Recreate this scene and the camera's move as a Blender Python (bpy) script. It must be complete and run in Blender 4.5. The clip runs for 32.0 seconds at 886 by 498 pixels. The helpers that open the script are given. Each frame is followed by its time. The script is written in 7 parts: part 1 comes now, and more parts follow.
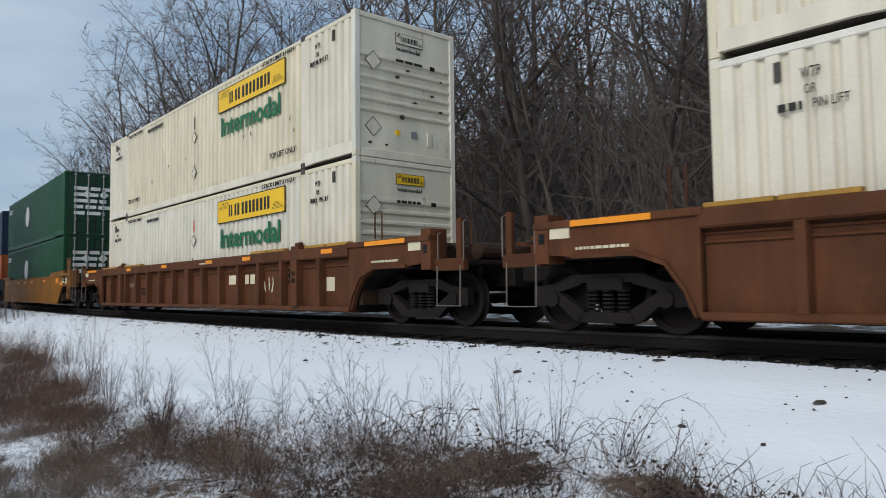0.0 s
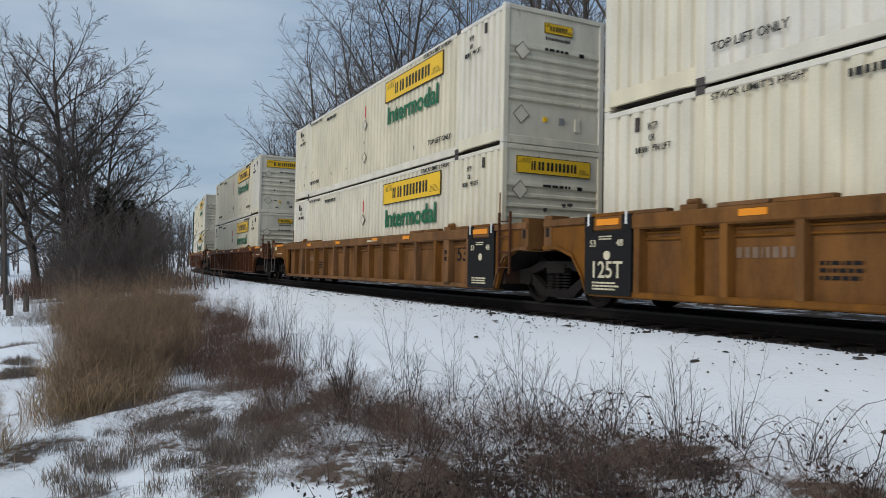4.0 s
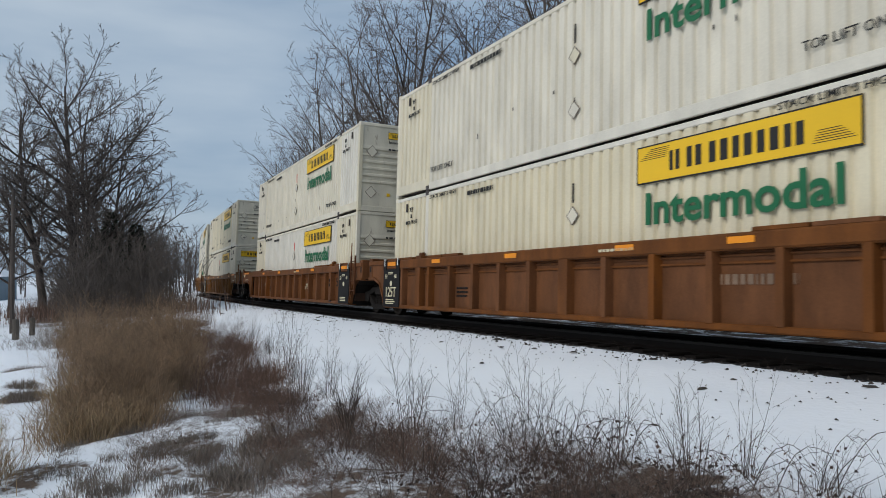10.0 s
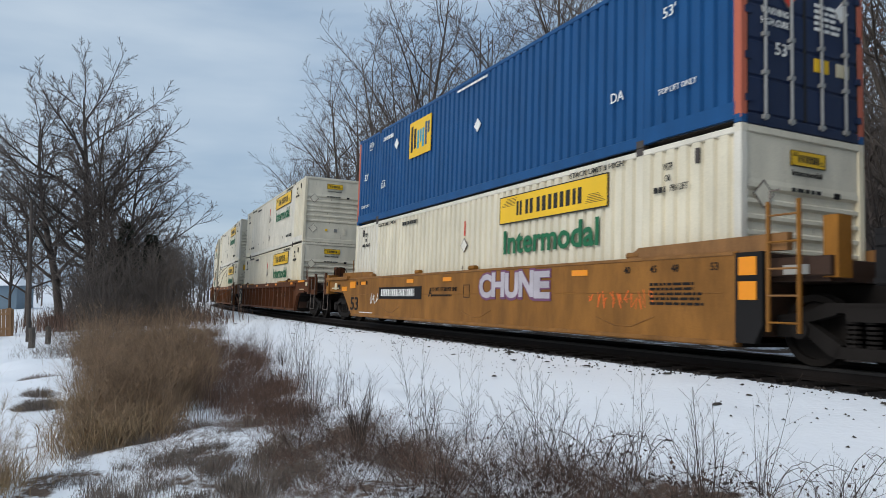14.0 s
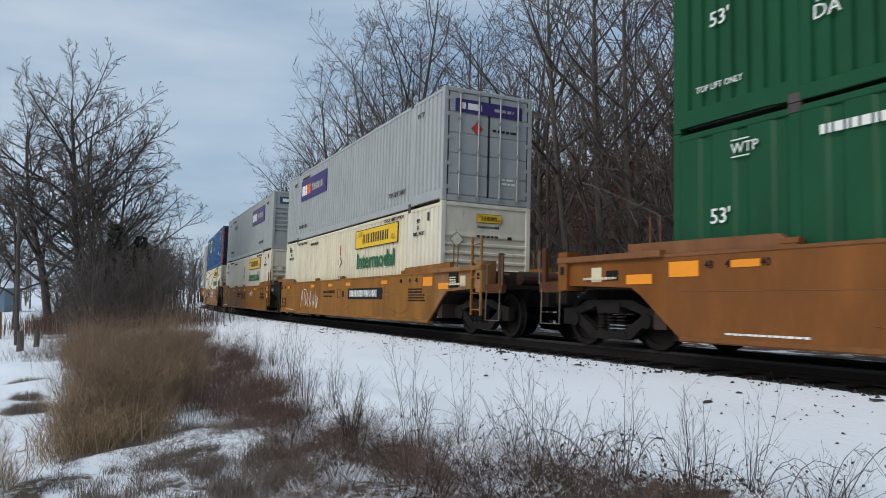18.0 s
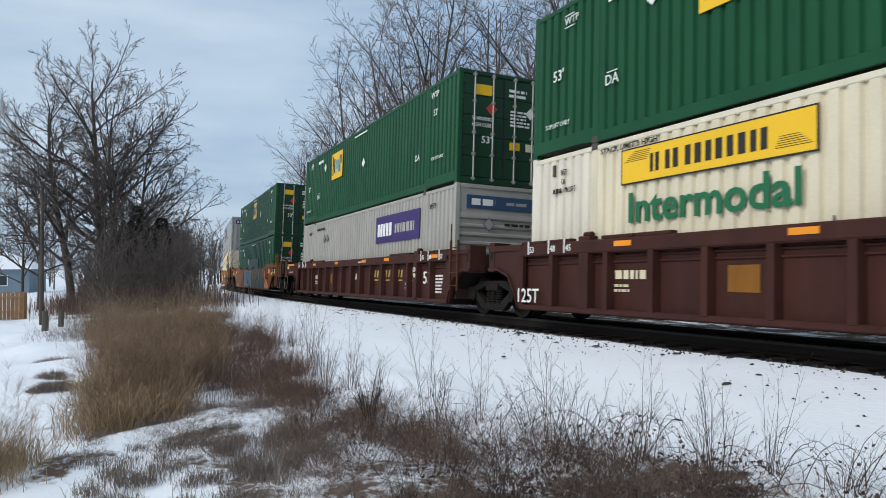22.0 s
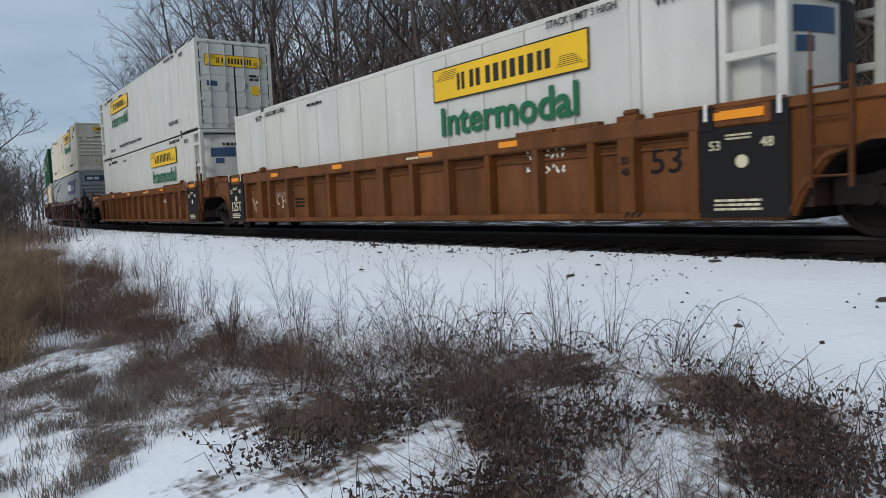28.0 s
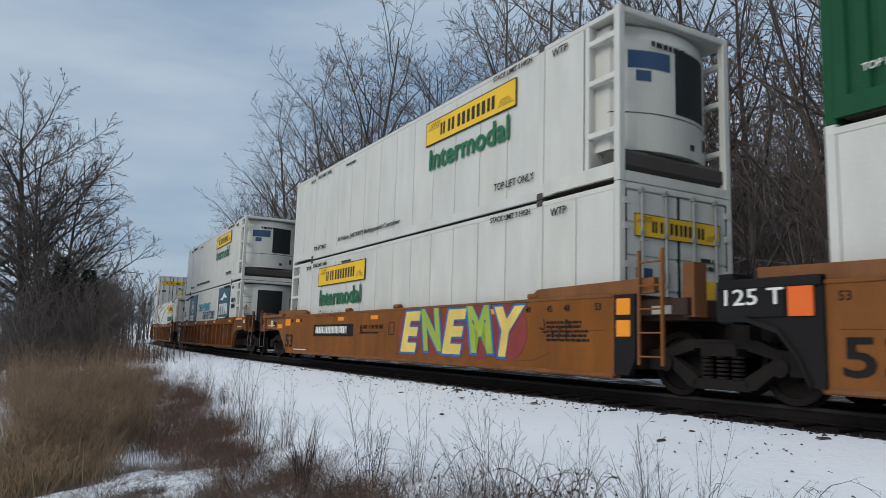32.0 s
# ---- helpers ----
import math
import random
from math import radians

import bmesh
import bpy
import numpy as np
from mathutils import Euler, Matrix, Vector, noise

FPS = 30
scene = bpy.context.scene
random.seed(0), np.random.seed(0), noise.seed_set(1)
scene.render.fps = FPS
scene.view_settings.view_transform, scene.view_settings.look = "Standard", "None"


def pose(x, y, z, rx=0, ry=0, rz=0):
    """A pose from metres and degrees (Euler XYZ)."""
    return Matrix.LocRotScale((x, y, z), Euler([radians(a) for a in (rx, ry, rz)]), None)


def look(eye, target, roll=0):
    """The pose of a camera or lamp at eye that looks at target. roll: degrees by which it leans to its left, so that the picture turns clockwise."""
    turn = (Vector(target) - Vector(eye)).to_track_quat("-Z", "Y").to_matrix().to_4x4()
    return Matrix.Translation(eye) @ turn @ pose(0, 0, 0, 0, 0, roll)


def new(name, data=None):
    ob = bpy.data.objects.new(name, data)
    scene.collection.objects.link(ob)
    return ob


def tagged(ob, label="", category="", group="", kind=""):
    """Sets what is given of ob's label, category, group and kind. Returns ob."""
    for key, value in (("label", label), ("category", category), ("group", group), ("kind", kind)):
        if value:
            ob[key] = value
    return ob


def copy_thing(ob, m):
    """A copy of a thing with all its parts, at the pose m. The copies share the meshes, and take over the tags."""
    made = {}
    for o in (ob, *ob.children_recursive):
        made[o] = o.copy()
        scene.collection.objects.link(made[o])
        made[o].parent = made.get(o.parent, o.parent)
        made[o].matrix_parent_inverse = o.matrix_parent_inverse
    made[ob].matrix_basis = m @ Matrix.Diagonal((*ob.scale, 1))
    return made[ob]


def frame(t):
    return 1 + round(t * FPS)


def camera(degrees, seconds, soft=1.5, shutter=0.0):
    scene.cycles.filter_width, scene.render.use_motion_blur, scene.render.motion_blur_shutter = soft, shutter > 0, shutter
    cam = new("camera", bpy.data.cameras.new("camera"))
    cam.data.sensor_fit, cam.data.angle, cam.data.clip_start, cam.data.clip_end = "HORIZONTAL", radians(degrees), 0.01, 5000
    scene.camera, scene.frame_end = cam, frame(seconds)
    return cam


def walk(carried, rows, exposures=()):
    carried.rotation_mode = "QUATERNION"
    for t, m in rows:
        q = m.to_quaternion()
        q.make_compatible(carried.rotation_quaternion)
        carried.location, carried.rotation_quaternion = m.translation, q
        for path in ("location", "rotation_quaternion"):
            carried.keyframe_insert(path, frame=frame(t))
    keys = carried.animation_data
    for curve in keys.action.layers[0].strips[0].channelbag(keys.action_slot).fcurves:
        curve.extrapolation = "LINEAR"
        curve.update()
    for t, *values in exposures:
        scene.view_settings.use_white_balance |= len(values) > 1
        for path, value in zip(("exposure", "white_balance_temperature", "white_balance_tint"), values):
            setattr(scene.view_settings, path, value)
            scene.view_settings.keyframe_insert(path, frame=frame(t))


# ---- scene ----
# Rail top at the point of the track nearest to the camera is z = 0; the camera stands at x = y = 0.
cam = camera(63.7, 32.0, soft=0.78, shutter=0.12)
EYE = (0.0, 0.0, 1.0)
TURNS = [
    (0.0, 91.12, 2.15, 48.11),
    (0.5, 89.69, 1.01, 56.84),
    (1.0, 90.52, 1.08, 58.91),
    (1.5, 89.61, 0.51, 59.62),
    (2.0, 90.38, 0.93, 60.14),
    (2.5, 90.20, 0.92, 60.43),
    (4.5, 90.03, 0.60, 62.22),
    (5.0, 90.69, 0.19, 62.31),
    (5.5, 91.14, 0.25, 62.74),
    (6.0, 90.98, 0.34, 63.15),
    (6.5, 91.17, -0.25, 62.62),
    (7.0, 92.04, 0.08, 62.66),
    (7.5, 91.62, 0.07, 62.35),
    (8.0, 92.01, -0.24, 61.66),
    (8.5, 91.89, 0.53, 62.62),
    (9.0, 91.89, 0.72, 62.60),
    (9.5, 92.34, 0.24, 62.71),
    (10.0, 91.90, 0.53, 62.31),
    (10.5, 91.91, 0.80, 62.62),
    (11.0, 92.42, 0.54, 61.89),
    (11.5, 92.52, 0.37, 61.93),
    (12.0, 91.52, -0.34, 61.60),
    (12.5, 92.31, 0.16, 62.46),
    (13.0, 92.32, 0.03, 62.04),
    (13.5, 92.11, 0.28, 62.98),
    (14.0, 92.88, 0.10, 63.34),
    (14.5, 92.98, 0.37, 63.18),
    (16.5, 93.34, 0.42, 63.25),
    (17.0, 93.08, 0.83, 63.18),
    (17.5, 92.66, 0.49, 62.85),
    (18.0, 92.88, 0.46, 62.63),
    (18.5, 92.75, 0.67, 63.25),
    (19.0, 92.51, 0.80, 63.51),
    (19.5, 92.65, 0.85, 64.30),
    (20.0, 92.27, 0.62, 64.18),
    (20.5, 92.30, 0.69, 63.81),
    (21.0, 92.43, 0.62, 63.68),
    (21.5, 92.13, 0.38, 64.25),
    (22.0, 91.39, 0.41, 64.06),
    (22.5, 91.34, 0.41, 65.13),
    (23.0, 91.87, 0.87, 64.33),
    (23.5, 91.71, 0.47, 64.11),
    (24.0, 91.66, 0.33, 63.66),
    (24.5, 91.90, 0.78, 63.69),
    (26.5, 92.35, 1.34, 63.17),
    (27.0, 92.38, 2.23, 62.22),
    (27.5, 93.20, 4.52, 60.56),
    (28.0, 83.91, 4.10, 52.14),
    (28.5, 90.20, 2.52, 55.05),
    (29.0, 93.77, -0.20, 57.53),
    (29.5, 96.15, 1.69, 57.50),
    (30.0, 94.92, 0.92, 58.32),
    (30.5, 96.38, 0.64, 58.77),
    (31.0, 95.21, 0.20, 58.78),
    (31.5, 94.90, 0.11, 59.11),
    (32.0, 95.84, 0.06, 59.18),
]
EXPOSURES = [(0.0, 0.13), (2.0, 0.10), (5.0, -0.03), (11.0, -0.03), (13.0, 0.14), (14.0, 0.19), (17.0, 0.05), (19.0, 0.32), (20.0, 0.37), (22.0, 0.35), (24.0, 0.2), (27.0, 0.0), (32.0, 0.0)]
walk(cam, [(t, pose(*EYE, rx, ry, rz)) for t, rx, ry, rz in TURNS], EXPOSURES)

# ---- world and sun ----
world = bpy.data.worlds.new("world")
scene.world = world
world.use_nodes = True


def build_sky():
    nt = world.node_tree
    nt.nodes.clear()
    N, L = nt.nodes.new, nt.links.new
    out, bg = N("ShaderNodeOutputWorld"), N("ShaderNodeBackground")
    sky = N("ShaderNodeTexSky")
    sky.sky_type, sky.sun_disc = "NISHITA", False
    sky.sun_elevation, sky.sun_rotation = radians(24), radians(160)
    sky.dust_density, sky.ozone_density = 1.5, 2.0
    gain = N("ShaderNodeVectorMath")
    gain.operation = "SCALE"
    gain.inputs["Scale"].default_value = 0.10
    L(sky.outputs[0], gain.inputs[0])
    # a broken grey overcast in front of the blue, in long flat banks
    co, mp = N("ShaderNodeTexCoord"), N("ShaderNodeMapping")
    mp.inputs["Scale"].default_value = (1.0, 1.0, 4.5)
    L(co.outputs["Generated"], mp.inputs["Vector"])
    n1 = N("ShaderNodeTexNoise")
    n1.inputs["Scale"].default_value, n1.inputs["Detail"].default_value, n1.inputs["Roughness"].default_value = 1.7, 5.0, 0.5
    L(mp.outputs[0], n1.inputs["Vector"])
    cr = N("ShaderNodeValToRGB")
    cr.color_ramp.elements[0].position, cr.color_ramp.elements[0].color = 0.30, (0.245, 0.36, 0.51, 1)
    cr.color_ramp.elements[1].position, cr.color_ramp.elements[1].color = 0.72, (0.60, 0.69, 0.775, 1)
    L(n1.outputs["Fac"], cr.inputs["Fac"])
    mix = N("ShaderNodeMix")
    mix.data_type = "RGBA"
    mix.inputs["Factor"].default_value = 0.85
    L(gain.outputs[0], mix.inputs["A"])
    L(cr.outputs[0], mix.inputs["B"])
    L(mix.outputs["Result"], bg.inputs["Color"])
    bg.inputs["Strength"].default_value = 1.0
    L(bg.outputs[0], out.inputs[0])


build_sky()
sun_data = bpy.data.lights.new("sun", "SUN")
sun_data.energy, sun_data.angle, sun_data.color = 1.5, radians(30), (1.0, 0.96, 0.90)
sun = new("sun", sun_data)
sun.matrix_world = look((11, -55, 38), (0, 0, 0))


# ---- materials ----
def material(name, color, rough=0.6, metal=0.0, vary=0.12, scale=3.0, fine=40.0, bump=0.0, wear=None, wear_amount=0.0,
             streak=False, random_hue=0.0, spec=0.4, soot=0.0, island=0.0):
    """A surface with broad stains, fine grain, optional worn or rusty patches and a relief."""
    m = bpy.data.materials.new(name)
    m.use_nodes = True
    nt = m.node_tree
    N, L = nt.nodes.new, nt.links.new
    b = nt.nodes["Principled BSDF"]
    b.inputs["Roughness"].default_value, b.inputs["Metallic"].default_value = rough, metal
    b.inputs["Specular IOR Level"].default_value = spec
    co = N("ShaderNodeTexCoord")
    n1, n2 = N("ShaderNodeTexNoise"), N("ShaderNodeTexNoise")
    n1.inputs["Scale"].default_value, n1.inputs["Detail"].default_value = scale * 0.3, 4
    n2.inputs["Scale"].default_value, n2.inputs["Detail"].default_value = fine, 2
    vec = co.outputs["Object"]
    if streak:
        mp = N("ShaderNodeMapping")
        mp.inputs["Scale"].default_value = (2.2, 2.2, 0.7)
        L(vec, mp.inputs["Vector"])
        vec = mp.outputs[0]
    info = N("ShaderNodeObjectInfo")
    shift = N("ShaderNodeVectorMath")
    shift.operation = "ADD"
    mul = N("ShaderNodeMath")
    mul.operation = "MULTIPLY"
    mul.inputs[1].default_value = 37.0
    L(info.outputs["Random"], mul.inputs[0])
    L(vec, shift.inputs[0])
    L(mul.outputs[0], shift.inputs[1])
    L(shift.outputs[0], n1.inputs["Vector"])
    L(co.outputs["Object"], n2.inputs["Vector"])
    ad = N("ShaderNodeMath")
    ad.operation = "MULTIPLY_ADD"
    L(n2.outputs["Fac"], ad.inputs[0])
    ad.inputs[1].default_value = 0.4
    L(n1.outputs["Fac"], ad.inputs[2])
    mr = N("ShaderNodeMapRange")
    mr.inputs["From Min"].default_value, mr.inputs["From Max"].default_value = 0.4, 1.0
    mr.inputs["To Min"].default_value, mr.inputs["To Max"].default_value = 1 - vary, 1 + vary * 0.6
    L(ad.outputs[0], mr.inputs["Value"])
    hs = N("ShaderNodeHueSaturation")
    hs.inputs["Color"].default_value = (*color, 1)
    L(mr.outputs[0], hs.inputs["Value"])
    col = hs.outputs[0]
    if island:
        # every blade or leaf has its own tone
        geo, gm, gx = N("ShaderNodeNewGeometry"), N("ShaderNodeMapRange"), N("ShaderNodeHueSaturation")
        gm.inputs["To Min"].default_value, gm.inputs["To Max"].default_value = 1 - island, 1 + island
        L(geo.outputs["Random Per Island"], gm.inputs["Value"])
        L(gm.outputs[0], gx.inputs["Value"])
        L(col, gx.inputs["Color"])
        col = gx.outputs[0]
    if random_hue:
        rr = N("ShaderNodeMapRange")
        rr.inputs["To Min"].default_value, rr.inputs["To Max"].default_value = 1 - random_hue, 1 + random_hue
        L(info.outputs["Random"], rr.inputs["Value"])
        L(rr.outputs[0], hs.inputs["Saturation"])
    if wear:
        n3 = N("ShaderNodeTexNoise")
        n3.inputs["Scale"].default_value, n3.inputs["Detail"].default_value, n3.inputs["Roughness"].default_value = scale, 6, 0.7
        L(shift.outputs[0], n3.inputs["Vector"])
        ramp = N("ShaderNodeMapRange")
        ramp.inputs["From Min"].default_value = 0.72 - wear_amount * 0.35
        ramp.inputs["From Max"].default_value = 0.86 - wear_amount * 0.25
        L(n3.outputs["Fac"], ramp.inputs["Value"])
        mx = N("ShaderNodeMix")
        mx.data_type = "RGBA"
        L(ramp.outputs[0], mx.inputs["Factor"])
        L(col, mx.inputs["A"])
        mx.inputs["B"].default_value = (*wear, 1)
        col = mx.outputs["Result"]
    if soot:
        # grime in vertical runs and cloudy patches
        n4 = N("ShaderNodeTexNoise")
        n4.inputs["Scale"].default_value, n4.inputs["Detail"].default_value, n4.inputs["Roughness"].default_value = 0.9, 8, 0.72
        off = N("ShaderNodeVectorMath")
        off.operation = "ADD"
        off.inputs[1].default_value = (11.3, 4.1, 7.7)
        L(shift.outputs[0], off.inputs[0])
        L(off.outputs[0], n4.inputs["Vector"])
        sr = N("ShaderNodeMapRange")
        sr.inputs["From Min"].default_value, sr.inputs["From Max"].default_value, sr.inputs["To Max"].default_value = 0.40, 0.68, soot
        L(n4.outputs["Fac"], sr.inputs["Value"])
        sx = N("ShaderNodeMix")
        sx.data_type = "RGBA"
        L(sr.outputs[0], sx.inputs["Factor"])
        L(col, sx.inputs["A"])
        sx.inputs["B"].default_value = (0.022, 0.013, 0.009, 1)
        col = sx.outputs["Result"]
    L(col, b.inputs["Base Color"])
    if bump:
        bp = N("ShaderNodeBump")
        bp.inputs["Strength"].default_value, bp.inputs["Distance"].default_value = bump, 0.02
        L(n2.outputs["Fac"], bp.inputs["Height"])
        L(bp.outputs[0], b.inputs["Normal"])
    return m


RUST = (0.13, 0.06, 0.03)
M = {
    "white": material("container_white", (0.66, 0.605, 0.48), 0.5, vary=0.2, streak=True, wear=(0.42, 0.35, 0.25), wear_amount=0.12, random_hue=0.35),
    "cool_white": material("reefer_white", (0.56, 0.55, 0.50), 0.4, vary=0.14, streak=True, wear=(0.5, 0.47, 0.42), wear_amount=0.06, random_hue=0.2),
    "end_white": material("end_white", (0.65, 0.60, 0.48), 0.5, vary=0.25, streak=True, wear=(0.17, 0.11, 0.07), wear_amount=0.30),
    "green": material("container_green", (0.008, 0.066, 0.026), 0.45, vary=0.2, streak=True, wear=(0.03, 0.05, 0.03), wear_amount=0.1, spec=0.2),
    "blue": material("container_blue", (0.010, 0.068, 0.19), 0.4, vary=0.2, streak=True, wear=(0.03, 0.05, 0.08), wear_amount=0.1, spec=0.2),
    # darker copies of green and blue: the rear ends' shade put into the colour
    "green_door": material("shaded_green_doors", (0.006, 0.042, 0.017), 0.5, vary=0.3, streak=True),
    "blue_door": material("shaded_blue_doors", (0.006, 0.018, 0.06), 0.5, vary=0.3, streak=True),
    "navy": material("container_navy", (0.012, 0.025, 0.06), 0.5, vary=0.2, streak=True),
    "orange_box": material("container_orange", (0.42, 0.10, 0.025), 0.5, vary=0.2, streak=True),
    "grey": material("container_grey", (0.33, 0.345, 0.335), 0.45, vary=0.14, streak=True, wear=(0.2, 0.18, 0.15), wear_amount=0.1),
    "pale_grey": material("container_pale_grey", (0.345, 0.33, 0.295), 0.5, vary=0.14, streak=True, wear=(0.25, 0.22, 0.18), wear_amount=0.1),
    "car_orange": material("car_orange_paint", (0.155, 0.058, 0.019), 0.6, vary=0.35, streak=True, wear=(0.11, 0.045, 0.018), wear_amount=0.4, random_hue=0.06, soot=0.45, spec=0.12),
    "car_tan": material("car_tan_paint", (0.27, 0.122, 0.033), 0.6, vary=0.3, streak=True, wear=(0.16, 0.07, 0.03), wear_amount=0.25, random_hue=0.1, soot=0.4, spec=0.15),
    "car_bright": material("car_bright_orange_paint", (0.21, 0.082, 0.026), 0.6, vary=0.25, streak=True, wear=(0.16, 0.06, 0.02), wear_amount=0.25, random_hue=0.08, soot=0.3, spec=0.15),
    "car_ochre": material("car_ochre_paint", (0.195, 0.088, 0.027), 0.6, vary=0.3, streak=True, wear=(0.13, 0.055, 0.02), wear_amount=0.3, random_hue=0.1, soot=0.6, spec=0.12),
    "end_rust": material("rusty_end_steel", (0.085, 0.032, 0.013), 0.7, vary=0.35, wear=(0.03, 0.015, 0.01), wear_amount=0.4, spec=0.15),
    "grab": material("grab_iron", (0.16, 0.13, 0.11), 0.6, 0.2, vary=0.3),
    "patch": material("blue_grey_repaint", (0.035, 0.10, 0.085), 0.5, vary=0.25, streak=True),
    "car_brown": material("car_brown_paint", (0.110, 0.041, 0.018), 0.65, vary=0.35, streak=True, wear=(0.15, 0.055, 0.018), wear_amount=0.4, soot=0.45, spec=0.12),
    "car_maroon": material("car_maroon_paint", (0.056, 0.019, 0.014), 0.6, vary=0.3, streak=True, wear=(0.06, 0.025, 0.02), wear_amount=0.25, soot=0.5, spec=0.15),
    "black": material("black_paint", (0.013, 0.012, 0.012), 0.7, vary=0.3, spec=0.15),
    "truck": material("grimy_truck_steel", (0.015, 0.0125, 0.011), 0.85, vary=0.45, wear=(0.05, 0.028, 0.018), wear_amount=0.2, spec=0.15),
    "steel": material("galvanised_steel", (0.33, 0.33, 0.32), 0.5, 0.5, vary=0.25),
    "casting": material("dark_casting", (0.06, 0.05, 0.045), 0.7, vary=0.3, wear=RUST, wear_amount=0.3),
    "grime": material("sooty_car_paint", (0.040, 0.018, 0.009), 0.75, vary=0.4, wear=(0.012, 0.009, 0.008), wear_amount=0.5),
    "pad": material("ochre_guide_pad", (0.42, 0.22, 0.03), 0.6, vary=0.25, soot=0.4),
    # rail and tie colours are darkened to carry the shade under the cars
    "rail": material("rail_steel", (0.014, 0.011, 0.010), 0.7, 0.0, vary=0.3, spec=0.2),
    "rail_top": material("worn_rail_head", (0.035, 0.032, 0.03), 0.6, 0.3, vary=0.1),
    "tie": material("shaded_creosoted_tie", (0.012, 0.010, 0.009), 0.95, vary=0.4, bump=0.4, spec=0.1),
    "yellow": material("yellow_decal", (0.78, 0.47, 0.015), 0.45, vary=0.1),
    "orange_decal": material("orange_reflector", (0.80, 0.27, 0.01), 0.4, vary=0.1),
    "ink": material("black_ink", (0.015, 0.014, 0.012), 0.6, vary=0.2),
    "green_ink": material("green_ink", (0.008, 0.12, 0.045), 0.5, vary=0.1),
    "white_ink": material("white_ink", (0.75, 0.74, 0.70), 0.6, vary=0.2),
    "faded_ink": material("faded_stencil", (0.20, 0.13, 0.085), 0.6, vary=0.4, scale=8),
    "cream_ink": material("cream_ink", (0.62, 0.55, 0.38), 0.6, vary=0.2),
    "purple": material("purple_decal", (0.040, 0.022, 0.125), 0.45, vary=0.1),
    "orange_ink": material("orange_ink", (0.75, 0.13, 0.015), 0.5, vary=0.1),
    "gold_ink": material("gold_ink", (0.42, 0.28, 0.07), 0.6, vary=0.25),
    "salmon": material("salmon_corner_paint", (0.45, 0.11, 0.06), 0.5, vary=0.2, streak=True),
    "red_ink": material("red_ink", (0.6, 0.04, 0.02), 0.5, vary=0.1),
    "teal": material("teal_decal", (0.012, 0.075, 0.10), 0.4, vary=0.35, scale=4),
    "cyan_ink": material("cyan_ink", (0.02, 0.27, 0.40), 0.5, vary=0.1),
    "navy_ink": material("navy_ink", (0.03, 0.07, 0.14), 0.5, vary=0.1),
    "rubber": material("black_mesh_grille", (0.012, 0.013, 0.015), 0.7, vary=0.2),
    "bark": material("grey_bark", (0.098, 0.08, 0.066), 0.95, vary=0.45, scale=6, bump=0.5),
    "bark_dark": material("dark_bark", (0.075, 0.061, 0.053), 0.95, vary=0.45, scale=6, bump=0.5),
    "twig": material("bare_twigs", (0.115, 0.096, 0.088), 0.95, vary=0.4),
    "stem": material("brush_stem", (0.060, 0.043, 0.036), 0.9, vary=0.5),
    "thicket": material("thicket_twigs", (0.115, 0.095, 0.083), 0.95, vary=0.5),
    "dry_grass": material("dry_grass", (0.25, 0.168, 0.105), 0.9, vary=0.5, scale=8, island=0.6),
    "tuft": material("grey_tuft", (0.20, 0.165, 0.14), 0.95, vary=0.4, scale=8, island=0.4),
    "pale_grass": material("pale_plume_grass", (0.34, 0.24, 0.14), 0.9, vary=0.4, scale=8, island=0.35),
    "red_brush": material("brown_brush", (0.15, 0.092, 0.068), 0.9, vary=0.5, scale=8, island=0.6),
    "dead_leaf": material("dead_leaf", (0.075, 0.047, 0.038), 0.8, vary=0.7, scale=9, island=0.75),
    "cedar": material("cedar_needles", (0.03, 0.035, 0.02), 0.9, vary=0.5, scale=8),
    "siding": material("blue_grey_siding", (0.16, 0.22, 0.27), 0.7, vary=0.1),
    "roof_snow": material("snow_on_roof", (0.8, 0.82, 0.85), 0.8, vary=0.05),
    "fence": material("brown_fence_boards", (0.28, 0.16, 0.08), 0.8, vary=0.3),
    "post": material("weathered_post", (0.085, 0.072, 0.06), 0.9, vary=0.4, bump=0.4),
    "clod": material("wet_ballast_stone", (0.05, 0.042, 0.036), 0.9, vary=0.5),
    "glass": material("dark_window", (0.02, 0.03, 0.04), 0.1, vary=0.1),
    "leaf": material("russet_oak_leaf", (0.14, 0.055, 0.03), 0.9, vary=0.5),
}


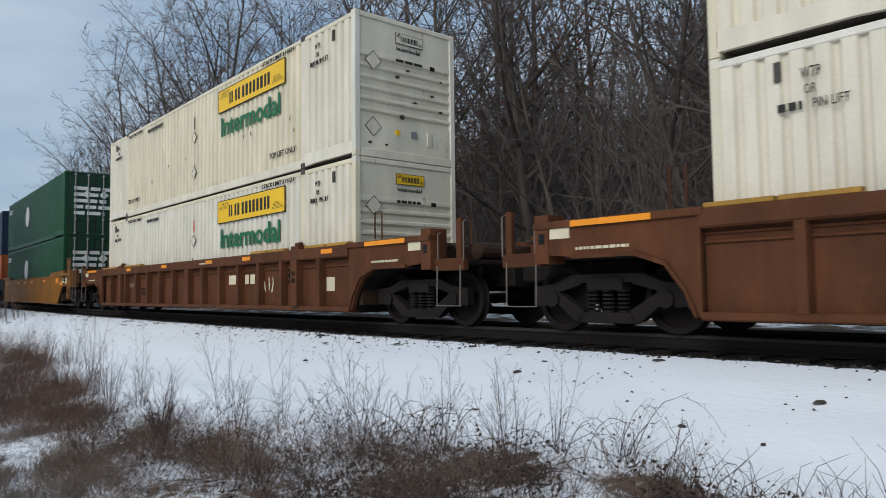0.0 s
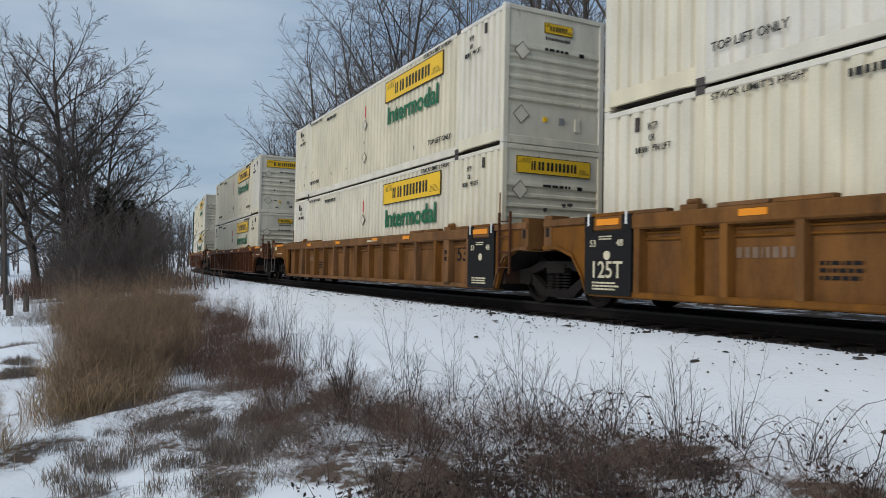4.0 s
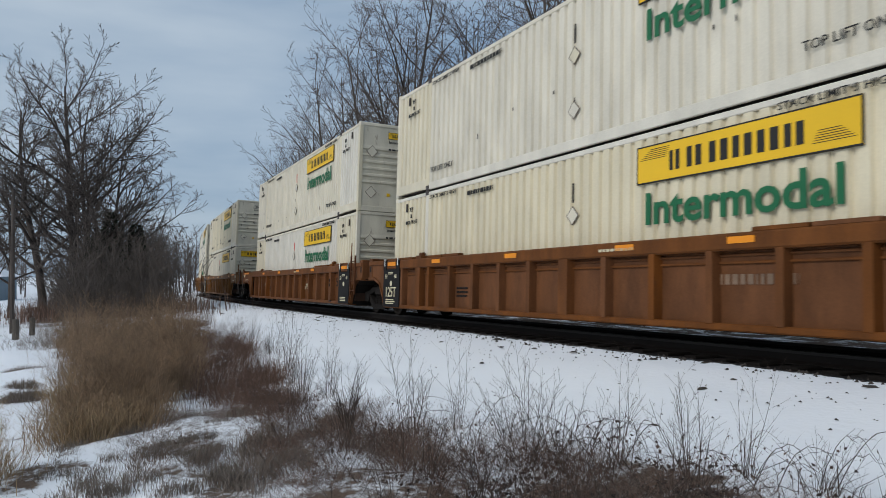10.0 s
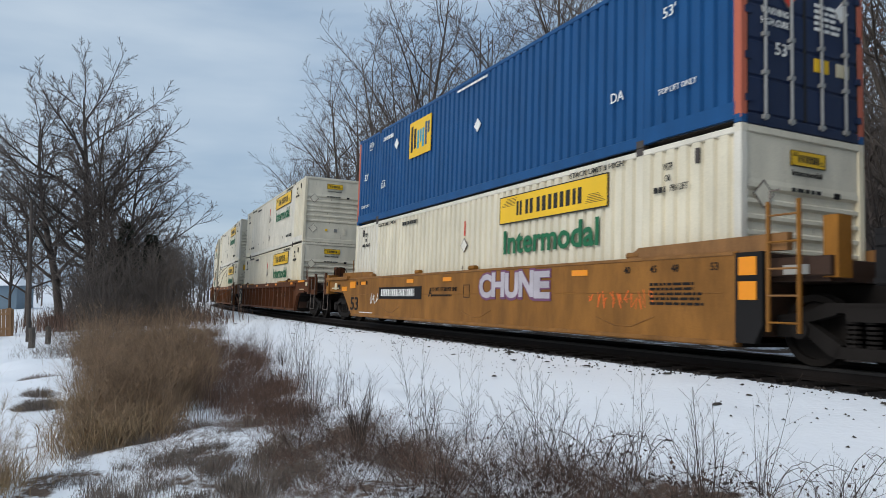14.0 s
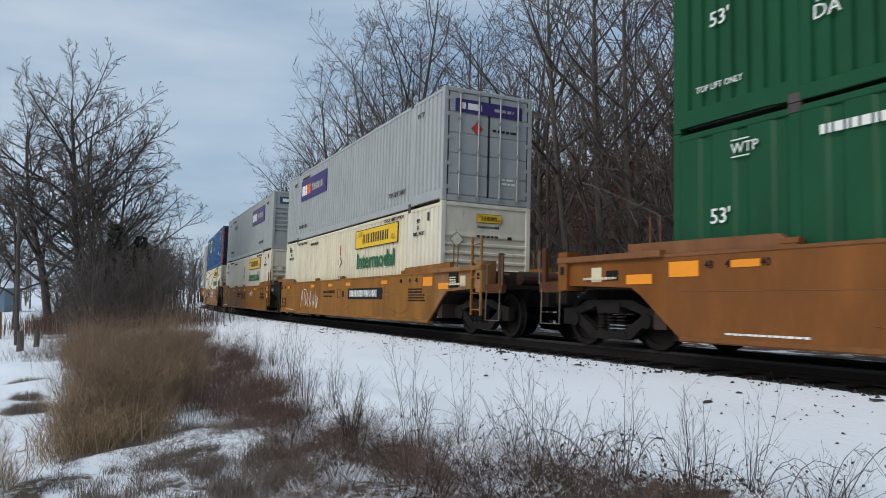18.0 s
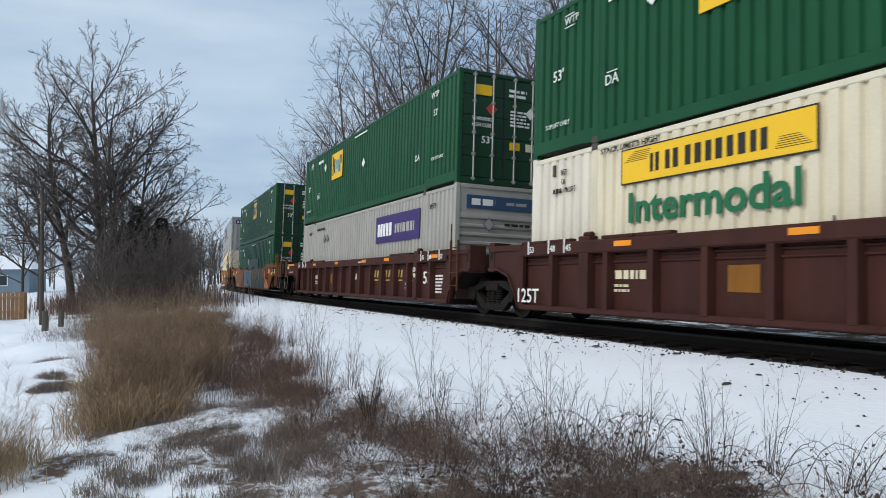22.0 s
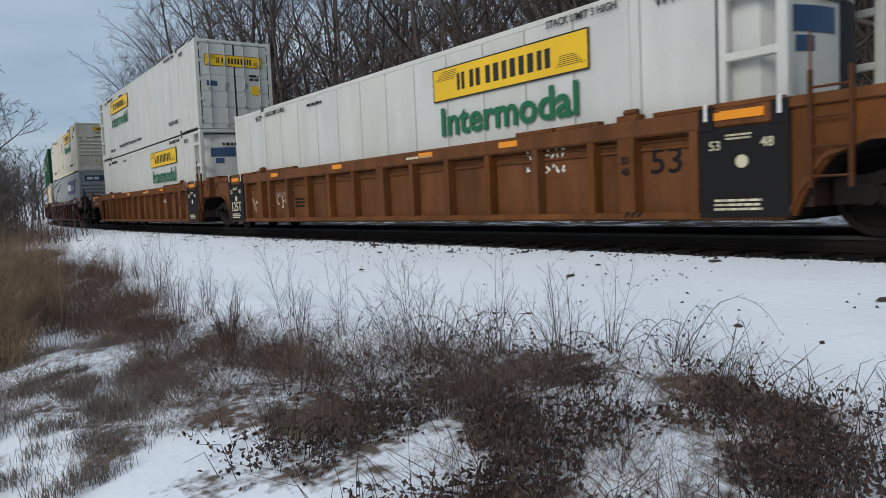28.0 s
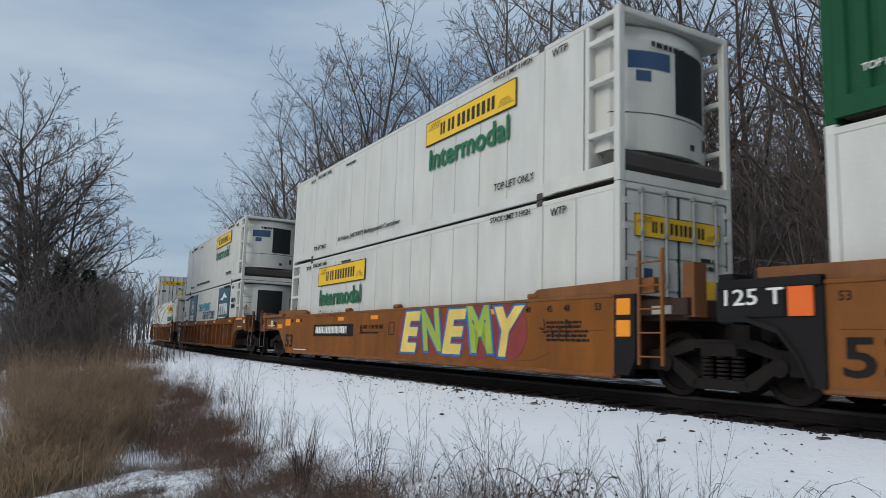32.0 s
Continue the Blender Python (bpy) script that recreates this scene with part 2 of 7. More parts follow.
# ---- mesh helpers ----
class Shape:
    """Collects faces; ob() links them as one mesh object."""

    def __init__(self):
        self.v, self.f = [], []

    def add(self, verts, faces):
        n = len(self.v)
        self.v += [tuple(p) for p in verts]
        self.f += [tuple(n + i for i in q) for q in faces]
        return self

    def box(self, x0, x1, y0, y1, z0, z1):
        vs = [(x, y, z) for x in (x0, x1) for y in (y0, y1) for z in (z0, z1)]
        return self.add(vs, [(0, 1, 3, 2), (4, 6, 7, 5), (0, 4, 5, 1), (2, 3, 7, 6), (0, 2, 6, 4), (1, 5, 7, 3)])

    def prism(self, outline, axis, a, b):
        """An outline in the two other axes (x, y, z order), drawn out along the axis from a to b."""
        n = len(outline)
        put = {"x": lambda p, h: (h, p[0], p[1]), "y": lambda p, h: (p[0], h, p[1]), "z": lambda p, h: (p[0], p[1], h)}[axis]
        vs = [put(p, a) for p in outline] + [put(p, b) for p in outline]
        fs = [tuple(range(n))[::-1], tuple(range(n, 2 * n))] + [(i, (i + 1) % n, n + (i + 1) % n, n + i) for i in range(n)]
        return self.add(vs, fs)

    def bar(self, axis, a, b, c0, c1, d0, d1, cut=0.012):
        """A bar with chamfered long edges."""
        return self.prism([(c0 + cut, d0), (c1 - cut, d0), (c1, d0 + cut), (c1, d1 - cut), (c1 - cut, d1), (c0 + cut, d1), (c0, d1 - cut), (c0, d0 + cut)], axis, a, b)

    def tube(self, pts, radii, n=6, cap=True):
        pts = [Vector(p) for p in pts]
        if not isinstance(radii, (list, tuple)):
            radii = [radii] * len(pts)
        rings = []
        side = None
        for i, p in enumerate(pts):
            d = (pts[min(i + 1, len(pts) - 1)] - pts[max(i - 1, 0)])
            d = d.normalized() if d.length > 1e-9 else Vector((0, 0, 1))
            if side is None or abs(side.dot(d)) > 0.95:
                side = d.orthogonal().normalized()
            side = (side - d * side.dot(d)).normalized()
            up = d.cross(side)
            rings.append([p + (side * math.cos(2 * math.pi * k / n) + up * math.sin(2 * math.pi * k / n)) * radii[i] for k in range(n)])
        vs = [q for r in rings for q in r]
        fs = [(i * n + k, i * n + (k + 1) % n, (i + 1) * n + (k + 1) % n, (i + 1) * n + k) for i in range(len(pts) - 1) for k in range(n)]
        if cap:
            fs += [tuple(range(n))[::-1], tuple((len(pts) - 1) * n + k for k in range(n))]
        return self.add(vs, fs)

    def mesh(self, name, mat, smooth=False):
        me = bpy.data.meshes.new(name)
        me.from_pydata(self.v, [], self.f)
        me.materials.append(M[mat] if isinstance(mat, str) else mat)
        if smooth:
            me.polygons.foreach_set("use_smooth", [True] * len(me.polygons))
        me.update()
        return me

    def ob(self, name, mat, parent=None, label="", smooth=False):
        o = new(name, self.mesh(name, mat, smooth))
        if parent:
            o.parent = parent
        return tagged(o, label)


def share(name, mesh, parent, m):
    """Another object on a mesh that is already there."""
    o = new(name, mesh)
    o.parent = parent
    o.matrix_basis = m
    return o


TEXT = {}


def lettering(parent, words, x, z, height, mat, y=-1.325, end=None, width=None, lean=0.0, bold=0.006, name="lettering"):
    """Words on the side (facing -y), or on the end at x = end (facing +x; x then counts across). x, z: lower left corner."""
    key = (words, mat, lean, bold)
    if key not in TEXT:
        cu = bpy.data.curves.new("words", "FONT")
        cu.body, cu.extrude, cu.shear, cu.offset = words, 0.004, lean, bold
        cu.resolution_u = 3 if len(words) < 11 and bold > 0.01 else 2
        o = bpy.data.objects.new("words", cu)
        scene.collection.objects.link(o)
        bpy.context.view_layer.update()
        me = bpy.data.meshes.new_from_object(o)
        bpy.data.objects.remove(o)
        me.materials.clear()
        me.materials.append(M[mat])
        co = np.empty(len(me.vertices) * 3)
        me.vertices.foreach_get("co", co)
        co = co.reshape(-1, 3)
        TEXT[key] = (me, co[:, 0].min(), co[:, 0].max(), co[:, 1].min(), co[:, 1].max())
    me, x0, x1, y0, y1 = TEXT[key]
    k = height / (y1 - y0)
    kx = (width / (x1 - x0)) if width else k
    o = new(name, me)
    o.parent = parent
    turn = pose(0, 0, 0, 90, 0, 0) if end is None else pose(0, 0, 0, 90, 0, 90)
    at = Matrix.Translation((x, y, z) if end is None else (end, x, z))
    o.matrix_basis = at @ turn @ Matrix.Diagonal((kx, k, 1, 1)) @ Matrix.Translation((-x0, -y0, 0))
    return o


def bars(parent, x, z, width, height, rows, mat, y=-1.322, end=None, name="lettering", seed=1, gap=0.45, step_w=1.0):
    """Small writing that cannot be read, as broken rows of bars."""
    rnd = random.Random(seed)
    sh = Shape()
    step = height / rows
    for r in range(rows):
        z0 = z + height - (r + 1) * step + step * gap * 0.5
        a = 0.0
        stop = width * rnd.uniform(0.75, 1.0)
        while a < stop:
            w = min(rnd.uniform(0.6, 2.4) * step * step_w, stop - a)
            if end is None:
                sh.box(x + a, x + a + w, y - 0.003, y + 0.003, z0, z0 + step * (1 - gap))
            else:
                sh.box(end - 0.003, end + 0.003, x + a, x + a + w, z0, z0 + step * (1 - gap))
            a += w + step * 0.35 * (0.6 + 0.4 * step_w)
    return sh.ob(name, mat, parent)


# ---- the track's line ----
STEP = 1.0
ARC = np.arange(-470.0, 480.0, STEP)


def curvature(s):
    return np.interp(s, [-470, 40, 90, 480], [1 / 815, 1 / 815, 1 / 230, 1 / 230])


def trace_line():
    zero = int(np.where(ARC == 0)[0][0])
    k = curvature(ARC)
    head = np.concatenate([[0], np.cumsum((k[1:] + k[:-1]) / 2 * STEP)])
    head -= head[zero]
    mid = (head[1:] + head[:-1]) / 2
    px = np.concatenate([[0], np.cumsum(-np.cos(mid) * STEP)])
    py = np.concatenate([[0], np.cumsum(np.sin(mid) * STEP)])
    return head, px - px[zero], py - py[zero] + 9.09


HEAD, LX, LY = trace_line()
GRADE, LEAN = 0.0129, 2.55


def rail_z(s):
    return -GRADE * 150 * np.tanh(np.asarray(s, float) / 150)


def track(s, q=0.0, up=0.0):
    """The place s metres along the line (positive is ahead of the train), q metres to its far side."""
    th = float(np.interp(s, ARC, HEAD))
    x, y = float(np.interp(s, ARC, LX)), float(np.interp(s, ARC, LY))
    return Vector((x + q * math.sin(th), y + q * math.cos(th), float(rail_z(s)) + up))


def on_track(s):
    p = track(s)
    slope = math.degrees(math.atan(GRADE / math.cosh(s / 150) ** 2))
    return pose(p.x, p.y, p.z, -LEAN, -slope, -math.degrees(float(np.interp(s, ARC, HEAD))))


def off_line(x, y):
    """Signed distance to the camera's side of the line, and s, for arrays."""
    x, y = np.atleast_1d(np.asarray(x, float)), np.atleast_1d(np.asarray(y, float))
    v, s = np.empty(len(x)), np.empty(len(x))
    for a in range(0, len(x), 4000):
        dx, dy = x[a:a + 4000, None] - LX, y[a:a + 4000, None] - LY
        i = (dx * dx + dy * dy).argmin(1)
        r = np.arange(len(i))
        ddx, ddy = dx[r, i], dy[r, i]
        v[a:a + 4000] = -(ddx * np.sin(HEAD[i]) + ddy * np.cos(HEAD[i]))
        s[a:a + 4000] = ARC[i]
    return v, s


def ground_z(x, y):
    x, y = np.atleast_1d(np.asarray(x, float)), np.atleast_1d(np.asarray(y, float))
    v, s = off_line(x, y)
    near = np.interp(v, [0, 1.25, 1.5, 5.2, 9.0, 12, 400], [-0.175, -0.165, -0.125, -0.42, -0.66, -0.78, -0.8])
    far = np.interp(-v, [0, 1.25, 1.5, 6, 12, 60, 400], [-0.22, -0.22, -0.12, -0.45, -0.3, 0.4, 0.5])
    z = rail_z(s) + np.where(v > 0, near, far)
    return z


def ground_at(x, y):
    return float(ground_z(x, y)[0])


# ---- ground ----
def snow_material():
    m = bpy.data.materials.new("snow_and_litter")
    m.use_nodes = True
    nt = m.node_tree
    N, L = nt.nodes.new, nt.links.new
    b = nt.nodes["Principled BSDF"]
    co = N("ShaderNodeTexCoord")
    at = N("ShaderNodeAttribute")
    at.attribute_name = "litter"
    n1, n2, n3 = N("ShaderNodeTexNoise"), N("ShaderNodeTexNoise"), N("ShaderNodeTexNoise")
    for n, sc, de in ((n1, 1.3, 6), (n2, 14.0, 3), (n3, 0.35, 4)):
        n.inputs["Scale"].default_value, n.inputs["Detail"].default_value = sc, de
        L(co.outputs["Object"], n.inputs["Vector"])
    # litter shows where the noise falls under the share of bare ground
    ad = N("ShaderNodeMath")
    ad.operation = "ADD"
    L(at.outputs["Fac"], ad.inputs[0])
    L(n1.outputs["Fac"], ad.inputs[1])
    ad2 = N("ShaderNodeMath")
    ad2.operation = "MULTIPLY_ADD"
    L(n2.outputs["Fac"], ad2.inputs[0])
    ad2.inputs[1].default_value = 0.35
    L(ad.outputs[0], ad2.inputs[2])
    mr = N("ShaderNodeMapRange")
    mr.inputs["From Min"].default_value, mr.inputs["From Max"].default_value = 1.10, 1.22
    L(ad2.outputs[0], mr.inputs["Value"])
    snow = N("ShaderNodeMix")
    snow.data_type = "RGBA"
    snow.inputs["A"].default_value, snow.inputs["B"].default_value = (0.80, 0.825, 0.87, 1), (0.87, 0.885, 0.91, 1)
    L(n3.outputs["Fac"], snow.inputs["Factor"])
    dirt = N("ShaderNodeMix")
    dirt.data_type = "RGBA"
    dirt.inputs["A"].default_value, dirt.inputs["B"].default_value = (0.05, 0.034, 0.027, 1), (0.19, 0.135, 0.10, 1)
    L(n2.outputs["Fac"], dirt.inputs["Factor"])
    mx = N("ShaderNodeMix")
    mx.data_type = "RGBA"
    L(mr.outputs[0], mx.inputs["Factor"])
    L(snow.outputs["Result"], mx.inputs["A"])
    L(dirt.outputs["Result"], mx.inputs["B"])
    # the track bed is wet cinder, its black deepened by painted shade under the train
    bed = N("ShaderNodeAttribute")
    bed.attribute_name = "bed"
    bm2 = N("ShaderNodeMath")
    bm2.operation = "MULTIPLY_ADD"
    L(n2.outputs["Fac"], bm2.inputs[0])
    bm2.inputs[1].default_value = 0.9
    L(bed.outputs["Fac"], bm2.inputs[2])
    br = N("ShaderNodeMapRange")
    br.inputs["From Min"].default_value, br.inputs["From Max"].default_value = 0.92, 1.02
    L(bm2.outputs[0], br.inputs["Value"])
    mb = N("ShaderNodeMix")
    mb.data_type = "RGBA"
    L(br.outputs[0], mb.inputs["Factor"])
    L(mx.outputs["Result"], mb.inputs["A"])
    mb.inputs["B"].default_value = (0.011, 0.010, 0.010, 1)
    L(mb.outputs["Result"], b.inputs["Base Color"])
    b.inputs["Roughness"].default_value = 0.85
    b.inputs["Specular IOR Level"].default_value = 0.2
    bp = N("ShaderNodeBump")
    bp.inputs["Strength"].default_value, bp.inputs["Distance"].default_value = 0.5, 0.05
    L(ad2.outputs[0], bp.inputs["Height"])
    L(bp.outputs[0], b.inputs["Normal"])
    return m


def litter_share(x, y, v):
    """How much bare ground shows: on the brushy slope, under the woods and on the dark ballast."""
    slope = np.interp(v, [5.2, 6.0, 7.8, 8.8], [0.0, 0.31, 0.31, 0.10])
    slope *= np.interp(x, [-75, -40, -24, -14, -3, 4], [0.9, 1.3, 1.2, 1.0, 1.15, 0.9])
    field = np.where((v > 10) & (x < -9), 0.06, 0.0)
    leafy = np.interp(x, [-5.2, -4.4, -1.2, -0.3], [0, 1, 1, 0]) * np.interp(y, [1.3, 1.9, 3.9, 4.4], [0, 1, 1, 0]) * 0.50
    middle = np.interp(x, [-8, -7, -3.4, -2.6], [0, 1, 1, 0]) * np.interp(y, [0.9, 1.5, 2.9, 3.3], [0, 1, 1, 0]) * 0.44
    near = np.interp(v, [7.4, 8.0, 9.6, 10.4], [0, 0.40, 0.36, 0.05]) * np.interp(x, [-14, -11, -3.5, -2.5], [0, 1, 1, 0.3])
    ballast = np.interp(np.abs(v), [1.5, 2.4], [0.15, 0.0])
    woods = np.interp(-v, [1.4, 1.8, 4, 8, 60, 100], [0.0, 0.60, 0.56, 0.40, 0.36, 0.2])
    far_wood = np.interp(x, [-130, -60], [0.3, 0.0]) * np.interp(np.abs(v), [6, 14], [0, 1])
    return np.maximum.reduce([slope, leafy, middle, field, near, ballast, woods, far_wood])


def build_ground():
    def lines(lo, hi, step, reach):
        a = list(np.arange(lo, hi + 1e-6, step))
        d, p = step, hi
        while p < reach:
            d *= 1.35
            p += d
            a.append(p)
        d, p = step, lo
        while p > -reach:
            d *= 1.35
            p -= d
            a.insert(0, p)
        return np.array(a)

    xs, ys = lines(-62, 8, 0.3, 2600), lines(-9, 14, 0.17, 2600)
    gx, gy = np.meshgrid(xs, ys)
    fx, fy = gx.ravel(), gy.ravel()
    v, s = off_line(fx, fy)
    z = ground_z(fx, fy)
    rnd = np.random.RandomState(4)
    bumps = np.zeros(len(fx))
    for k, amp in ((0.5, 0.05), (1.1, 0.035), (2.3, 0.02), (5.0, 0.010)):
        for _ in range(5):
            a, ph = rnd.uniform(0, 6.28), rnd.uniform(0, 6.28)
            bumps += amp * 0.5 * np.sin((fx * math.cos(a) + fy * math.sin(a)) * k * 2.2 + ph)
    rough = np.interp(np.abs(v), [1.4, 2.0, 4.6, 5.6, 12], [0.0, 0.25, 0.35, 1.3, 1.0])
    z = z + bumps * rough
    litter = litter_share(fx, fy, v)
    w, h = len(xs), len(ys)
    idx = np.arange(w * h).reshape(h, w)
    quads = np.stack([idx[:-1, :-1], idx[:-1, 1:], idx[1:, 1:], idx[1:, :-1]], -1).reshape(-1, 4)
    me = bpy.data.meshes.new("ground")
    me.from_pydata(np.stack([fx, fy, z], -1).tolist(), [], quads.tolist())
    me.polygons.foreach_set("use_smooth", [True] * len(me.polygons))
    # share of the bed colour, which has the cars' shade in it
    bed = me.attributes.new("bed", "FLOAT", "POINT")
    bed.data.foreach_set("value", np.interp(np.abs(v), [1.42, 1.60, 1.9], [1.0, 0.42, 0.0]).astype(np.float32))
    at = me.attributes.new("litter", "FLOAT", "POINT")
    at.data.foreach_set("value", litter.astype(np.float32))
    me.materials.append(snow_material())
    return tagged(new("ground", me), "patchy snow over leaf litter and dead grass", "ground", kind="structure")


build_ground()


def build_rails():
    arcs = list(np.arange(-430, 460, 3.0))
    arcs = [s for s in arcs if s < -30 or s > 110] + list(np.arange(-30, 110, 1.0))
    arcs.sort()
    tilt = math.sin(radians(LEAN))
    head = [(-0.036, -0.045), (0.036, -0.045), (0.036, -0.006), (0.028, 0.0), (-0.028, 0.0), (-0.036, -0.006)]
    body = [(-0.07, -0.18), (0.07, -0.18), (0.07, -0.165), (0.012, -0.13), (0.012, -0.045), (-0.012, -0.045), (-0.012, -0.13), (-0.07, -0.165)]
    for name, q0 in (("rail_near", -0.755), ("rail_far", 0.755)):
        rail = new(name)
        tagged(rail, "worn steel rail with a polished running surface", "rail", kind="structure")
        for part_name, outline, mat in (("rail_head", head, "rail_top"), ("rail_web", body, "rail")):
            sh = Shape()
            n = len(outline)
            vs, fs = [], []
            for i, s in enumerate(arcs):
                for a, b in outline:
                    vs.append(track(s, q0 + a, b - tilt * q0))
                if i:
                    fs += [((i - 1) * n + k, (i - 1) * n + (k + 1) % n, i * n + (k + 1) % n, i * n + k) for k in range(n)]
            sh.add(vs, fs)
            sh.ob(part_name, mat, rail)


build_rails()


# ---- containers: 53 ft, x along the train (towards its rear), y away from the camera, z up from the floor ----
HL, HW, HH = 8.077, 1.295, 2.896
MID = 6.06


def corrugated(x0, x1, z0, z1, y, depth, pitch, face):
    """A pressed sheet with upright trapezoid ribs; face = -1 faces the camera's side."""
    sh = Shape()
    n = max(1, round((x1 - x0) / pitch))
    p = (x1 - x0) / n
    line = []
    for i in range(n):
        a = x0 + i * p
        line += [(a, 0), (a + p * 0.55, 0), (a + p * 0.66, depth), (a + p * 0.89, depth)]
    line.append((x1, 0))
    vs = [(a, y - face * d, z) for a, d in line for z in (z0, z1)]
    fs = [(2 * i, 2 * i + 1, 2 * i + 3, 2 * i + 2) for i in range(len(line) - 1)]
    sh.add(vs, fs)
    return sh


def side_panels(root, mat, style, open_end=0):
    z0, z1 = 0.20, 2.77
    corrugated(-HL + 0.13 if open_end >= 0 else -7.22, HL - 0.13 if open_end <= 0 else 7.22, z0, z1, HW - 0.012, 0.05 if style == "ribbed" else 0.03, 0.26 if style == "ribbed" else 0.56, 1).ob("side_panel", mat, root)
    for face, y in ((-1, -HW + 0.012),):
        for a, b in ((-HL + 0.13, -MID - 0.08), (-MID + 0.08, MID - 0.08), (MID + 0.08, HL - 0.13)):
            if open_end > 0 and a > 0 and b > 7:
                b = 7.22
            if open_end < 0 and b < 0:
                a = -7.22
            if style == "ribbed":
                corrugated(a, b, z0, z1, y, 0.05, 0.26, face).ob("side_panel", mat, root)
            elif style == "wide":
                corrugated(a, b, z0, z1, y, 0.030, 0.56, face).ob("side_panel", mat, root)
            else:
                n = max(1, round((b - a) / 1.01))
                for i in range(n):
                    p = (b - a) / n
                    Shape().bar("z", z0, z1, a + i * p + 0.010, a + (i + 1) * p - 0.010, min(y, y - face * 0.03), max(y, y - face * 0.03), 0.004).ob("side_panel", mat, root)


def frame_parts(root, mat, post_mat=None):
    for y in (-1, 1):
        ya, yb = sorted((y * HW, y * (HW - 0.07)))
        Shape().bar("x", -MID, MID, ya, yb, 0.012, 0.20).ob("bottom_rail", mat, root)
        for sx in (-1, 1):
            # past the lift posts the underside is raised
            Shape().prism([(sx * MID, 0.03), (sx * 6.5, 0.06), (sx * (HL - 0.1), 0.06), (sx * (HL - 0.1), 0.30), (sx * MID, 0.30)], "y", ya, yb).ob("bottom_rail", mat, root)
        Shape().bar("x", -HL + 0.1, HL - 0.1, ya, yb, 2.77, 2.862).ob("top_rail", mat, root)
        for x in (-HL, HL):
            xa, xb = sorted((x, x - math.copysign(0.13, x)))
            yc, yd = sorted((y * HW, y * (HW - 0.13)))
            Shape().bar("z", 0.06, HH - 0.06, xa, xb, yc, yd).ob("corner_post", post_mat or mat, root)
            for z in (0.0, HH - 0.115):
                if y < 0 or x > 0:
                    Shape().bar("z", z, z + 0.115, xa - 0.003, xb + 0.003, yc - 0.004, yd + 0.004, 0.02).ob("corner_casting", mat, root)
        for x in (-MID, MID):
            yc, yd = sorted((y * (HW + 0.004), y * (HW - 0.08)))
            Shape().bar("z", 0.11, HH - 0.11, x - 0.08, x + 0.08, yc, yd).ob("lift_post", mat, root)
            for z in (0.0, HH - 0.115):
                if y < 0:
                    Shape().bar("z", z, z + 0.115, x - 0.09, x + 0.09, yc - 0.012, yd + 0.03, 0.02).ob("lift_casting", "casting", root)
    Shape().box(-HL + 0.1, HL - 0.1, -HW + 0.06, HW - 0.06, 2.78, 2.85).ob("roof_panel", mat, root)
    sh = Shape().box(-HL + 0.2, HL - 0.2, -HW + 0.09, HW - 0.09, 0.05, 0.16)
    sh.ob("floor_frame", "casting", root)


def nose_end(root, sign, mat, ribs=True):
    """The closed end, with pressed level ribs."""
    x = sign * HL
    sh = Shape()
    if ribs:
        line = [(0.17, 0.03), (0.80, 0.03)]
        z = 0.80
        while z < 2.08:
            line += [(z, 0.07), (z + 0.10, 0.07), (z + 0.14, 0.02), (z + 0.19, 0.02)]
            z += 0.22
        line += [(2.16, 0.03), (2.79, 0.03)]
    else:
        line = [(0.17, 0.02), (2.79, 0.02)]
    vs = [(x - sign * d, y, z) for z, d in line for y in (-HW + 0.13, HW - 0.13)]
    fs = [(2 * i, 2 * i + 1, 2 * i + 3, 2 * i + 2) for i in range(len(line) - 1)]
    sh.add(vs, fs)
    sh.ob("end_panel", mat, root)
    xa, xb = sorted((x - sign * 0.09, x + 0.0))
    Shape().bar("y", -HW + 0.13, HW - 0.13, xa, xb, 0.0, 0.17).ob("end_sill", mat, root)
    Shape().bar("y", -HW + 0.13, HW - 0.13, xa, xb, 2.79, HH).ob("end_header", mat, root)


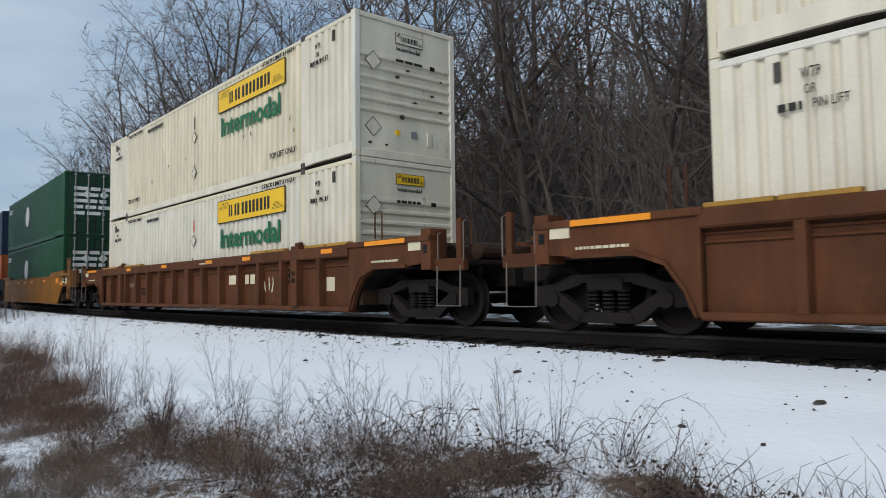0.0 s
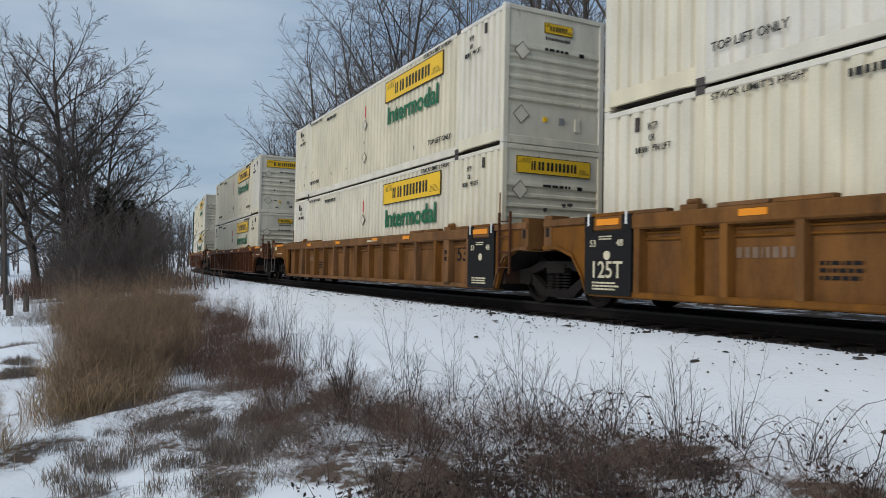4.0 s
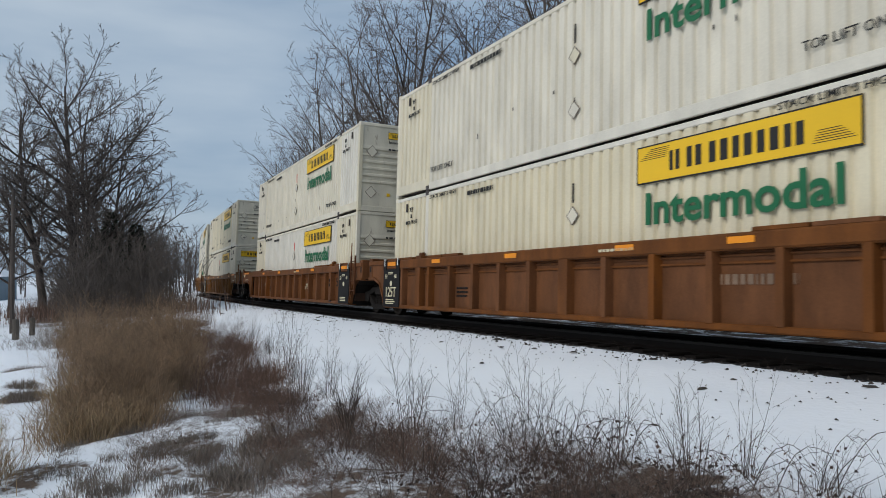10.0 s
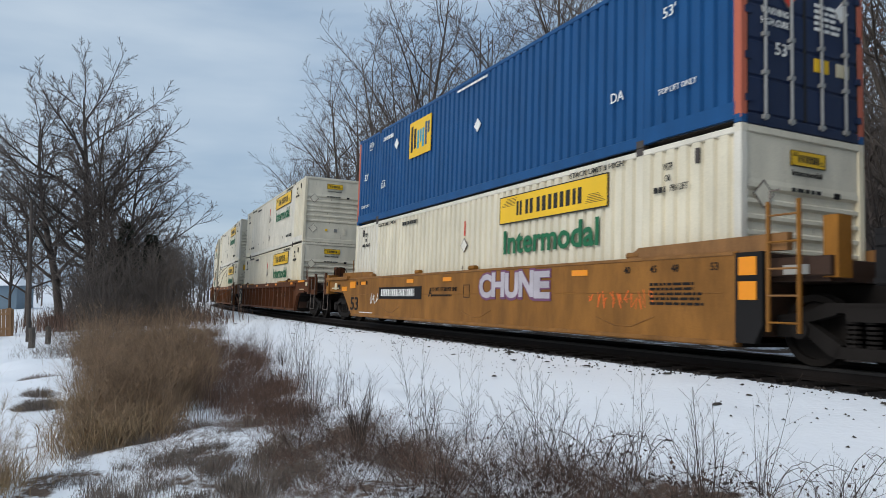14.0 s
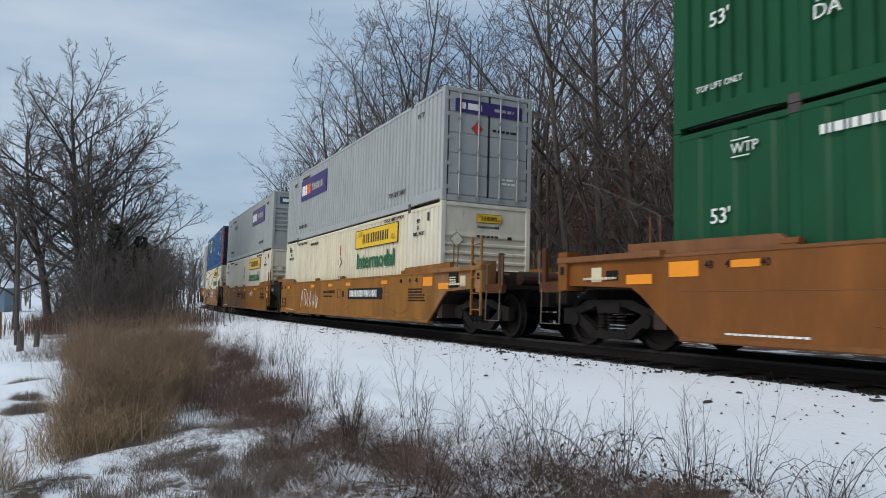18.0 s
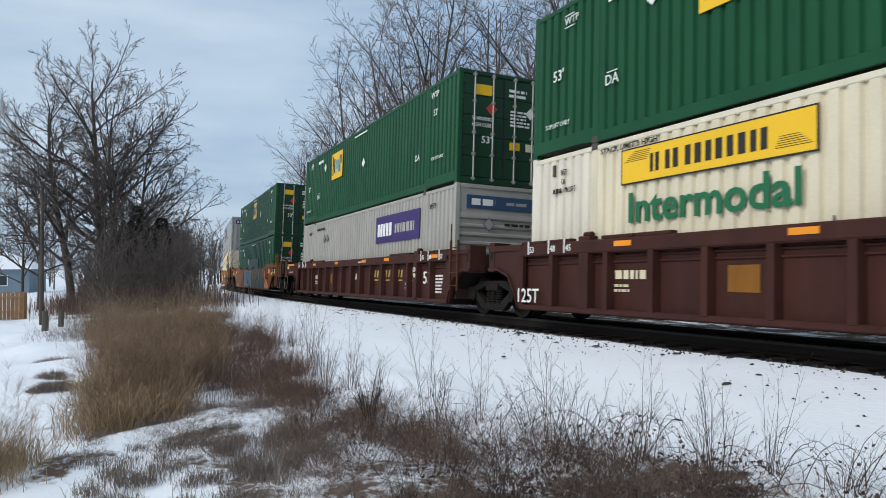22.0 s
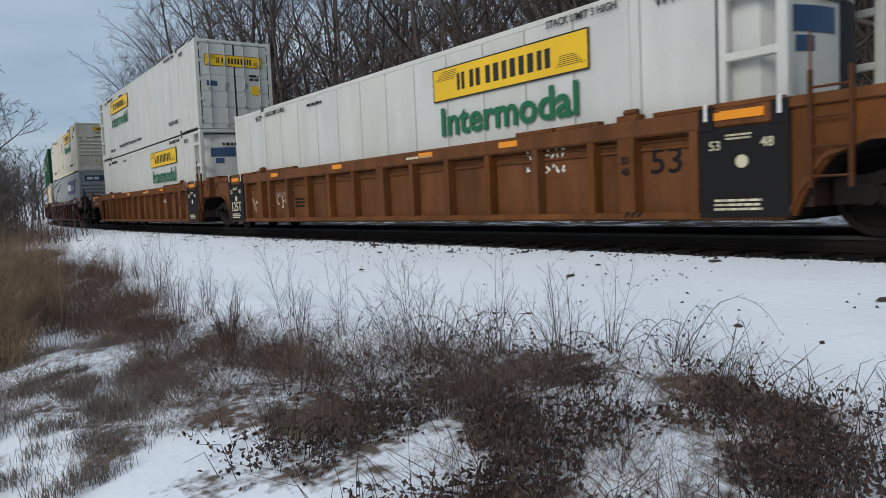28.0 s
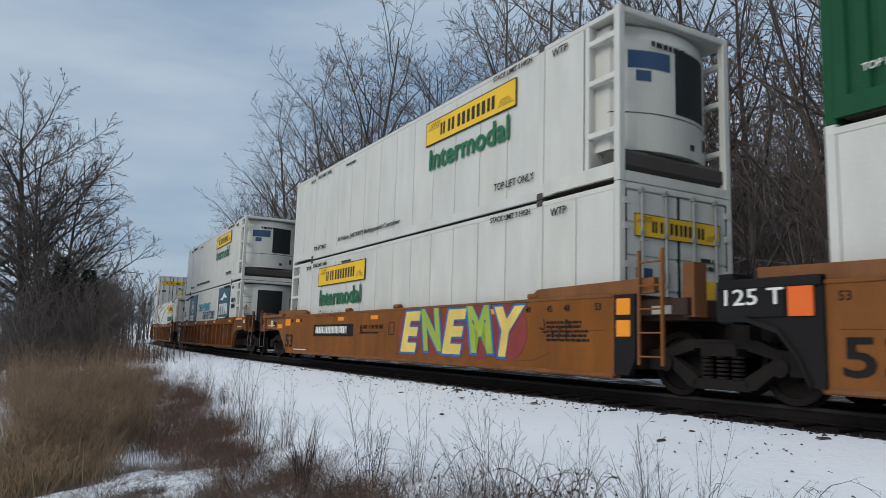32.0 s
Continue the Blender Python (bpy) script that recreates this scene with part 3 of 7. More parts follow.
def door_end(root, sign, mat, rod="steel"):
    x = sign * HL
    for lo, hi in ((-HW + 0.135, -0.006), (0.006, HW - 0.135)):
        leaf = new("door")
        leaf.parent = root
        sh = Shape()
        n = 5
        z0, z1 = 0.16, 2.78
        for i in range(n):
            a = z0 + (z1 - z0) * i / n
            b = z0 + (z1 - z0) * (i + 1) / n
            sh.bar("y", lo, hi, *sorted((x - sign * 0.07, x - sign * 0.012)), a + 0.01, b - 0.01, 0.02)
        sh.box(*sorted((x - sign * 0.08, x - sign * 0.03)), lo, hi, z0, z1)
        sh.ob("door_leaf", mat, leaf)
        for f in (0.27, 0.73):
            y = lo + (hi - lo) * f
            r = Shape().tube([(x + sign * 0.03, y, 0.07), (x + sign * 0.03, y, 2.84)], 0.023, 6)
            for z in (0.12, 0.75, 1.3, 2.1, 2.78):
                r.box(*sorted((x - sign * 0.01, x + sign * 0.055)), y - 0.045, y + 0.045, z - 0.03, z + 0.03)
            r.ob("lock_rod", rod, leaf)
        gs = Shape()
        for ya, yb in ((lo - 0.006, lo + 0.022), (hi - 0.022, hi + 0.006)):
            gs.box(*sorted((x - sign * 0.05, x - sign * 0.005)), ya, yb, z0, z1)
        gs.ob("gasket", "rubber", leaf)
        hx = hi if hi > 0.5 else lo
        hg = Shape()
        for z in (0.35, 0.95, 1.6, 2.2, 2.6):
            hg.box(*sorted((x - sign * 0.02, x + sign * 0.015)), hx - 0.06, hx + 0.06, z - 0.05, z + 0.05)
        hg.ob("hinge", mat, leaf)
    xa, xb = sorted((x - sign * 0.09, x + 0.0))
    Shape().bar("y", -HW + 0.13, HW - 0.13, xa, xb, 0.0, 0.15).ob("end_sill", mat, root)
    Shape().bar("y", -HW + 0.13, HW - 0.13, xa, xb, 2.79, HH).ob("end_header", mat, root)


def reefer_end(root, sign, body="cool_white", dark_top=False):
    """An open frame with the round-fronted cooling unit in it."""
    x = sign * HL
    back = x - sign * 0.75
    Shape().box(*sorted((back, back - sign * 0.04)), -HW + 0.07, HW - 0.07, 0.12, 2.80).ob("bulkhead", body, root)
    for z0, z1 in ((0.0, 0.17), (2.79, HH)):
        Shape().bar("y", -HW + 0.13, HW - 0.13, *sorted((x - sign * 0.10, x)), z0, z1).ob("end_beam", body, root)
    # cooling unit, its front bowed, its top rounded over
    unit = new("cooling_unit")
    unit.parent = root
    half = HW - 0.17
    line = [(x - sign * (0.04 + 0.36 * (abs(-1 + i / 9) ** 2.2)), (-1 + i / 9) * half) for i in range(19)]
    outline = [(back, -half)] + line + [(back, half)]
    if sign < 0:
        outline = outline[::-1]
    Shape().prism(outline, "z", 0.60, 2.50).ob("shroud", body, unit)
    cap = [(back + (px - back) * 0.90, py * 0.97) for px, py in outline]
    n = len(outline)
    Shape().add([(px, py, 2.50) for px, py in outline] + [(px, py, 2.74) for px, py in cap], [(i, (i + 1) % n, n + (i + 1) % n, n + i) for i in range(n)] + [tuple(range(n, 2 * n))]).ob("shroud_top", body, unit)

    def wrap(lo, hi, z0, z1, name, mat, out=0.012):
        g = [(px + sign * out, py) for px, py in line if lo <= py <= hi]
        Shape().prism(g + [(px - sign * 0.05, py) for px, py in g[::-1]], "z", z0, z1).ob(name, mat, unit)
    if dark_top:
        wrap(-0.62, 0.75, 1.10, 2.49, "grille", "rubber")
        for k in range(5):
            wrap(-1.13, -0.64, 1.15 + 0.25 * k, 1.17 + 0.25 * k, "louvre", "steel", 0.015)
    else:
        wrap(-0.05, 0.95, 1.30, 2.44, "grille", "rubber")
        wrap(-0.95, -0.10, 2.00, 2.30, "vent_panel", "navy_ink")
        wrap(-0.80, -0.48, 1.78, 1.96, "maker_plate", "navy_ink", 0.014)
        wrap(-1.13, 1.13, 1.22, 1.24, "seam", "casting", 0.004)
        wrap(0.3, 0.55, 0.75, 0.85, "data_plate", "ink", 0.014)
        wrap(0.85, 1.0, 0.85, 1.05, "data_plate", "ink", 0.014)
        bars(unit, -0.55, 2.36, 0.95, 0.10, 1, "ink", end=x - sign * 0.028, name="maker_lettering", seed=4, gap=0.1)
    Shape().bar("y", -HW + 0.16, HW - 0.16, *sorted((x - sign * 0.05, x - sign * 0.55)), 0.20, 0.56, 0.08).ob("fuel_tank", "casting", unit)
    for y in (-HW + 0.05, HW - 0.05):
        for z in (0.85, 1.75, 2.45):
            Shape().bar("x", *sorted((back, x - sign * 0.06)), y - 0.045, y + 0.045, z - 0.05, z + 0.05).ob("brace", body, root)
        Shape().bar("z", 0.15, 2.8, *sorted((back + sign * 0.02, back - sign * 0.08)), y - 0.045, y + 0.045).ob("bay_post", body, root)


def logo_panel(root, x0, x1, z0, z1, ground="yellow", ink="ink", y=-1.318, end=None):
    """The maker's panel as plain shapes: a field, a thin border, a scroll at each end and pairs of upright strokes."""
    field = Shape()
    if end is None:
        put = lambda sh, a, b, c, d, t: sh.box(a, b, y - t, y + 0.02, c, d)
    else:
        put = lambda sh, a, b, c, d, t: sh.box(end - 0.02, end + t, a, b, c, d)
    put(field, x0, x1, z0, z1, 0.004)
    o = field.ob("logo_panel", ground, root)
    w, h = x1 - x0, z1 - z0
    e = 0.035 * h
    b = Shape()
    for a0, a1, c0, c1 in ((x0, x1, z0, z0 + e), (x0, x1, z1 - e, z1), (x0, x0 + e, z0 + e, z1 - e), (x1 - e, x1, z0 + e, z1 - e)):
        put(b, a0, a1, c0, c1, 0.007)
    # scrolls
    for k in range(6):
        zz = z0 + h * (0.62 + 0.05 * k)
        put(b, x0 + w * (0.02 + 0.012 * k), x0 + w * (0.17 + 0.004 * k), zz, zz + h * 0.014, 0.007)
        zz = z0 + h * (0.20 + 0.05 * k)
        put(b, x1 - w * (0.17 - 0.004 * k), x1 - w * (0.02 + 0.010 * k), zz, zz + h * 0.014, 0.007)
    tagged(b.ob("logo_border", ink, o), kind="stuff")
    # plain upright strokes in pairs
    t = Shape()
    cx, zb, zt = x0 + w * 0.19, z0 + h * 0.24, z0 + h * 0.74
    for k, f in enumerate((0.055, 0.075, 0.088, 0.085, 0.088, 0.075)):
        put(t, cx, cx + w * f * 0.36, zb, zt, 0.008)
        put(t, cx + w * f * 0.60, cx + w * f, zb, zt, 0.008)
        cx += w * (f + (0.038 if k < 2 else 0.022))
    tagged(t.ob("logo_shape", ink, o), kind="stuff")


def diamond(root, x, z, r, mat="end_white", y=-1.318, end=None):
    """A placard plate in a thin dark diamond holder."""
    rim, plate = Shape(), Shape()
    quad = lambda k: [(x - k, z), (x, z - k), (x + k, z), (x, z + k)]
    o, i = quad(r), quad(r * 0.91)
    for a in range(4):
        b = (a + 1) % 4
        edge = [o[a], o[b], i[b], i[a]]
        rim.prism(edge, *(("y", y - 0.008, y + 0.01) if end is None else ("x", end - 0.01, end + 0.008)))
    plate.prism(i, *(("y", y - 0.004, y + 0.01) if end is None else ("x", end - 0.01, end + 0.004)))
    holder = rim.ob("placard_holder", "grab" if mat != "white_ink" else mat, root)
    plate.ob("placard", mat, holder)


def rust_spots(root, spots, y=-1.316, end=None):
    sh = Shape()
    rnd = random.Random(int(spots[0][0] * 100) + len(spots))
    for x, z, w, h in spots:
        n = 7
        ring = [(x + w * math.cos(6.283 * i / n) * rnd.uniform(0.6, 1.1), z + h * math.sin(6.283 * i / n) * rnd.uniform(0.6, 1.1)) for i in range(n)]
        sh.prism(ring, "y" if end is None else "x", *((y - 0.003, y + 0.01) if end is None else (end - 0.01, end + 0.003)))
    sh.ob("rust_patch", "casting", root)


def white_box(name="freight_container", nose=1, logo="yellow", words=True, body="white", seed=1, end_logo="small", label=""):
    """A corrugated white container. nose = 1: its closed end is the rear; -1: its doors are."""
    root = new(name)
    side_panels(root, body, "ribbed")
    frame_parts(root, body)
    rnd = random.Random(seed)
    nose_end(root, nose, "end_white")
    door_end(root, -nose, "end_white")
    a = 1.65 if nose > 0 else -5.3
    if logo:
        logo_panel(root, a, a + 3.65, 2.05, 2.64, "white" if logo == "plain" else "yellow")
        if words:
            lettering(root, "Intermodal", a + 0.2, 1.40, 0.50, "green_ink", width=3.22, bold=0.022)
    lettering(root, "TOP LIFT ONLY", 4.55 if nose > 0 else -5.85, 0.42 if nose > 0 else 0.46, 0.13, "ink", width=1.25)
    lettering(root, "TOP LIFT ONLY", -5.85 if nose > 0 else 4.5, 0.42, 0.13, "ink", width=1.2)
    lettering(root, "STACK LIMIT 3 HIGH", -5.85, 2.66, 0.09, "ink", width=1.4)
    lettering(root, "STACK LIMIT 3 HIGH", 4.2, 2.68, 0.10, "ink", width=1.5)
    lettering(root, "WTP", 6.62, 2.44, 0.115, "ink", width=0.20, bold=0.0)
    lettering(root, "WTP", -7.05, 2.44, 0.115, "ink", width=0.20, bold=0.0)
    bars(root, -3.9 if nose > 0 else 0.6, 2.52, 1.4, 0.12, 1, "ink", seed=seed, gap=0.2, step_w=0.5)
    lettering(root, "OR", 6.66, 2.27, 0.105, "ink", width=0.12, bold=0.0)
    bars(root, 6.42, 2.11, 0.32, 0.10, 1, "ink", seed=seed, gap=0.1, step_w=0.4)
    lettering(root, "PIN LIFT", 6.78, 2.11, 0.10, "ink", width=0.36, bold=0.0)
    lettering(root, "OR", -7.02, 2.27, 0.105, "ink", width=0.12, bold=0.0)
    bars(root, -7.3, 2.11, 0.32, 0.10, 1, "ink", seed=seed, gap=0.1, step_w=0.4)
    lettering(root, "PIN LIFT", -6.94, 2.11, 0.10, "ink", width=0.36, bold=0.0)
    sh = Shape()
    sh.box(-0.02, 0.015, -1.318, -1.30, 1.95, 2.30)
    sh.ob("reflector", "red_ink" if seed % 2 else "ink", root)
    diamond(root, 0.0, 1.72, 0.17, "white")
    diamond(root, 0.0, 0.72, 0.17, "white")
    for x in (-7.3, 7.3):
        Shape().box(x - 0.035, x + 0.035, -1.312, -1.28, 2.46, 2.68).ob("vent", "casting", root)
    ex = nose * HL
    if nose > 0:
        if end_logo == "wide":
            logo_panel(root, -0.95, 0.95, 2.30, 2.66, "yellow", end=ex + 0.0)
        else:
            logo_panel(root, -0.30, 0.42, 2.42, 2.64, "yellow" if end_logo == "small" else "white", end=ex - 0.005)
            lettering(root, "Intermodal", -0.26, 2.28, 0.085, "ink", end=ex - 0.02, width=0.62)
        bars(root, -0.28, 2.02, 0.75, 0.10, 1, "ink", end=ex - 0.012, seed=seed + 3)
        Shape().box(ex - 0.03, ex - 0.005, 0.62, 0.74, 2.02, 2.10).ob("vent", "black", root)
        Shape().box(ex - 0.03, ex - 0.005, 0.10, 0.24, 0.50, 0.64).ob("data_plate", "steel", root)
        Shape().box(ex - 0.03, ex - 0.005, -0.30, -0.20, 0.52, 0.62).ob("inspection_decal", "yellow", root)
        Shape().bar("z", 0.38, 0.66, ex - 0.05, ex - 0.003, 0.52, 0.66).ob("document_holder", "end_white", root)
        diamond(root, -0.85, 0.62, 0.20, "end_white", end=ex - 0.02)
        diamond(root, -0.85, 1.95, 0.20, "end_white", end=ex - 0.01)
        if seed % 3 != 1:
            rust_spots(root, [(rnd.uniform(-1.0, 1.0), rnd.uniform(0.25, 1.9), rnd.uniform(0.03, 0.10), rnd.uniform(0.02, 0.06)) for _ in range(9)], end=ex - 0.01)
    else:
        logo_panel(root, -0.98, 0.98, 1.95, 2.35, "yellow", end=HL + 0.0)
    rust_spots(root, [(rnd.uniform(-7, 7), rnd.choice((0.5, 0.6, 0.9, 1.2)), 0.014, rnd.uniform(0.03, 0.08)) for _ in range(8)])
    end = "ribbed closed end to the rear" if nose > 0 else "doors to the rear"
    return tagged(root, label or "white corrugated container, yellow panel, " + end, "container", "stacked containers")


def colour_box(mat, name="freight_container", doors=True, style="ribbed", mark="panel", post=None, label="", seed=3, logo_x=-3.6):
    root = new(name)
    side_panels(root, mat, style)
    frame_parts(root, mat, post)
    if doors:
        # green and blue doors use the copies with shade painted in
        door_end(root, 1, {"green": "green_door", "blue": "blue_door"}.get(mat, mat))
        nose_end(root, -1, mat)
    else:
        nose_end(root, 1, mat)
        door_end(root, -1, mat)
    ink = "white_ink"
    if mark in ("panel", "panel_left", "diamond"):
        if mark != "diamond":
            a = logo_x
            sq = Shape().box(a, a + 1.45, -1.319, -1.30, 1.50, 2.52).ob("logo_panel", "yellow", root)
            for b, wide, z0, z1, ink_name in ((0.12, 0.13, 1.66, 2.40, "ink"), (0.33, 0.14, 1.74, 2.30, "ink"), (0.56, 0.12, 1.70, 2.22, "cyan_ink"), (0.74, 0.10, 1.86, 2.22, "cyan_ink"), (0.90, 0.12, 1.70, 2.22, "cyan_ink"), (1.08, 0.12, 1.72, 2.36, "navy_ink"), (1.24, 0.12, 2.02, 2.34, "navy_ink")):
                Shape().box(a + b, a + b + wide, -1.324, -1.31, z0, z1).ob("logo_block", ink_name, sq)
        if mark == "diamond":
            for k in range(6):
                Shape().box(-1.98 + k * 0.72, -1.32 + k * 0.72, -1.316, -1.29, 0.28, 1.75).ob("repainted_patch", "patch", root)
        lettering(root, "53'", -7.35, 1.50 if mark == "diamond" else 1.40, 0.22, ink)
        lettering(root, "53'", 6.6, 1.95, 0.18, ink, bold=0.0)
        diamond(root, -4.6, 2.15, 0.16, ink)
        diamond(root, -2.3 if mark == "diamond" else 0.5 if logo_x < -2 else 2.6, 1.6, 0.2 if mark == "diamond" else 0.16, ink)
        lettering(root, "TOP LIFT ONLY", -7.6, 0.50, 0.09, ink, width=0.8, bold=0.0)
        lettering(root, "WTP", -7.0, 2.42, 0.14, ink, bold=0.0)
        Shape().box(-7.0, -6.72, -1.322, -1.30, 2.60, 2.615).box(-7.0, -6.72, -1.322, -1.30, 2.37, 2.385).ob("stencil_rule", ink, root)
        if mark != "diamond":
            lettering(root, "DA", -5.75, 0.95, 0.18, ink, bold=0.0)
            Shape().box(-5.72, -5.45, -1.322, -1.30, 1.17, 1.185).ob("stencil_rule", ink, root)
        lettering(root, "TOP LIFT ONLY", 6.5, 0.75, 0.09, ink, width=0.8, bold=0.0)
        bars(root, -5.7, 2.42, 1.0, 0.13, 1, ink, seed=seed, gap=0.1, step_w=0.4)
        bars(root, -0.6, 2.62, 1.6, 0.10, 1, ink, seed=seed + 2)
        lettering(root, "DA", 5.35, 0.9, 0.17, ink, bold=0.0)
        lettering(root, "WTP", 6.42, 2.45, 0.16, ink)
        if doors:
            ex = HL + 0.004
            lettering(root, "53'", -0.62, 1.05, 0.19, ink, end=ex)
            Shape().box(ex - 0.03, ex, -0.85, -0.35, 2.28, 2.55).ob("logo_panel", "yellow", root)
            bars(root, 0.15, 2.30, 0.65, 0.26, 2, ink, end=ex, seed=seed)
            bars(root, 0.2, 1.55, 0.6, 0.45, 5, ink, end=ex, seed=seed + 5)
            diamond(root, -0.35, 1.95, 0.17, "red_ink", end=ex)
            diamond(root, 0.8, 1.95, 0.15, ink, end=ex)
            lettering(root, "WARNING", -0.9, 1.62, 0.10, ink, end=ex, width=0.55)
            lettering(root, "HIGH CUBE", -0.9, 1.46, 0.10, ink, end=ex, width=0.55)
            Shape().box(ex - 0.03, ex, 0.2, 0.5, 0.95, 1.15).ob("data_plate", "yellow", root)
            Shape().box(ex - 0.03, ex, 0.68, 0.95, 0.95, 1.15).ob("data_plate", "cream_ink", root)
    elif mark == "purple" or mark == "purple_left":
        a = 2.1 if mark == "purple" else -5.75
        sq = Shape().box(a, a + 3.7, -1.319, -1.30, 1.62, 2.46).ob("logo_panel", "purple", root)
        for b, wide in ((0.18, 0.20), (0.44, 0.20), (0.70, 0.20), (0.96, 0.22), (1.24, 0.22)):
            Shape().box(a + b, a + b + wide, -1.324, -1.31, 1.82, 2.22).ob("logo_block", "orange_ink" if mark == "purple_left" and b > 0.9 else "white_ink", sq)
        tagged(bars(sq, a + 1.75, 1.86, 1.75, 0.30, 1, "pale_grey", y=-1.322, seed=seed, gap=0.1, step_w=0.35), kind="stuff")
        lettering(root, "TOP LIFT ONLY", -5.85, 0.45, 0.14, "ink", width=1.3)
        lettering(root, "TOP LIFT ONLY", 4.5, 0.45, 0.14, "ink", width=1.3)
        lettering(root, "WTP", 6.5, 2.35, 0.14, "ink", bold=0.0)
        lettering(root, "WTP", -6.9, 2.35, 0.14, "ink", bold=0.0)
        diamond(root, -4.4, 2.1, 0.16, "steel"), diamond(root, -3.95, 2.1, 0.16, "steel")
        bars(root, -5.6, 2.45, 1.4, 0.16, 1, "ink", seed=seed)
        ex = HL + (0.004 if doors else -0.004)
        Shape().box(ex - 0.03, ex, -0.98, 0.98, 2.28, 2.62).ob("logo_panel", "purple" if doors else "navy_ink", root)
        bars(root, -0.85, 2.36, 0.75, 0.18, 1, "white_ink", end=ex + 0.003, seed=seed, gap=0.1)
        bars(root, 0.15, 2.38, 0.7, 0.14, 1, "pale_grey", end=ex + 0.003, seed=seed + 1)
        diamond(root, -0.35, 1.9, 0.17, "red_ink" if doors else "grey", end=ex + 0.002)
        bars(root, 0.1, 1.85, 0.85, 0.12, 1, "ink", end=ex, seed=seed)
        bars(root, 0.4, 0.5, 0.45, 0.22, 2, "white_ink", end=ex, seed=seed)
    elif mark == "oval":
        Shape().tube([(-1.2, -1.315, 1.6), (-1.2, -1.325, 1.6)], 0.55, 16).ob("logo_disc", "white_ink", root)
        for k in range(2):
            diamond(root, 0.35 * (k * 2 - 1), 1.9, 0.2, "white_ink", end=HL + 0.004)
        bars(root, -0.9, 0.9, 1.6, 1.4, 5, "white_ink", end=HL + 0.004, seed=seed)
        bars(root, -7.6, 2.2, 1.2, 0.3, 2, "white_ink", seed=seed)
    return tagged(root, label, "container", "stacked containers")


def smooth_reefer(nose=1, livery="yellow", label="", seed=5):
    root = new("refrigerated_container")
    side_panels(root, "cool_white", "flat", nose)
    frame_parts(root, "cool_white")
    if nose > 0:
        reefer_end(root, 1, dark_top=livery == "teal")
        door_end(root, -1, "cool_white")
    else:
        door_end(root, 1, "cool_white")
        reefer_end(root, -1)
    a = 1.65 if nose > 0 else -5.3
    if livery == "yellow":
        logo_panel(root, a, a + 3.65, 1.98, 2.55)
        lettering(root, "Intermodal", a + 0.2, 1.36, 0.50, "green_ink", width=3.24, bold=0.022)
        lettering(root, '30 Pallets (48"X40") Refrigerated Container', -3.8, 0.30, 0.17, "ink", width=4.2)
        lettering(root, "TOP LIFT ONLY", -5.87, 0.26, 0.13, "ink", width=1.1)
        lettering(root, "TOP LIFT ONLY", 4.6, 0.40, 0.15, "ink", width=1.3)
        bars(root, -3.4, 2.55, 0.9, 0.1, 1, "ink", seed=seed)
    elif livery == "teal":
        p1 = Shape().box(-5.88, -3.3, -1.319, -1.29, 0.9, 2.72).ob("picture_panel", "teal", root)
        sh = Shape()
        ring = [(math.cos(6.283 * i / 20), math.sin(6.283 * i / 20)) for i in range(21)]
        for i in range(20):
            q = [ring[i], ring[i + 1]]
            sh.prism([(-4.60 + 0.42 * q[0][0], 2.05 + 0.36 * q[0][1]), (-4.60 + 0.42 * q[1][0], 2.05 + 0.36 * q[1][1]), (-4.60 + 0.36 * q[1][0], 2.05 + 0.31 * q[1][1]), (-4.60 + 0.36 * q[0][0], 2.05 + 0.31 * q[0][1])], "y", -1.324, -1.31)
        sh.box(-4.82, -4.38, -1.324, -1.31, 1.94, 2.16)
        tagged(sh.ob("logo_shape", "white_ink", p1), kind="stuff")
        bars(p1, -5.25, 1.22, 1.4, 0.36, 2, "white_ink", seed=3, y=-1.324, gap=0.3)
        p2 = Shape().box(3.22, 5.9, -1.319, -1.29, 0.9, 2.74).ob("picture_panel", "teal", root)
        sh = Shape()
        for k in range(4):
            sh.box(3.56 + k * 0.52, 3.68 + k * 0.52, -1.324, -1.31, 1.42, 1.95)
            sh.box(3.78 + k * 0.52, 3.90 + k * 0.52, -1.324, -1.31, 1.42, 1.95)
        sh.prism([(3.7, 2.18), (4.2, 2.25), (4.6, 2.48), (4.85, 2.40), (5.3, 2.20), (4.6, 2.24), (4.3, 2.10)], "y", -1.324, -1.31)
        tagged(sh.ob("logo_shape", "white_ink", p2), kind="stuff")
        bars(p2, 3.5, 1.2, 2.1, 0.12, 1, "white_ink", seed=8, y=-1.324)
        lettering(root, "DELIVERING", -2.38, 1.72, 0.42, "cyan_ink", width=3.4, lean=0.2, bold=0.015)
        lettering(root, "THE FUTURE", -1.05, 1.26, 0.40, "navy_ink", width=3.4, lean=0.2, bold=0.015)
        lettering(root, "STACK LIMIT 3 HIGH", -7.4, 2.5, 0.11, "ink", width=1.1)
        bars(root, 6.4, 1.62, 0.75, 0.56, 2, "ink", seed=2, gap=0.35, step_w=0.4)
        lettering(root, "53 ft", -7.5, 1.7, 0.14, "ink")
        lettering(root, "XHC", -7.5, 1.5, 0.14, "ink")
    if livery != "plain":
        lettering(root, "STACK LIMIT 3 HIGH", -5.85, 2.62, 0.11, "ink", width=1.2)
        lettering(root, "STACK LIMIT 3 HIGH", 4.5, 2.68, 0.11, "ink", width=1.3)
        lettering(root, "WTP", 6.4, 2.55, 0.14, "ink")
        lettering(root, "WTP", -6.5, 2.55, 0.14, "ink")
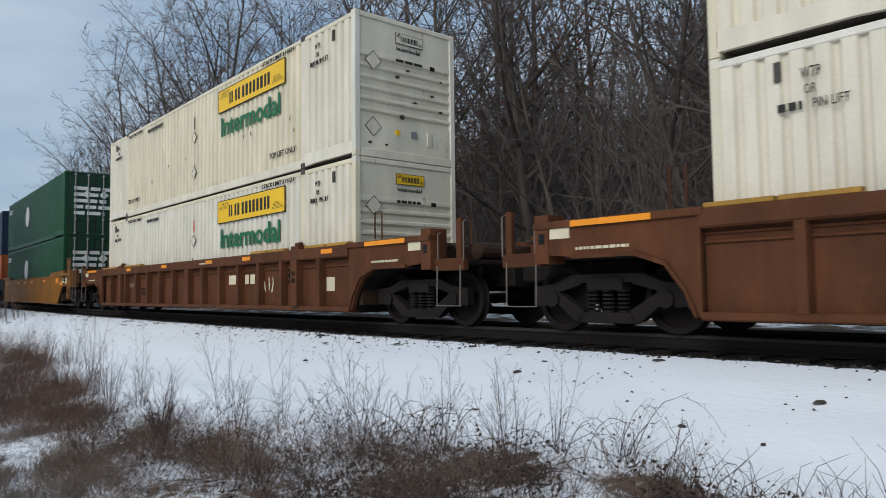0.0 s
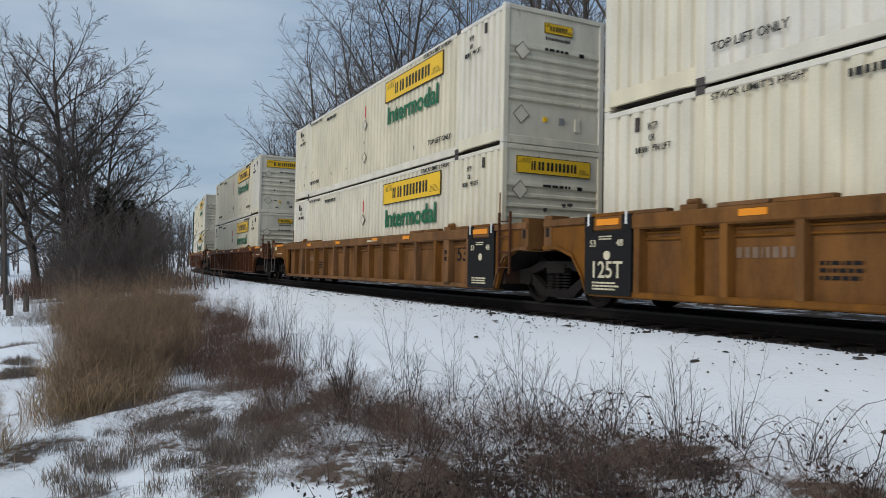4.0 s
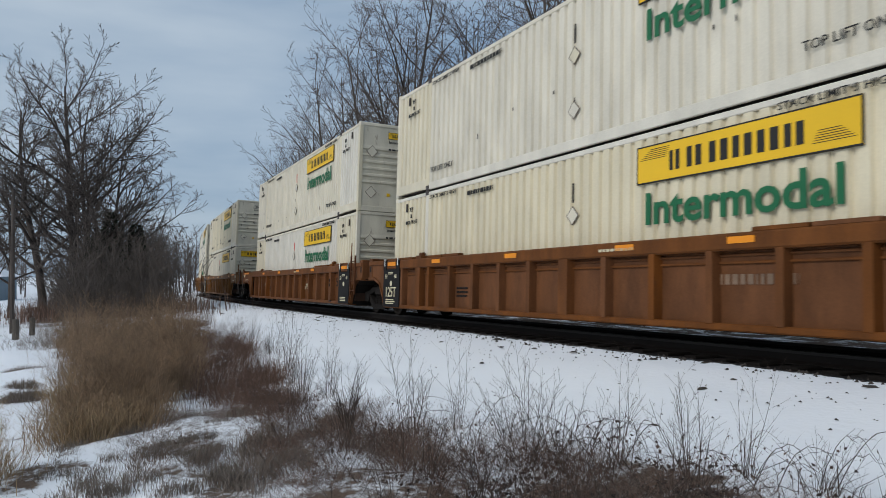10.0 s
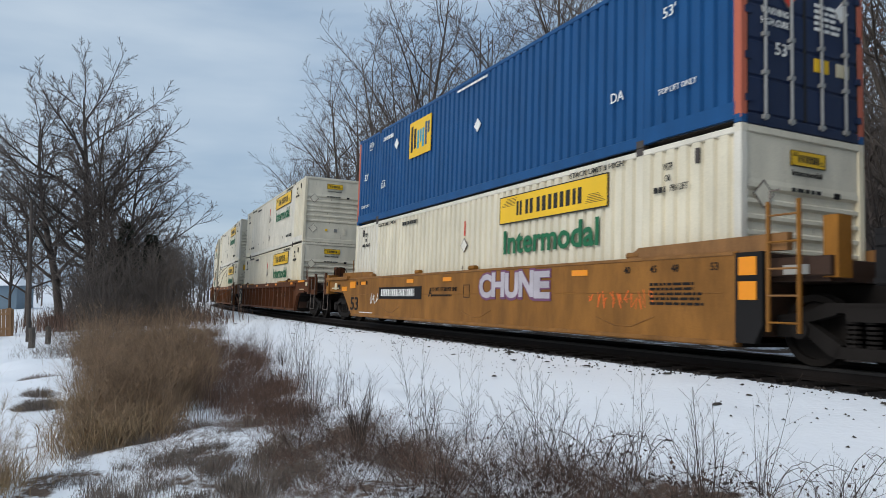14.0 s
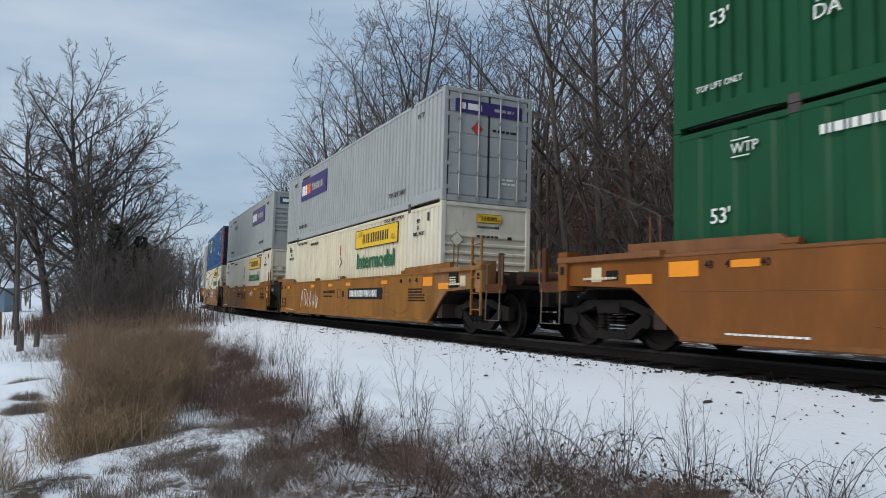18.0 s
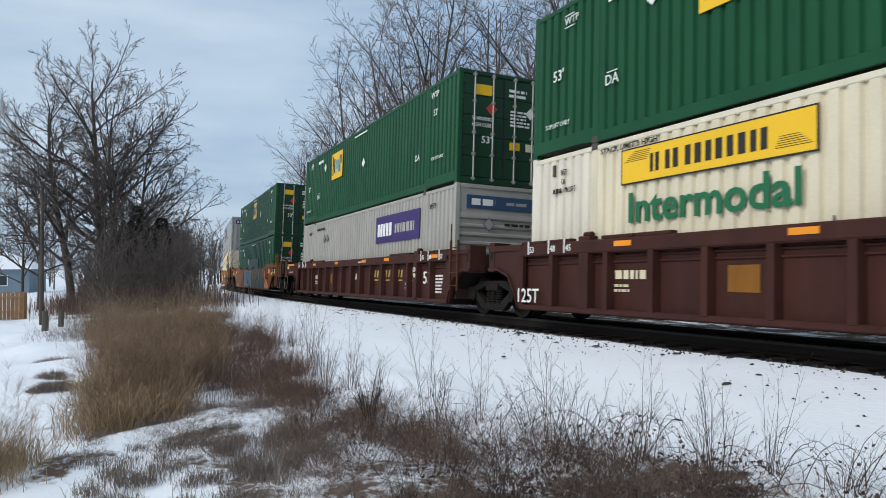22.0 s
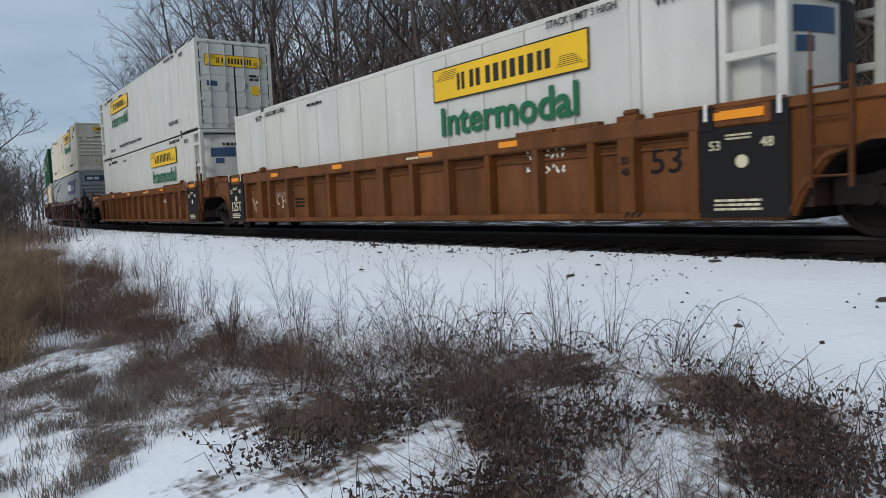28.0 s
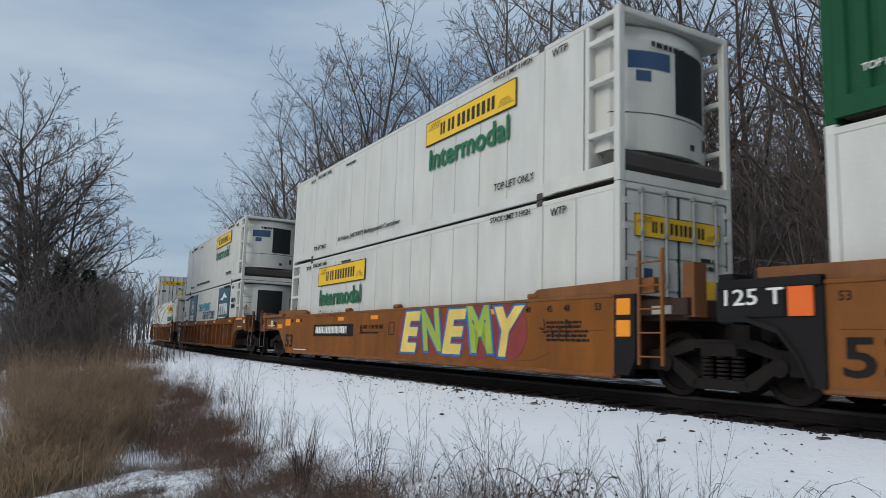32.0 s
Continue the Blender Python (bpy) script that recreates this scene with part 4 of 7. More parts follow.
    if nose < 0:
        logo_panel(root, -0.98, 0.98, 2.05, 2.42, "yellow", end=HL + 0.002)
        bars(root, 0.5, 1.6, 0.4, 0.25, 2, "ink", end=HL + 0.004, seed=seed)
        for y in (-0.35, 0.3):
            Shape().box(HL - 0.02, HL + 0.004, y, y + 0.14, 1.35, 1.52).ob("data_plate", "steel", root)
        Shape().box(HL - 0.02, HL + 0.004, -0.95, -0.6, 1.40, 1.56).ob("data_plate", "navy_ink", root)
        Shape().box(HL - 0.02, HL + 0.004, 0.55, 0.85, 1.15, 1.45).ob("data_plate", "yellow", root)
    return tagged(root, label, "container", "stacked containers")


# ---- well cars ----
WHEEL = 0.46


def rail_truck(parent, x):
    """A two-axle truck: side frames, bolster, spring nests, axles and wheels."""
    tr = new("rail_truck")
    tr.parent = parent
    tr.location = (x, 0, 0)
    for y in (-1.0, 1.0):
        ya, yb = sorted((y - 0.07, y + 0.07))
        # the frame in three convex lumps, with the opening for the springs
        sh = Shape()
        sh.prism([(-1.25, 0.36), (-1.02, 0.36), (-0.95, 0.52), (-0.42, 0.66), (-0.42, 0.80), (-0.55, 0.80), (-0.85, 0.68), (-1.25, 0.64)], "y", ya, yb)
        sh.prism([(1.25, 0.36), (1.25, 0.64), (0.85, 0.68), (0.55, 0.80), (0.42, 0.80), (0.42, 0.66), (0.95, 0.52), (1.02, 0.36)], "y", ya, yb)
        sh.prism([(-0.42, 0.68), (0.42, 0.68), (0.42, 0.80), (-0.42, 0.80)], "y", ya, yb)
        sh.prism([(-0.95, 0.52), (-0.86, 0.42), (-0.52, 0.16), (-0.42, 0.16), (-0.36, 0.30), (-0.80, 0.56)], "y", ya, yb)
        sh.prism([(0.95, 0.52), (0.80, 0.56), (0.36, 0.30), (0.42, 0.16), (0.52, 0.16), (0.86, 0.42)], "y", ya, yb)
        sh.prism([(-0.46, 0.14), (0.46, 0.14), (0.40, 0.28), (-0.40, 0.28)], "y", ya, yb)
        sh.ob("side_frame", "truck", tr)
        for k in ((-0.24, 0.0, 0.24) if y < 0 else ()):
            s = Shape()
            for j in range(6):
                z = 0.28 + j * 0.055
                s.tube([(k, y, z), (k, y, z + 0.032)], 0.085, 8)
            s.ob("spring", "truck", tr)
        for xx in (-0.9, 0.9):
            Shape().tube([(xx, y - 0.11, WHEEL), (xx, y + 0.11, WHEEL)], 0.12, 10).ob("axle_box", "truck", tr) if y < 0 else None
    Shape().bar("y", -1.1, 1.1, -0.28, 0.28, 0.58, 0.74).ob("bolster", "truck", tr)
    for xx in (-0.9, 0.9):
        axle = new("wheel_set")
        axle.parent = tr
        axle.location = (xx, 0, 0)
        Shape().tube([(0, -0.9, WHEEL), (0, 0.9, WHEEL)], 0.085, 8).ob("axle", "truck", axle)
        for y in (-0.755, 0.755):
            s = math.copysign(1, y)
            # one turned piece: hub, dished plate, rim, tread and flange
            prof = [(0.02, 0.08), (0.15, 0.08), (0.17, 0.02), (0.36, 0.01), (0.37, 0.065), (0.455, 0.065), (0.46, -0.03), (0.485, -0.04), (0.485, -0.062), (0.36, -0.065), (0.34, -0.03), (0.16, -0.03), (0.14, -0.08), (0.02, -0.08)]
            ring, n = 20, len(prof)
            vs = [(r * math.cos(6.28318 * i / ring), y + s * a, WHEEL + r * math.sin(6.28318 * i / ring)) for i in range(ring) for r, a in prof]
            w = Shape().add(vs, [(i * n + k, i * n + k + 1, (i + 1) % ring * n + k + 1, (i + 1) % ring * n + k) for i in range(ring) for k in range(n - 1)])
            w.ob("wheel", "truck", axle)
    return tr


def ladder(parent, x, z0, z1, y=-1.46, width=0.42, rungs=4, mat="car_orange"):
    la = new("ladder")
    la.parent = parent
    for xx in (x, x + width):
        Shape().bar("z", z0, z1, xx - 0.022, xx + 0.022, y - 0.03, y + 0.02, 0.006).ob("rail", mat, la)
    for i in range(rungs):
        z = z0 + 0.12 + (z1 - z0 - 0.3) * i / max(1, rungs - 1)
        Shape().tube([(x, y - 0.02, z), (x + width, y - 0.02, z)], 0.014, 5).ob("rung", mat, la)


def handrail(parent, pts, mat="car_orange", r=0.016):
    Shape().tube(pts, r, 5).ob("handrail", mat, parent)


def coupled_end(car, sign, mat, brake=False, smooth=False):
    """The platform over a truck of its own, with draft gear, coupler, ladders and, at one end, the brake stand."""
    X = lambda a: sign * a
    for y in (-1, 1):
        ya, yb = sorted((y * 1.50, y * 1.42))
        arch = [(X(8.20), 0.24), (X(8.32), 0.52), (X(8.58), 0.86), (X(9.0), 1.0), (X(9.95), 1.0)]
        if smooth:
            # a plain plate with a slanting lower edge
            arch = [(X(7.85), 0.26), (X(8.6), 0.84), (X(8.85), 0.96), (X(9.95), 0.98)]
            Shape().prism([(X(8.15), 1.46), (X(10.55), 1.42), (X(10.55), 1.04), (X(8.8), 0.98), (X(8.6), 0.86), (X(8.15), 0.51)], "y", *sorted((y * 1.45, y * 1.37))).ob("end_side_plate", mat, car)
        else:
            # side plate with an arch over the wheels
            pl = [(X(8.15), 1.50), (X(10.55), 1.50), (X(10.55), 1.08), (X(9.9), 1.02), (X(9.0), 1.02), (X(8.62), 0.86), (X(8.38), 0.55), (X(8.25), 0.26), (X(8.15), 0.26)]
            Shape().prism([pl[0], pl[1], pl[2], pl[3], pl[4]], "y", ya, yb).prism([pl[0], pl[4], pl[5], pl[6], pl[7], pl[8]], "y", ya, yb).ob("end_side_plate", mat, car)
            sh = Shape()
            for p, q in zip(arch, arch[1:]):
                sh.prism([p, q, (q[0], q[1] + 0.06), (p[0], p[1] + 0.06)], "y", *sorted((y * 1.49, y * 1.545)))
            sh.ob("wheel_arch", mat, car)
        sh = Shape()
        for p, q in zip(arch, arch[1:]):
            sh.prism([p, q, (q[0], q[1] + 0.03), (p[0], p[1] + 0.03)], "y", *sorted((y * 0.5, y * 1.41)))
        sh.ob("arch_liner", "truck", car)
        Shape().bar("x", *sorted((X(8.1), X(10.6))), *sorted((y * 1.2, y * 1.545)), 1.42, 1.52).ob("end_sill", mat, car)
        Shape().bar("z", 0.95, 1.62, *sorted((X(10.35), X(10.6))), *sorted((y * 1.15, y * 1.52))).ob("jacking_post", mat, car)
        y > 0 or Shape().box(*sorted((X(10.42), X(10.52))), *sorted((y * 1.515, y * 1.526)), 1.22, 1.36).ob("slot", "black", car)
    Shape().box(*sorted((X(8.2), X(10.5))), -1.2, 1.2, 1.02, 1.10).ob("platform", "grime", car)
    Shape().bar("y", -1.36, 1.36, *sorted((X(8.15), X(8.4))), 0.35, 1.45).ob("bulkhead", "grime", car)
    Shape().bar("x", *sorted((X(9.6), X(11.35))), -0.32, 0.32, 0.66, 1.0).ob("draft_sill", "truck", car)
    # coupler and air hose
    Shape().bar("x", *sorted((X(11.3), X(11.74))), -0.13, 0.13, 0.72, 0.98, 0.03).ob("coupler", "truck", car)
    Shape().tube([(X(11.3), 0.4, 0.85), (X(11.45), 0.42, 0.55), (X(11.72), 0.4, 0.45)], 0.03, 6).ob("air_hose", "black", car)
    # crossover platform with its low sill, stirrup step, corner post and grab irons
    st = new("end_platform")
    st.parent = car
    Shape().box(*sorted((X(10.6), X(11.25))), -1.34, 1.34, 1.02, 1.07).ob("grating", "truck", st)
    for y in (-1.42, 1.42):
        Shape().bar("x", *sorted((X(10.56), X(11.3))), *sorted((y, y * 0.93)), 0.92, 1.12).ob("step_sill", "end_rust", st)
        handrail(st, [(X(10.66), y, 1.0), (X(10.66), y * 1.01, 0.36), (X(11.22), y * 1.01, 0.36), (X(11.22), y, 1.0)], "grab", 0.013)
        Shape().bar("z", 1.1, 1.74, *sorted((X(11.12), X(11.24))), *sorted((y, y * 0.94))).ob("corner_post", "end_rust", st)
        handrail(st, [(X(11.30), y, 1.08), (X(11.30), y, 1.68), (X(11.26), y * 0.94, 1.72)], "grab", 0.012)
        handrail(st, [(X(10.68), y, 1.1), (X(10.68), y, 1.52), (X(10.64), y * 0.94, 1.55)], "grab", 0.012)
        handrail(st, [(X(8.5), y * 0.8, 1.6), (X(8.5), y * 0.8, 2.1), (X(8.72), y * 0.8, 2.1), (X(8.72), y * 0.8, 1.52)], mat, 0.016)
    Shape().tube([(X(10.9), -0.75, 1.26), (X(10.9), 0.15, 1.26)], 0.15, 12).ob("brake_cylinder", "grime", st)
    Shape().tube([(X(10.1), -1.05, 1.30), (X(10.5), -0.95, 1.36), (X(11.1), -1.1, 1.30)], 0.035, 6).ob("pipe", "grime", st)
    Shape().bar("y", -1.2, 1.2, *sorted((X(10.0), X(10.35))), 1.1, 1.42).ob("equipment_box", "grime", st)
    if brake:
        Shape().bar("z", 1.05, 2.05, *sorted((X(10.75), X(11.0))), -0.55, -0.15).ob("brake_stand", mat, st)
        ring = [(X(11.08), -0.35 + 0.27 * math.cos(6.283 * i / 16), 1.78 + 0.27 * math.sin(6.283 * i / 16)) for i in range(17)]
        w = Shape().tube(ring, 0.018, 5)
        for i in range(4):
            w.tube([(X(11.08), -0.35, 1.78), ring[i * 4]], 0.013, 4)
        w.ob("brake_wheel", "truck", st)
    if smooth:
        for a, b, z0, z1 in ((7.45, 8.0, 1.12, 1.34), (8.35, 8.9, 1.03, 1.18)):
            Shape().box(*sorted((X(a), X(b))), -1.462, -1.44, z0, z1).ob("reflector", "orange_decal", car)
        Shape().box(*sorted((X(9.1), X(9.38))), -1.458, -1.44, 1.10, 1.26).ob("slot", "black", car)
        Shape().box(*sorted((X(9.5), X(9.75))), -1.458, -1.44, 1.08, 1.32).ob("notice_plate", "cream_ink", car)
        if sign > 0:
            Shape().box(8.95, 9.4, -1.475, -1.44, 1.06, 1.40).ob("load_board", "black", car)
            bars(car, 9.0, 1.10, 0.36, 0.22, 4, "cream_ink", y=-1.478, seed=12)
            ladder(car, 10.15, 0.45, 2.15, y=-1.50, width=0.42, rungs=5, mat=mat)
            handrail(car, [(10.05, -1.42, 1.4), (10.05, -1.42, 2.0), (10.10, -1.2, 2.05)], "grab", 0.013)
    else:
        Shape().box(*sorted((X(8.75), X(9.95))), -1.554, -1.54, 1.425, 1.505).ob("reflector", "orange_decal", car)
        Shape().box(*sorted((X(10.0), X(10.33))), -1.512, -1.49, 1.28, 1.42).ob("notice_plate", "cream_ink", car)
    bars(car, min(X(8.9), X(9.9)), 1.10, 1.0, 0.07, 1, "cream_ink", y=-1.506, seed=4, step_w=0.6)
    rail_truck(car, X(9.75))


def joined_end(car, sign, mat, with_truck, narrow=False):
    """The end that shares a truck with the next unit. narrow: only a short black plate closes the side."""
    X = lambda a: sign * a
    for y in (-1, 1):
        ya, yb = sorted((y * 1.50, y * 1.42))
        if narrow:
            Shape().prism([(X(8.12), 0.26), (X(8.42), 0.26), (X(8.55), 0.5), (X(8.55), 1.44), (X(8.12), 1.44)], "y", *sorted((y * 1.452, y * 1.36))).ob("end_side_plate", "black", car)
            Shape().bar("x", *sorted((X(8.5), X(9.38))), *sorted((y * 1.0, y * 1.30)), 1.12, 1.36).ob("end_sill", "grime", car)
            Shape().bar("z", 1.1, 1.85, *sorted((X(9.22), X(9.42))), *sorted((y * 0.95, y * 1.22))).ob("jacking_post", mat, car)
            continue
        Shape().prism([(X(8.05), 1.50), (X(9.35), 1.50), (X(9.35), 1.05), (X(9.0), 1.02), (X(8.62), 0.86)], "y", ya, yb).prism(
            [(X(8.05), 1.50), (X(8.62), 0.86), (X(8.38), 0.55), (X(8.25), 0.26), (X(8.05), 0.26)], "y", ya, yb).ob("end_side_plate", mat, car)
        arch = [(X(8.20), 0.24), (X(8.32), 0.52), (X(8.58), 0.86), (X(9.0), 1.0), (X(9.4), 1.0)]
        sh = Shape()
        for p, q in zip(arch, arch[1:]):
            sh.prism([p, q, (q[0], q[1] + 0.06), (p[0], p[1] + 0.06)], "y", *sorted((y * 1.49, y * 1.545)))
        sh.ob("wheel_arch", mat, car)
        sh = Shape()
        for p, q in zip(arch, arch[1:]):
            sh.prism([p, q, (q[0], q[1] + 0.03), (p[0], p[1] + 0.03)], "y", *sorted((y * 0.5, y * 1.41)))
        sh.ob("arch_liner", "truck", car)
        Shape().bar("x", *sorted((X(8.05), X(9.38))), *sorted((y * 1.2, y * 1.545)), 1.40, 1.52).ob("end_sill", mat, car)
        Shape().bar("z", 0.98, 1.60, *sorted((X(9.18), X(9.4))), *sorted((y * 1.1, y * 1.52))).ob("jacking_post", mat, car)
        y > 0 or Shape().box(*sorted((X(9.24), X(9.33))), *sorted((y * 1.515, y * 1.526)), 1.22, 1.38).ob("slot", "black", car)
    Shape().bar("y", -1.36, 1.36, *sorted((X(8.12), X(8.38))), 0.35, 1.45).ob("bulkhead", "grime", car)
    Shape().bar("x", *sorted((X(8.3), X(9.62))), -0.35, 0.35, 0.74, 1.05).ob("connector", "truck", car)
    Shape().box(*sorted((X(8.3), X(9.3))), -1.2, 1.2, 1.06, 1.12).ob("platform", "grime", car)
    if with_truck:
        rail_truck(car, X(9.7))


def ribbed_body(car, mat, maroon=False):
    """Well sides with a recessed sheet, upright posts and heavy chords."""
    side_len = 8.15
    for y in (-1, 1):
        s = new("well_side")
        s.parent = car
        Shape().box(-side_len, side_len, *sorted((y * 1.345, y * 1.365)), 0.30, 1.30).ob("side_sheet", mat, s)
        Shape().bar("x", -side_len, side_len, *sorted((y * 1.32, y * 1.535)), 1.27, 1.50, 0.025).ob("top_chord", mat, s)
        Shape().bar("x", -side_len, side_len, *sorted((y * 1.25, y * 1.52)), 0.22, 0.32, 0.02).ob("bottom_chord", mat, s)
        Shape().bar("x", -side_len, side_len, *sorted((y * 1.36, y * 1.40)), 1.20, 1.235, 0.008).ob("stringer", mat, s)
        Shape().bar("x", -side_len, side_len, *sorted((y * 1.36, y * 1.40)), 1.10, 1.135, 0.008).ob("stringer", mat, s)
        for x in [k * 1.09 for k in range(-5, 6)] + [-7.05, -6.05, 6.05, 7.05] if y < 0 else []:
            w = 0.13 if abs(x) > 6 and abs(x) < 6.1 or abs(x) < 0.1 else 0.058
            Shape().prism([(x - w, y * 1.52), (x + w, y * 1.52), (x + w + 0.02, y * 1.355), (x - w - 0.02, y * 1.355)], "z", 0.31, 1.285).ob("side_post", mat, s)
        if y < 0:
            for x in (-6.06, 6.06):
                Shape().bar("x", x - 0.16, x + 0.16, -1.50, -1.32, 1.49, 1.58).bar("x", x - 0.10, x + 0.10, -1.44, -1.34, 1.57, 1.66, 0.03).ob("container_guide", mat, s)
            for x in (-5.2, -1.9, 1.4, 3.6, 7.2):
                Shape().box(x, x + 0.42, -1.543, -1.53, 1.36, 1.45).ob("reflector", "orange_decal", s)
            for k in range(5):
                for sx in (-1, 1):
                    a, b = sorted((sx * (8.1 - k * 0.84), sx * (8.1 - k * 0.84 - 0.79)))
                    if abs(a + b) / 2 < 5.8 or abs(a + b) / 2 > 6.4:
                        Shape().bar("x", a, b, -1.50, -1.36, 1.498, 1.56, 0.01).ob("guide_pad", "pad" if mat == "car_brown" else mat, s)
            bars(s, 1.0, 1.34, 1.0, 0.08, 1, "cream_ink", y=-1.540, seed=3, step_w=0.6)
            sh = Shape()
            for k in range(3):
                sh.prism([(6.0 + k * 0.1, 0.26), (6.05 + k * 0.1, 0.26), (6.10 + k * 0.1, 0.33), (6.05 + k * 0.1, 0.33)], "y", -1.526, -1.51)
            sh.ob("hazard_mark", "black", s)
    floor_beams(car, mat)


def floor_beams(car, mat):
    Shape().box(-8.1, 8.1, -1.26, 1.26, 0.20, 0.26).ob("well_floor", "truck", car)
    for x in (-6.06, 0.0, 6.06):
        Shape().bar("y", -1.26, 1.26, x - 0.2, x + 0.2, 0.24, 0.33).ob("floor_beam", "truck", car)


def smooth_body(car, mat, front, rear):
    """Well sides of one smooth plate that rises to high shoulders at the ends and is cut back over a truck of its own."""
    outline = [(-8.15, 1.46), (-8.15, 0.51), (-7.8, 0.24)] if front == "c" else [(-8.15, 1.46), (-8.15, 0.24)]
    outline += [(7.8, 0.24), (8.15, 0.51), (8.15, 1.46)] if rear == "c" else [(8.15, 0.24), (8.15, 1.46)]
    for y in (-1, 1):
        s = new("well_side")
        s.parent = car
        ya, yb = sorted((y * 1.45, y * 1.37))
        Shape().prism(outline, "y", ya, yb).ob("side_plate", mat, s)
        Shape().bar("x", -8.1, 8.1, *sorted((y * 1.44, y * 1.468)), 1.405, 1.46, 0.012).ob("top_flange", mat, s)
        Shape().bar("x", -7.9, 7.9, *sorted((y * 1.44, y * 1.458)), 0.905, 0.920, 0.005).ob("crease", mat, s)
        for sx in (-1, 1):
            sh = Shape().prism([(sx * 5.9, 1.44), (sx * 6.2, 1.62), (sx * 8.9, 1.66), (sx * 8.9, 1.44)], "y", *sorted((y * 1.43, y * 1.33)))
            sh.ob("shoulder", mat, s)
        Shape().bar("x", -7.8 if front == "c" else -8.1, 7.8 if rear == "c" else 8.1, *sorted((y * 1.30, y * 1.47)), 0.20, 0.28, 0.02).ob("bottom_chord", mat, s)
        if y < 0:
            for x in (-6.06, 6.06, 0.6, -2.5):
                Shape().bar("x", x - 0.14, x + 0.14, -1.44, -1.32, 1.46, 1.56, 0.03).ob("container_guide", mat, s)
            for x in (-6.9, -3.1, 1.2, 4.5, -0.8):
                Shape().box(x, x + 0.45, -1.462, -1.448, 1.22, 1.32).ob("reflector", "orange_decal", s)
            # pressed lines on the plate
            for x in (-5.0, 0.2, 5.2):
                handrail(s, [(x, -1.452, 0.52), (x + 0.5, -1.452, 0.40), (x + 0.9, -1.452, 0.40), (x + 1.4, -1.452, 0.56)], mat, 0.012)
    floor_beams(car, mat)


def black_panel(car, x0, x1, words, mat="black"):
    p = Shape().box(x0, x1, -1.545, -1.45, 0.25, 1.27).ob("stencil_panel", mat, car)
    for a, b in ((x0, x0 + 0.2), (x1 - 0.2, x1)):
        Shape().box(a, b, -1.556, -1.45, 1.25, 1.512).ob("black_end", mat, p)
        Shape().box((a + b) / 2 - 0.02, (a + b) / 2 + 0.02, -1.562, -1.545, 1.36, 1.56).ob("load_mark", "white_ink", p)
    Shape().box(x0 + 0.28, x1 - 0.28, -1.549, -1.52, 1.36, 1.46).ob("reflector", "orange_decal", p)
    if words:
        lettering(p, words, x0 + 0.22, 0.52, 0.27, "cream_ink", y=-1.551, width=min(0.72, x1 - x0 - 0.4))
    lettering(p, "53", x0 + 0.14, 1.02, 0.11, "cream_ink", y=-1.551)
    lettering(p, "48", x1 - 0.32, 1.02, 0.11, "cream_ink", y=-1.551)
    Shape().tube([((x0 + x1) / 2, -1.54, 0.88), ((x0 + x1) / 2, -1.552, 0.88)], 0.075, 12).ob("seal", "cream_ink", p)
    bars(p, x0 + 0.2, 0.32, x1 - x0 - 0.4, 0.15, 3, "cream_ink", y=-1.549, seed=int(x0 * 10))
    bars(p, x0 + 0.35, 1.12, x1 - x0 - 0.7, 0.08, 2, "cream_ink", y=-1.549, seed=7)


def paint_ink(name, color):
    if name not in M:
        M[name] = material(name, color, 0.5, vary=0.25, scale=6)
    return name


GLYPHS = ([(0.9, 0.86), (0.25, 0.95), (0.12, 0.62), (0.85, 0.42), (0.78, 0.06), (0.08, 0.12)], [(0.1, 0.0), (0.16, 0.92), (0.5, 0.62), (0.86, 0.95), (0.92, 0.0)],
          [(0.95, 0.14), (0.25, 0.04), (0.08, 0.55), (0.5, 0.96), (0.9, 0.66), (0.2, 0.46)], [(0.08, 0.0), (0.5, 1.0), (0.92, 0.0), (0.7, 0.38), (0.25, 0.40)],
          [(0.1, 1.0), (0.15, 0.1), (0.8, 0.0), (0.9, 0.9)], [(0.05, 0.92), (0.95, 0.96), (0.5, 0.9), (0.45, 0.0), (0.95, 0.1)])


def sprayed(points, y):
    """A thin convex patch of paint."""
    return Shape().prism(points, "y", y - 0.001, y + 0.006)


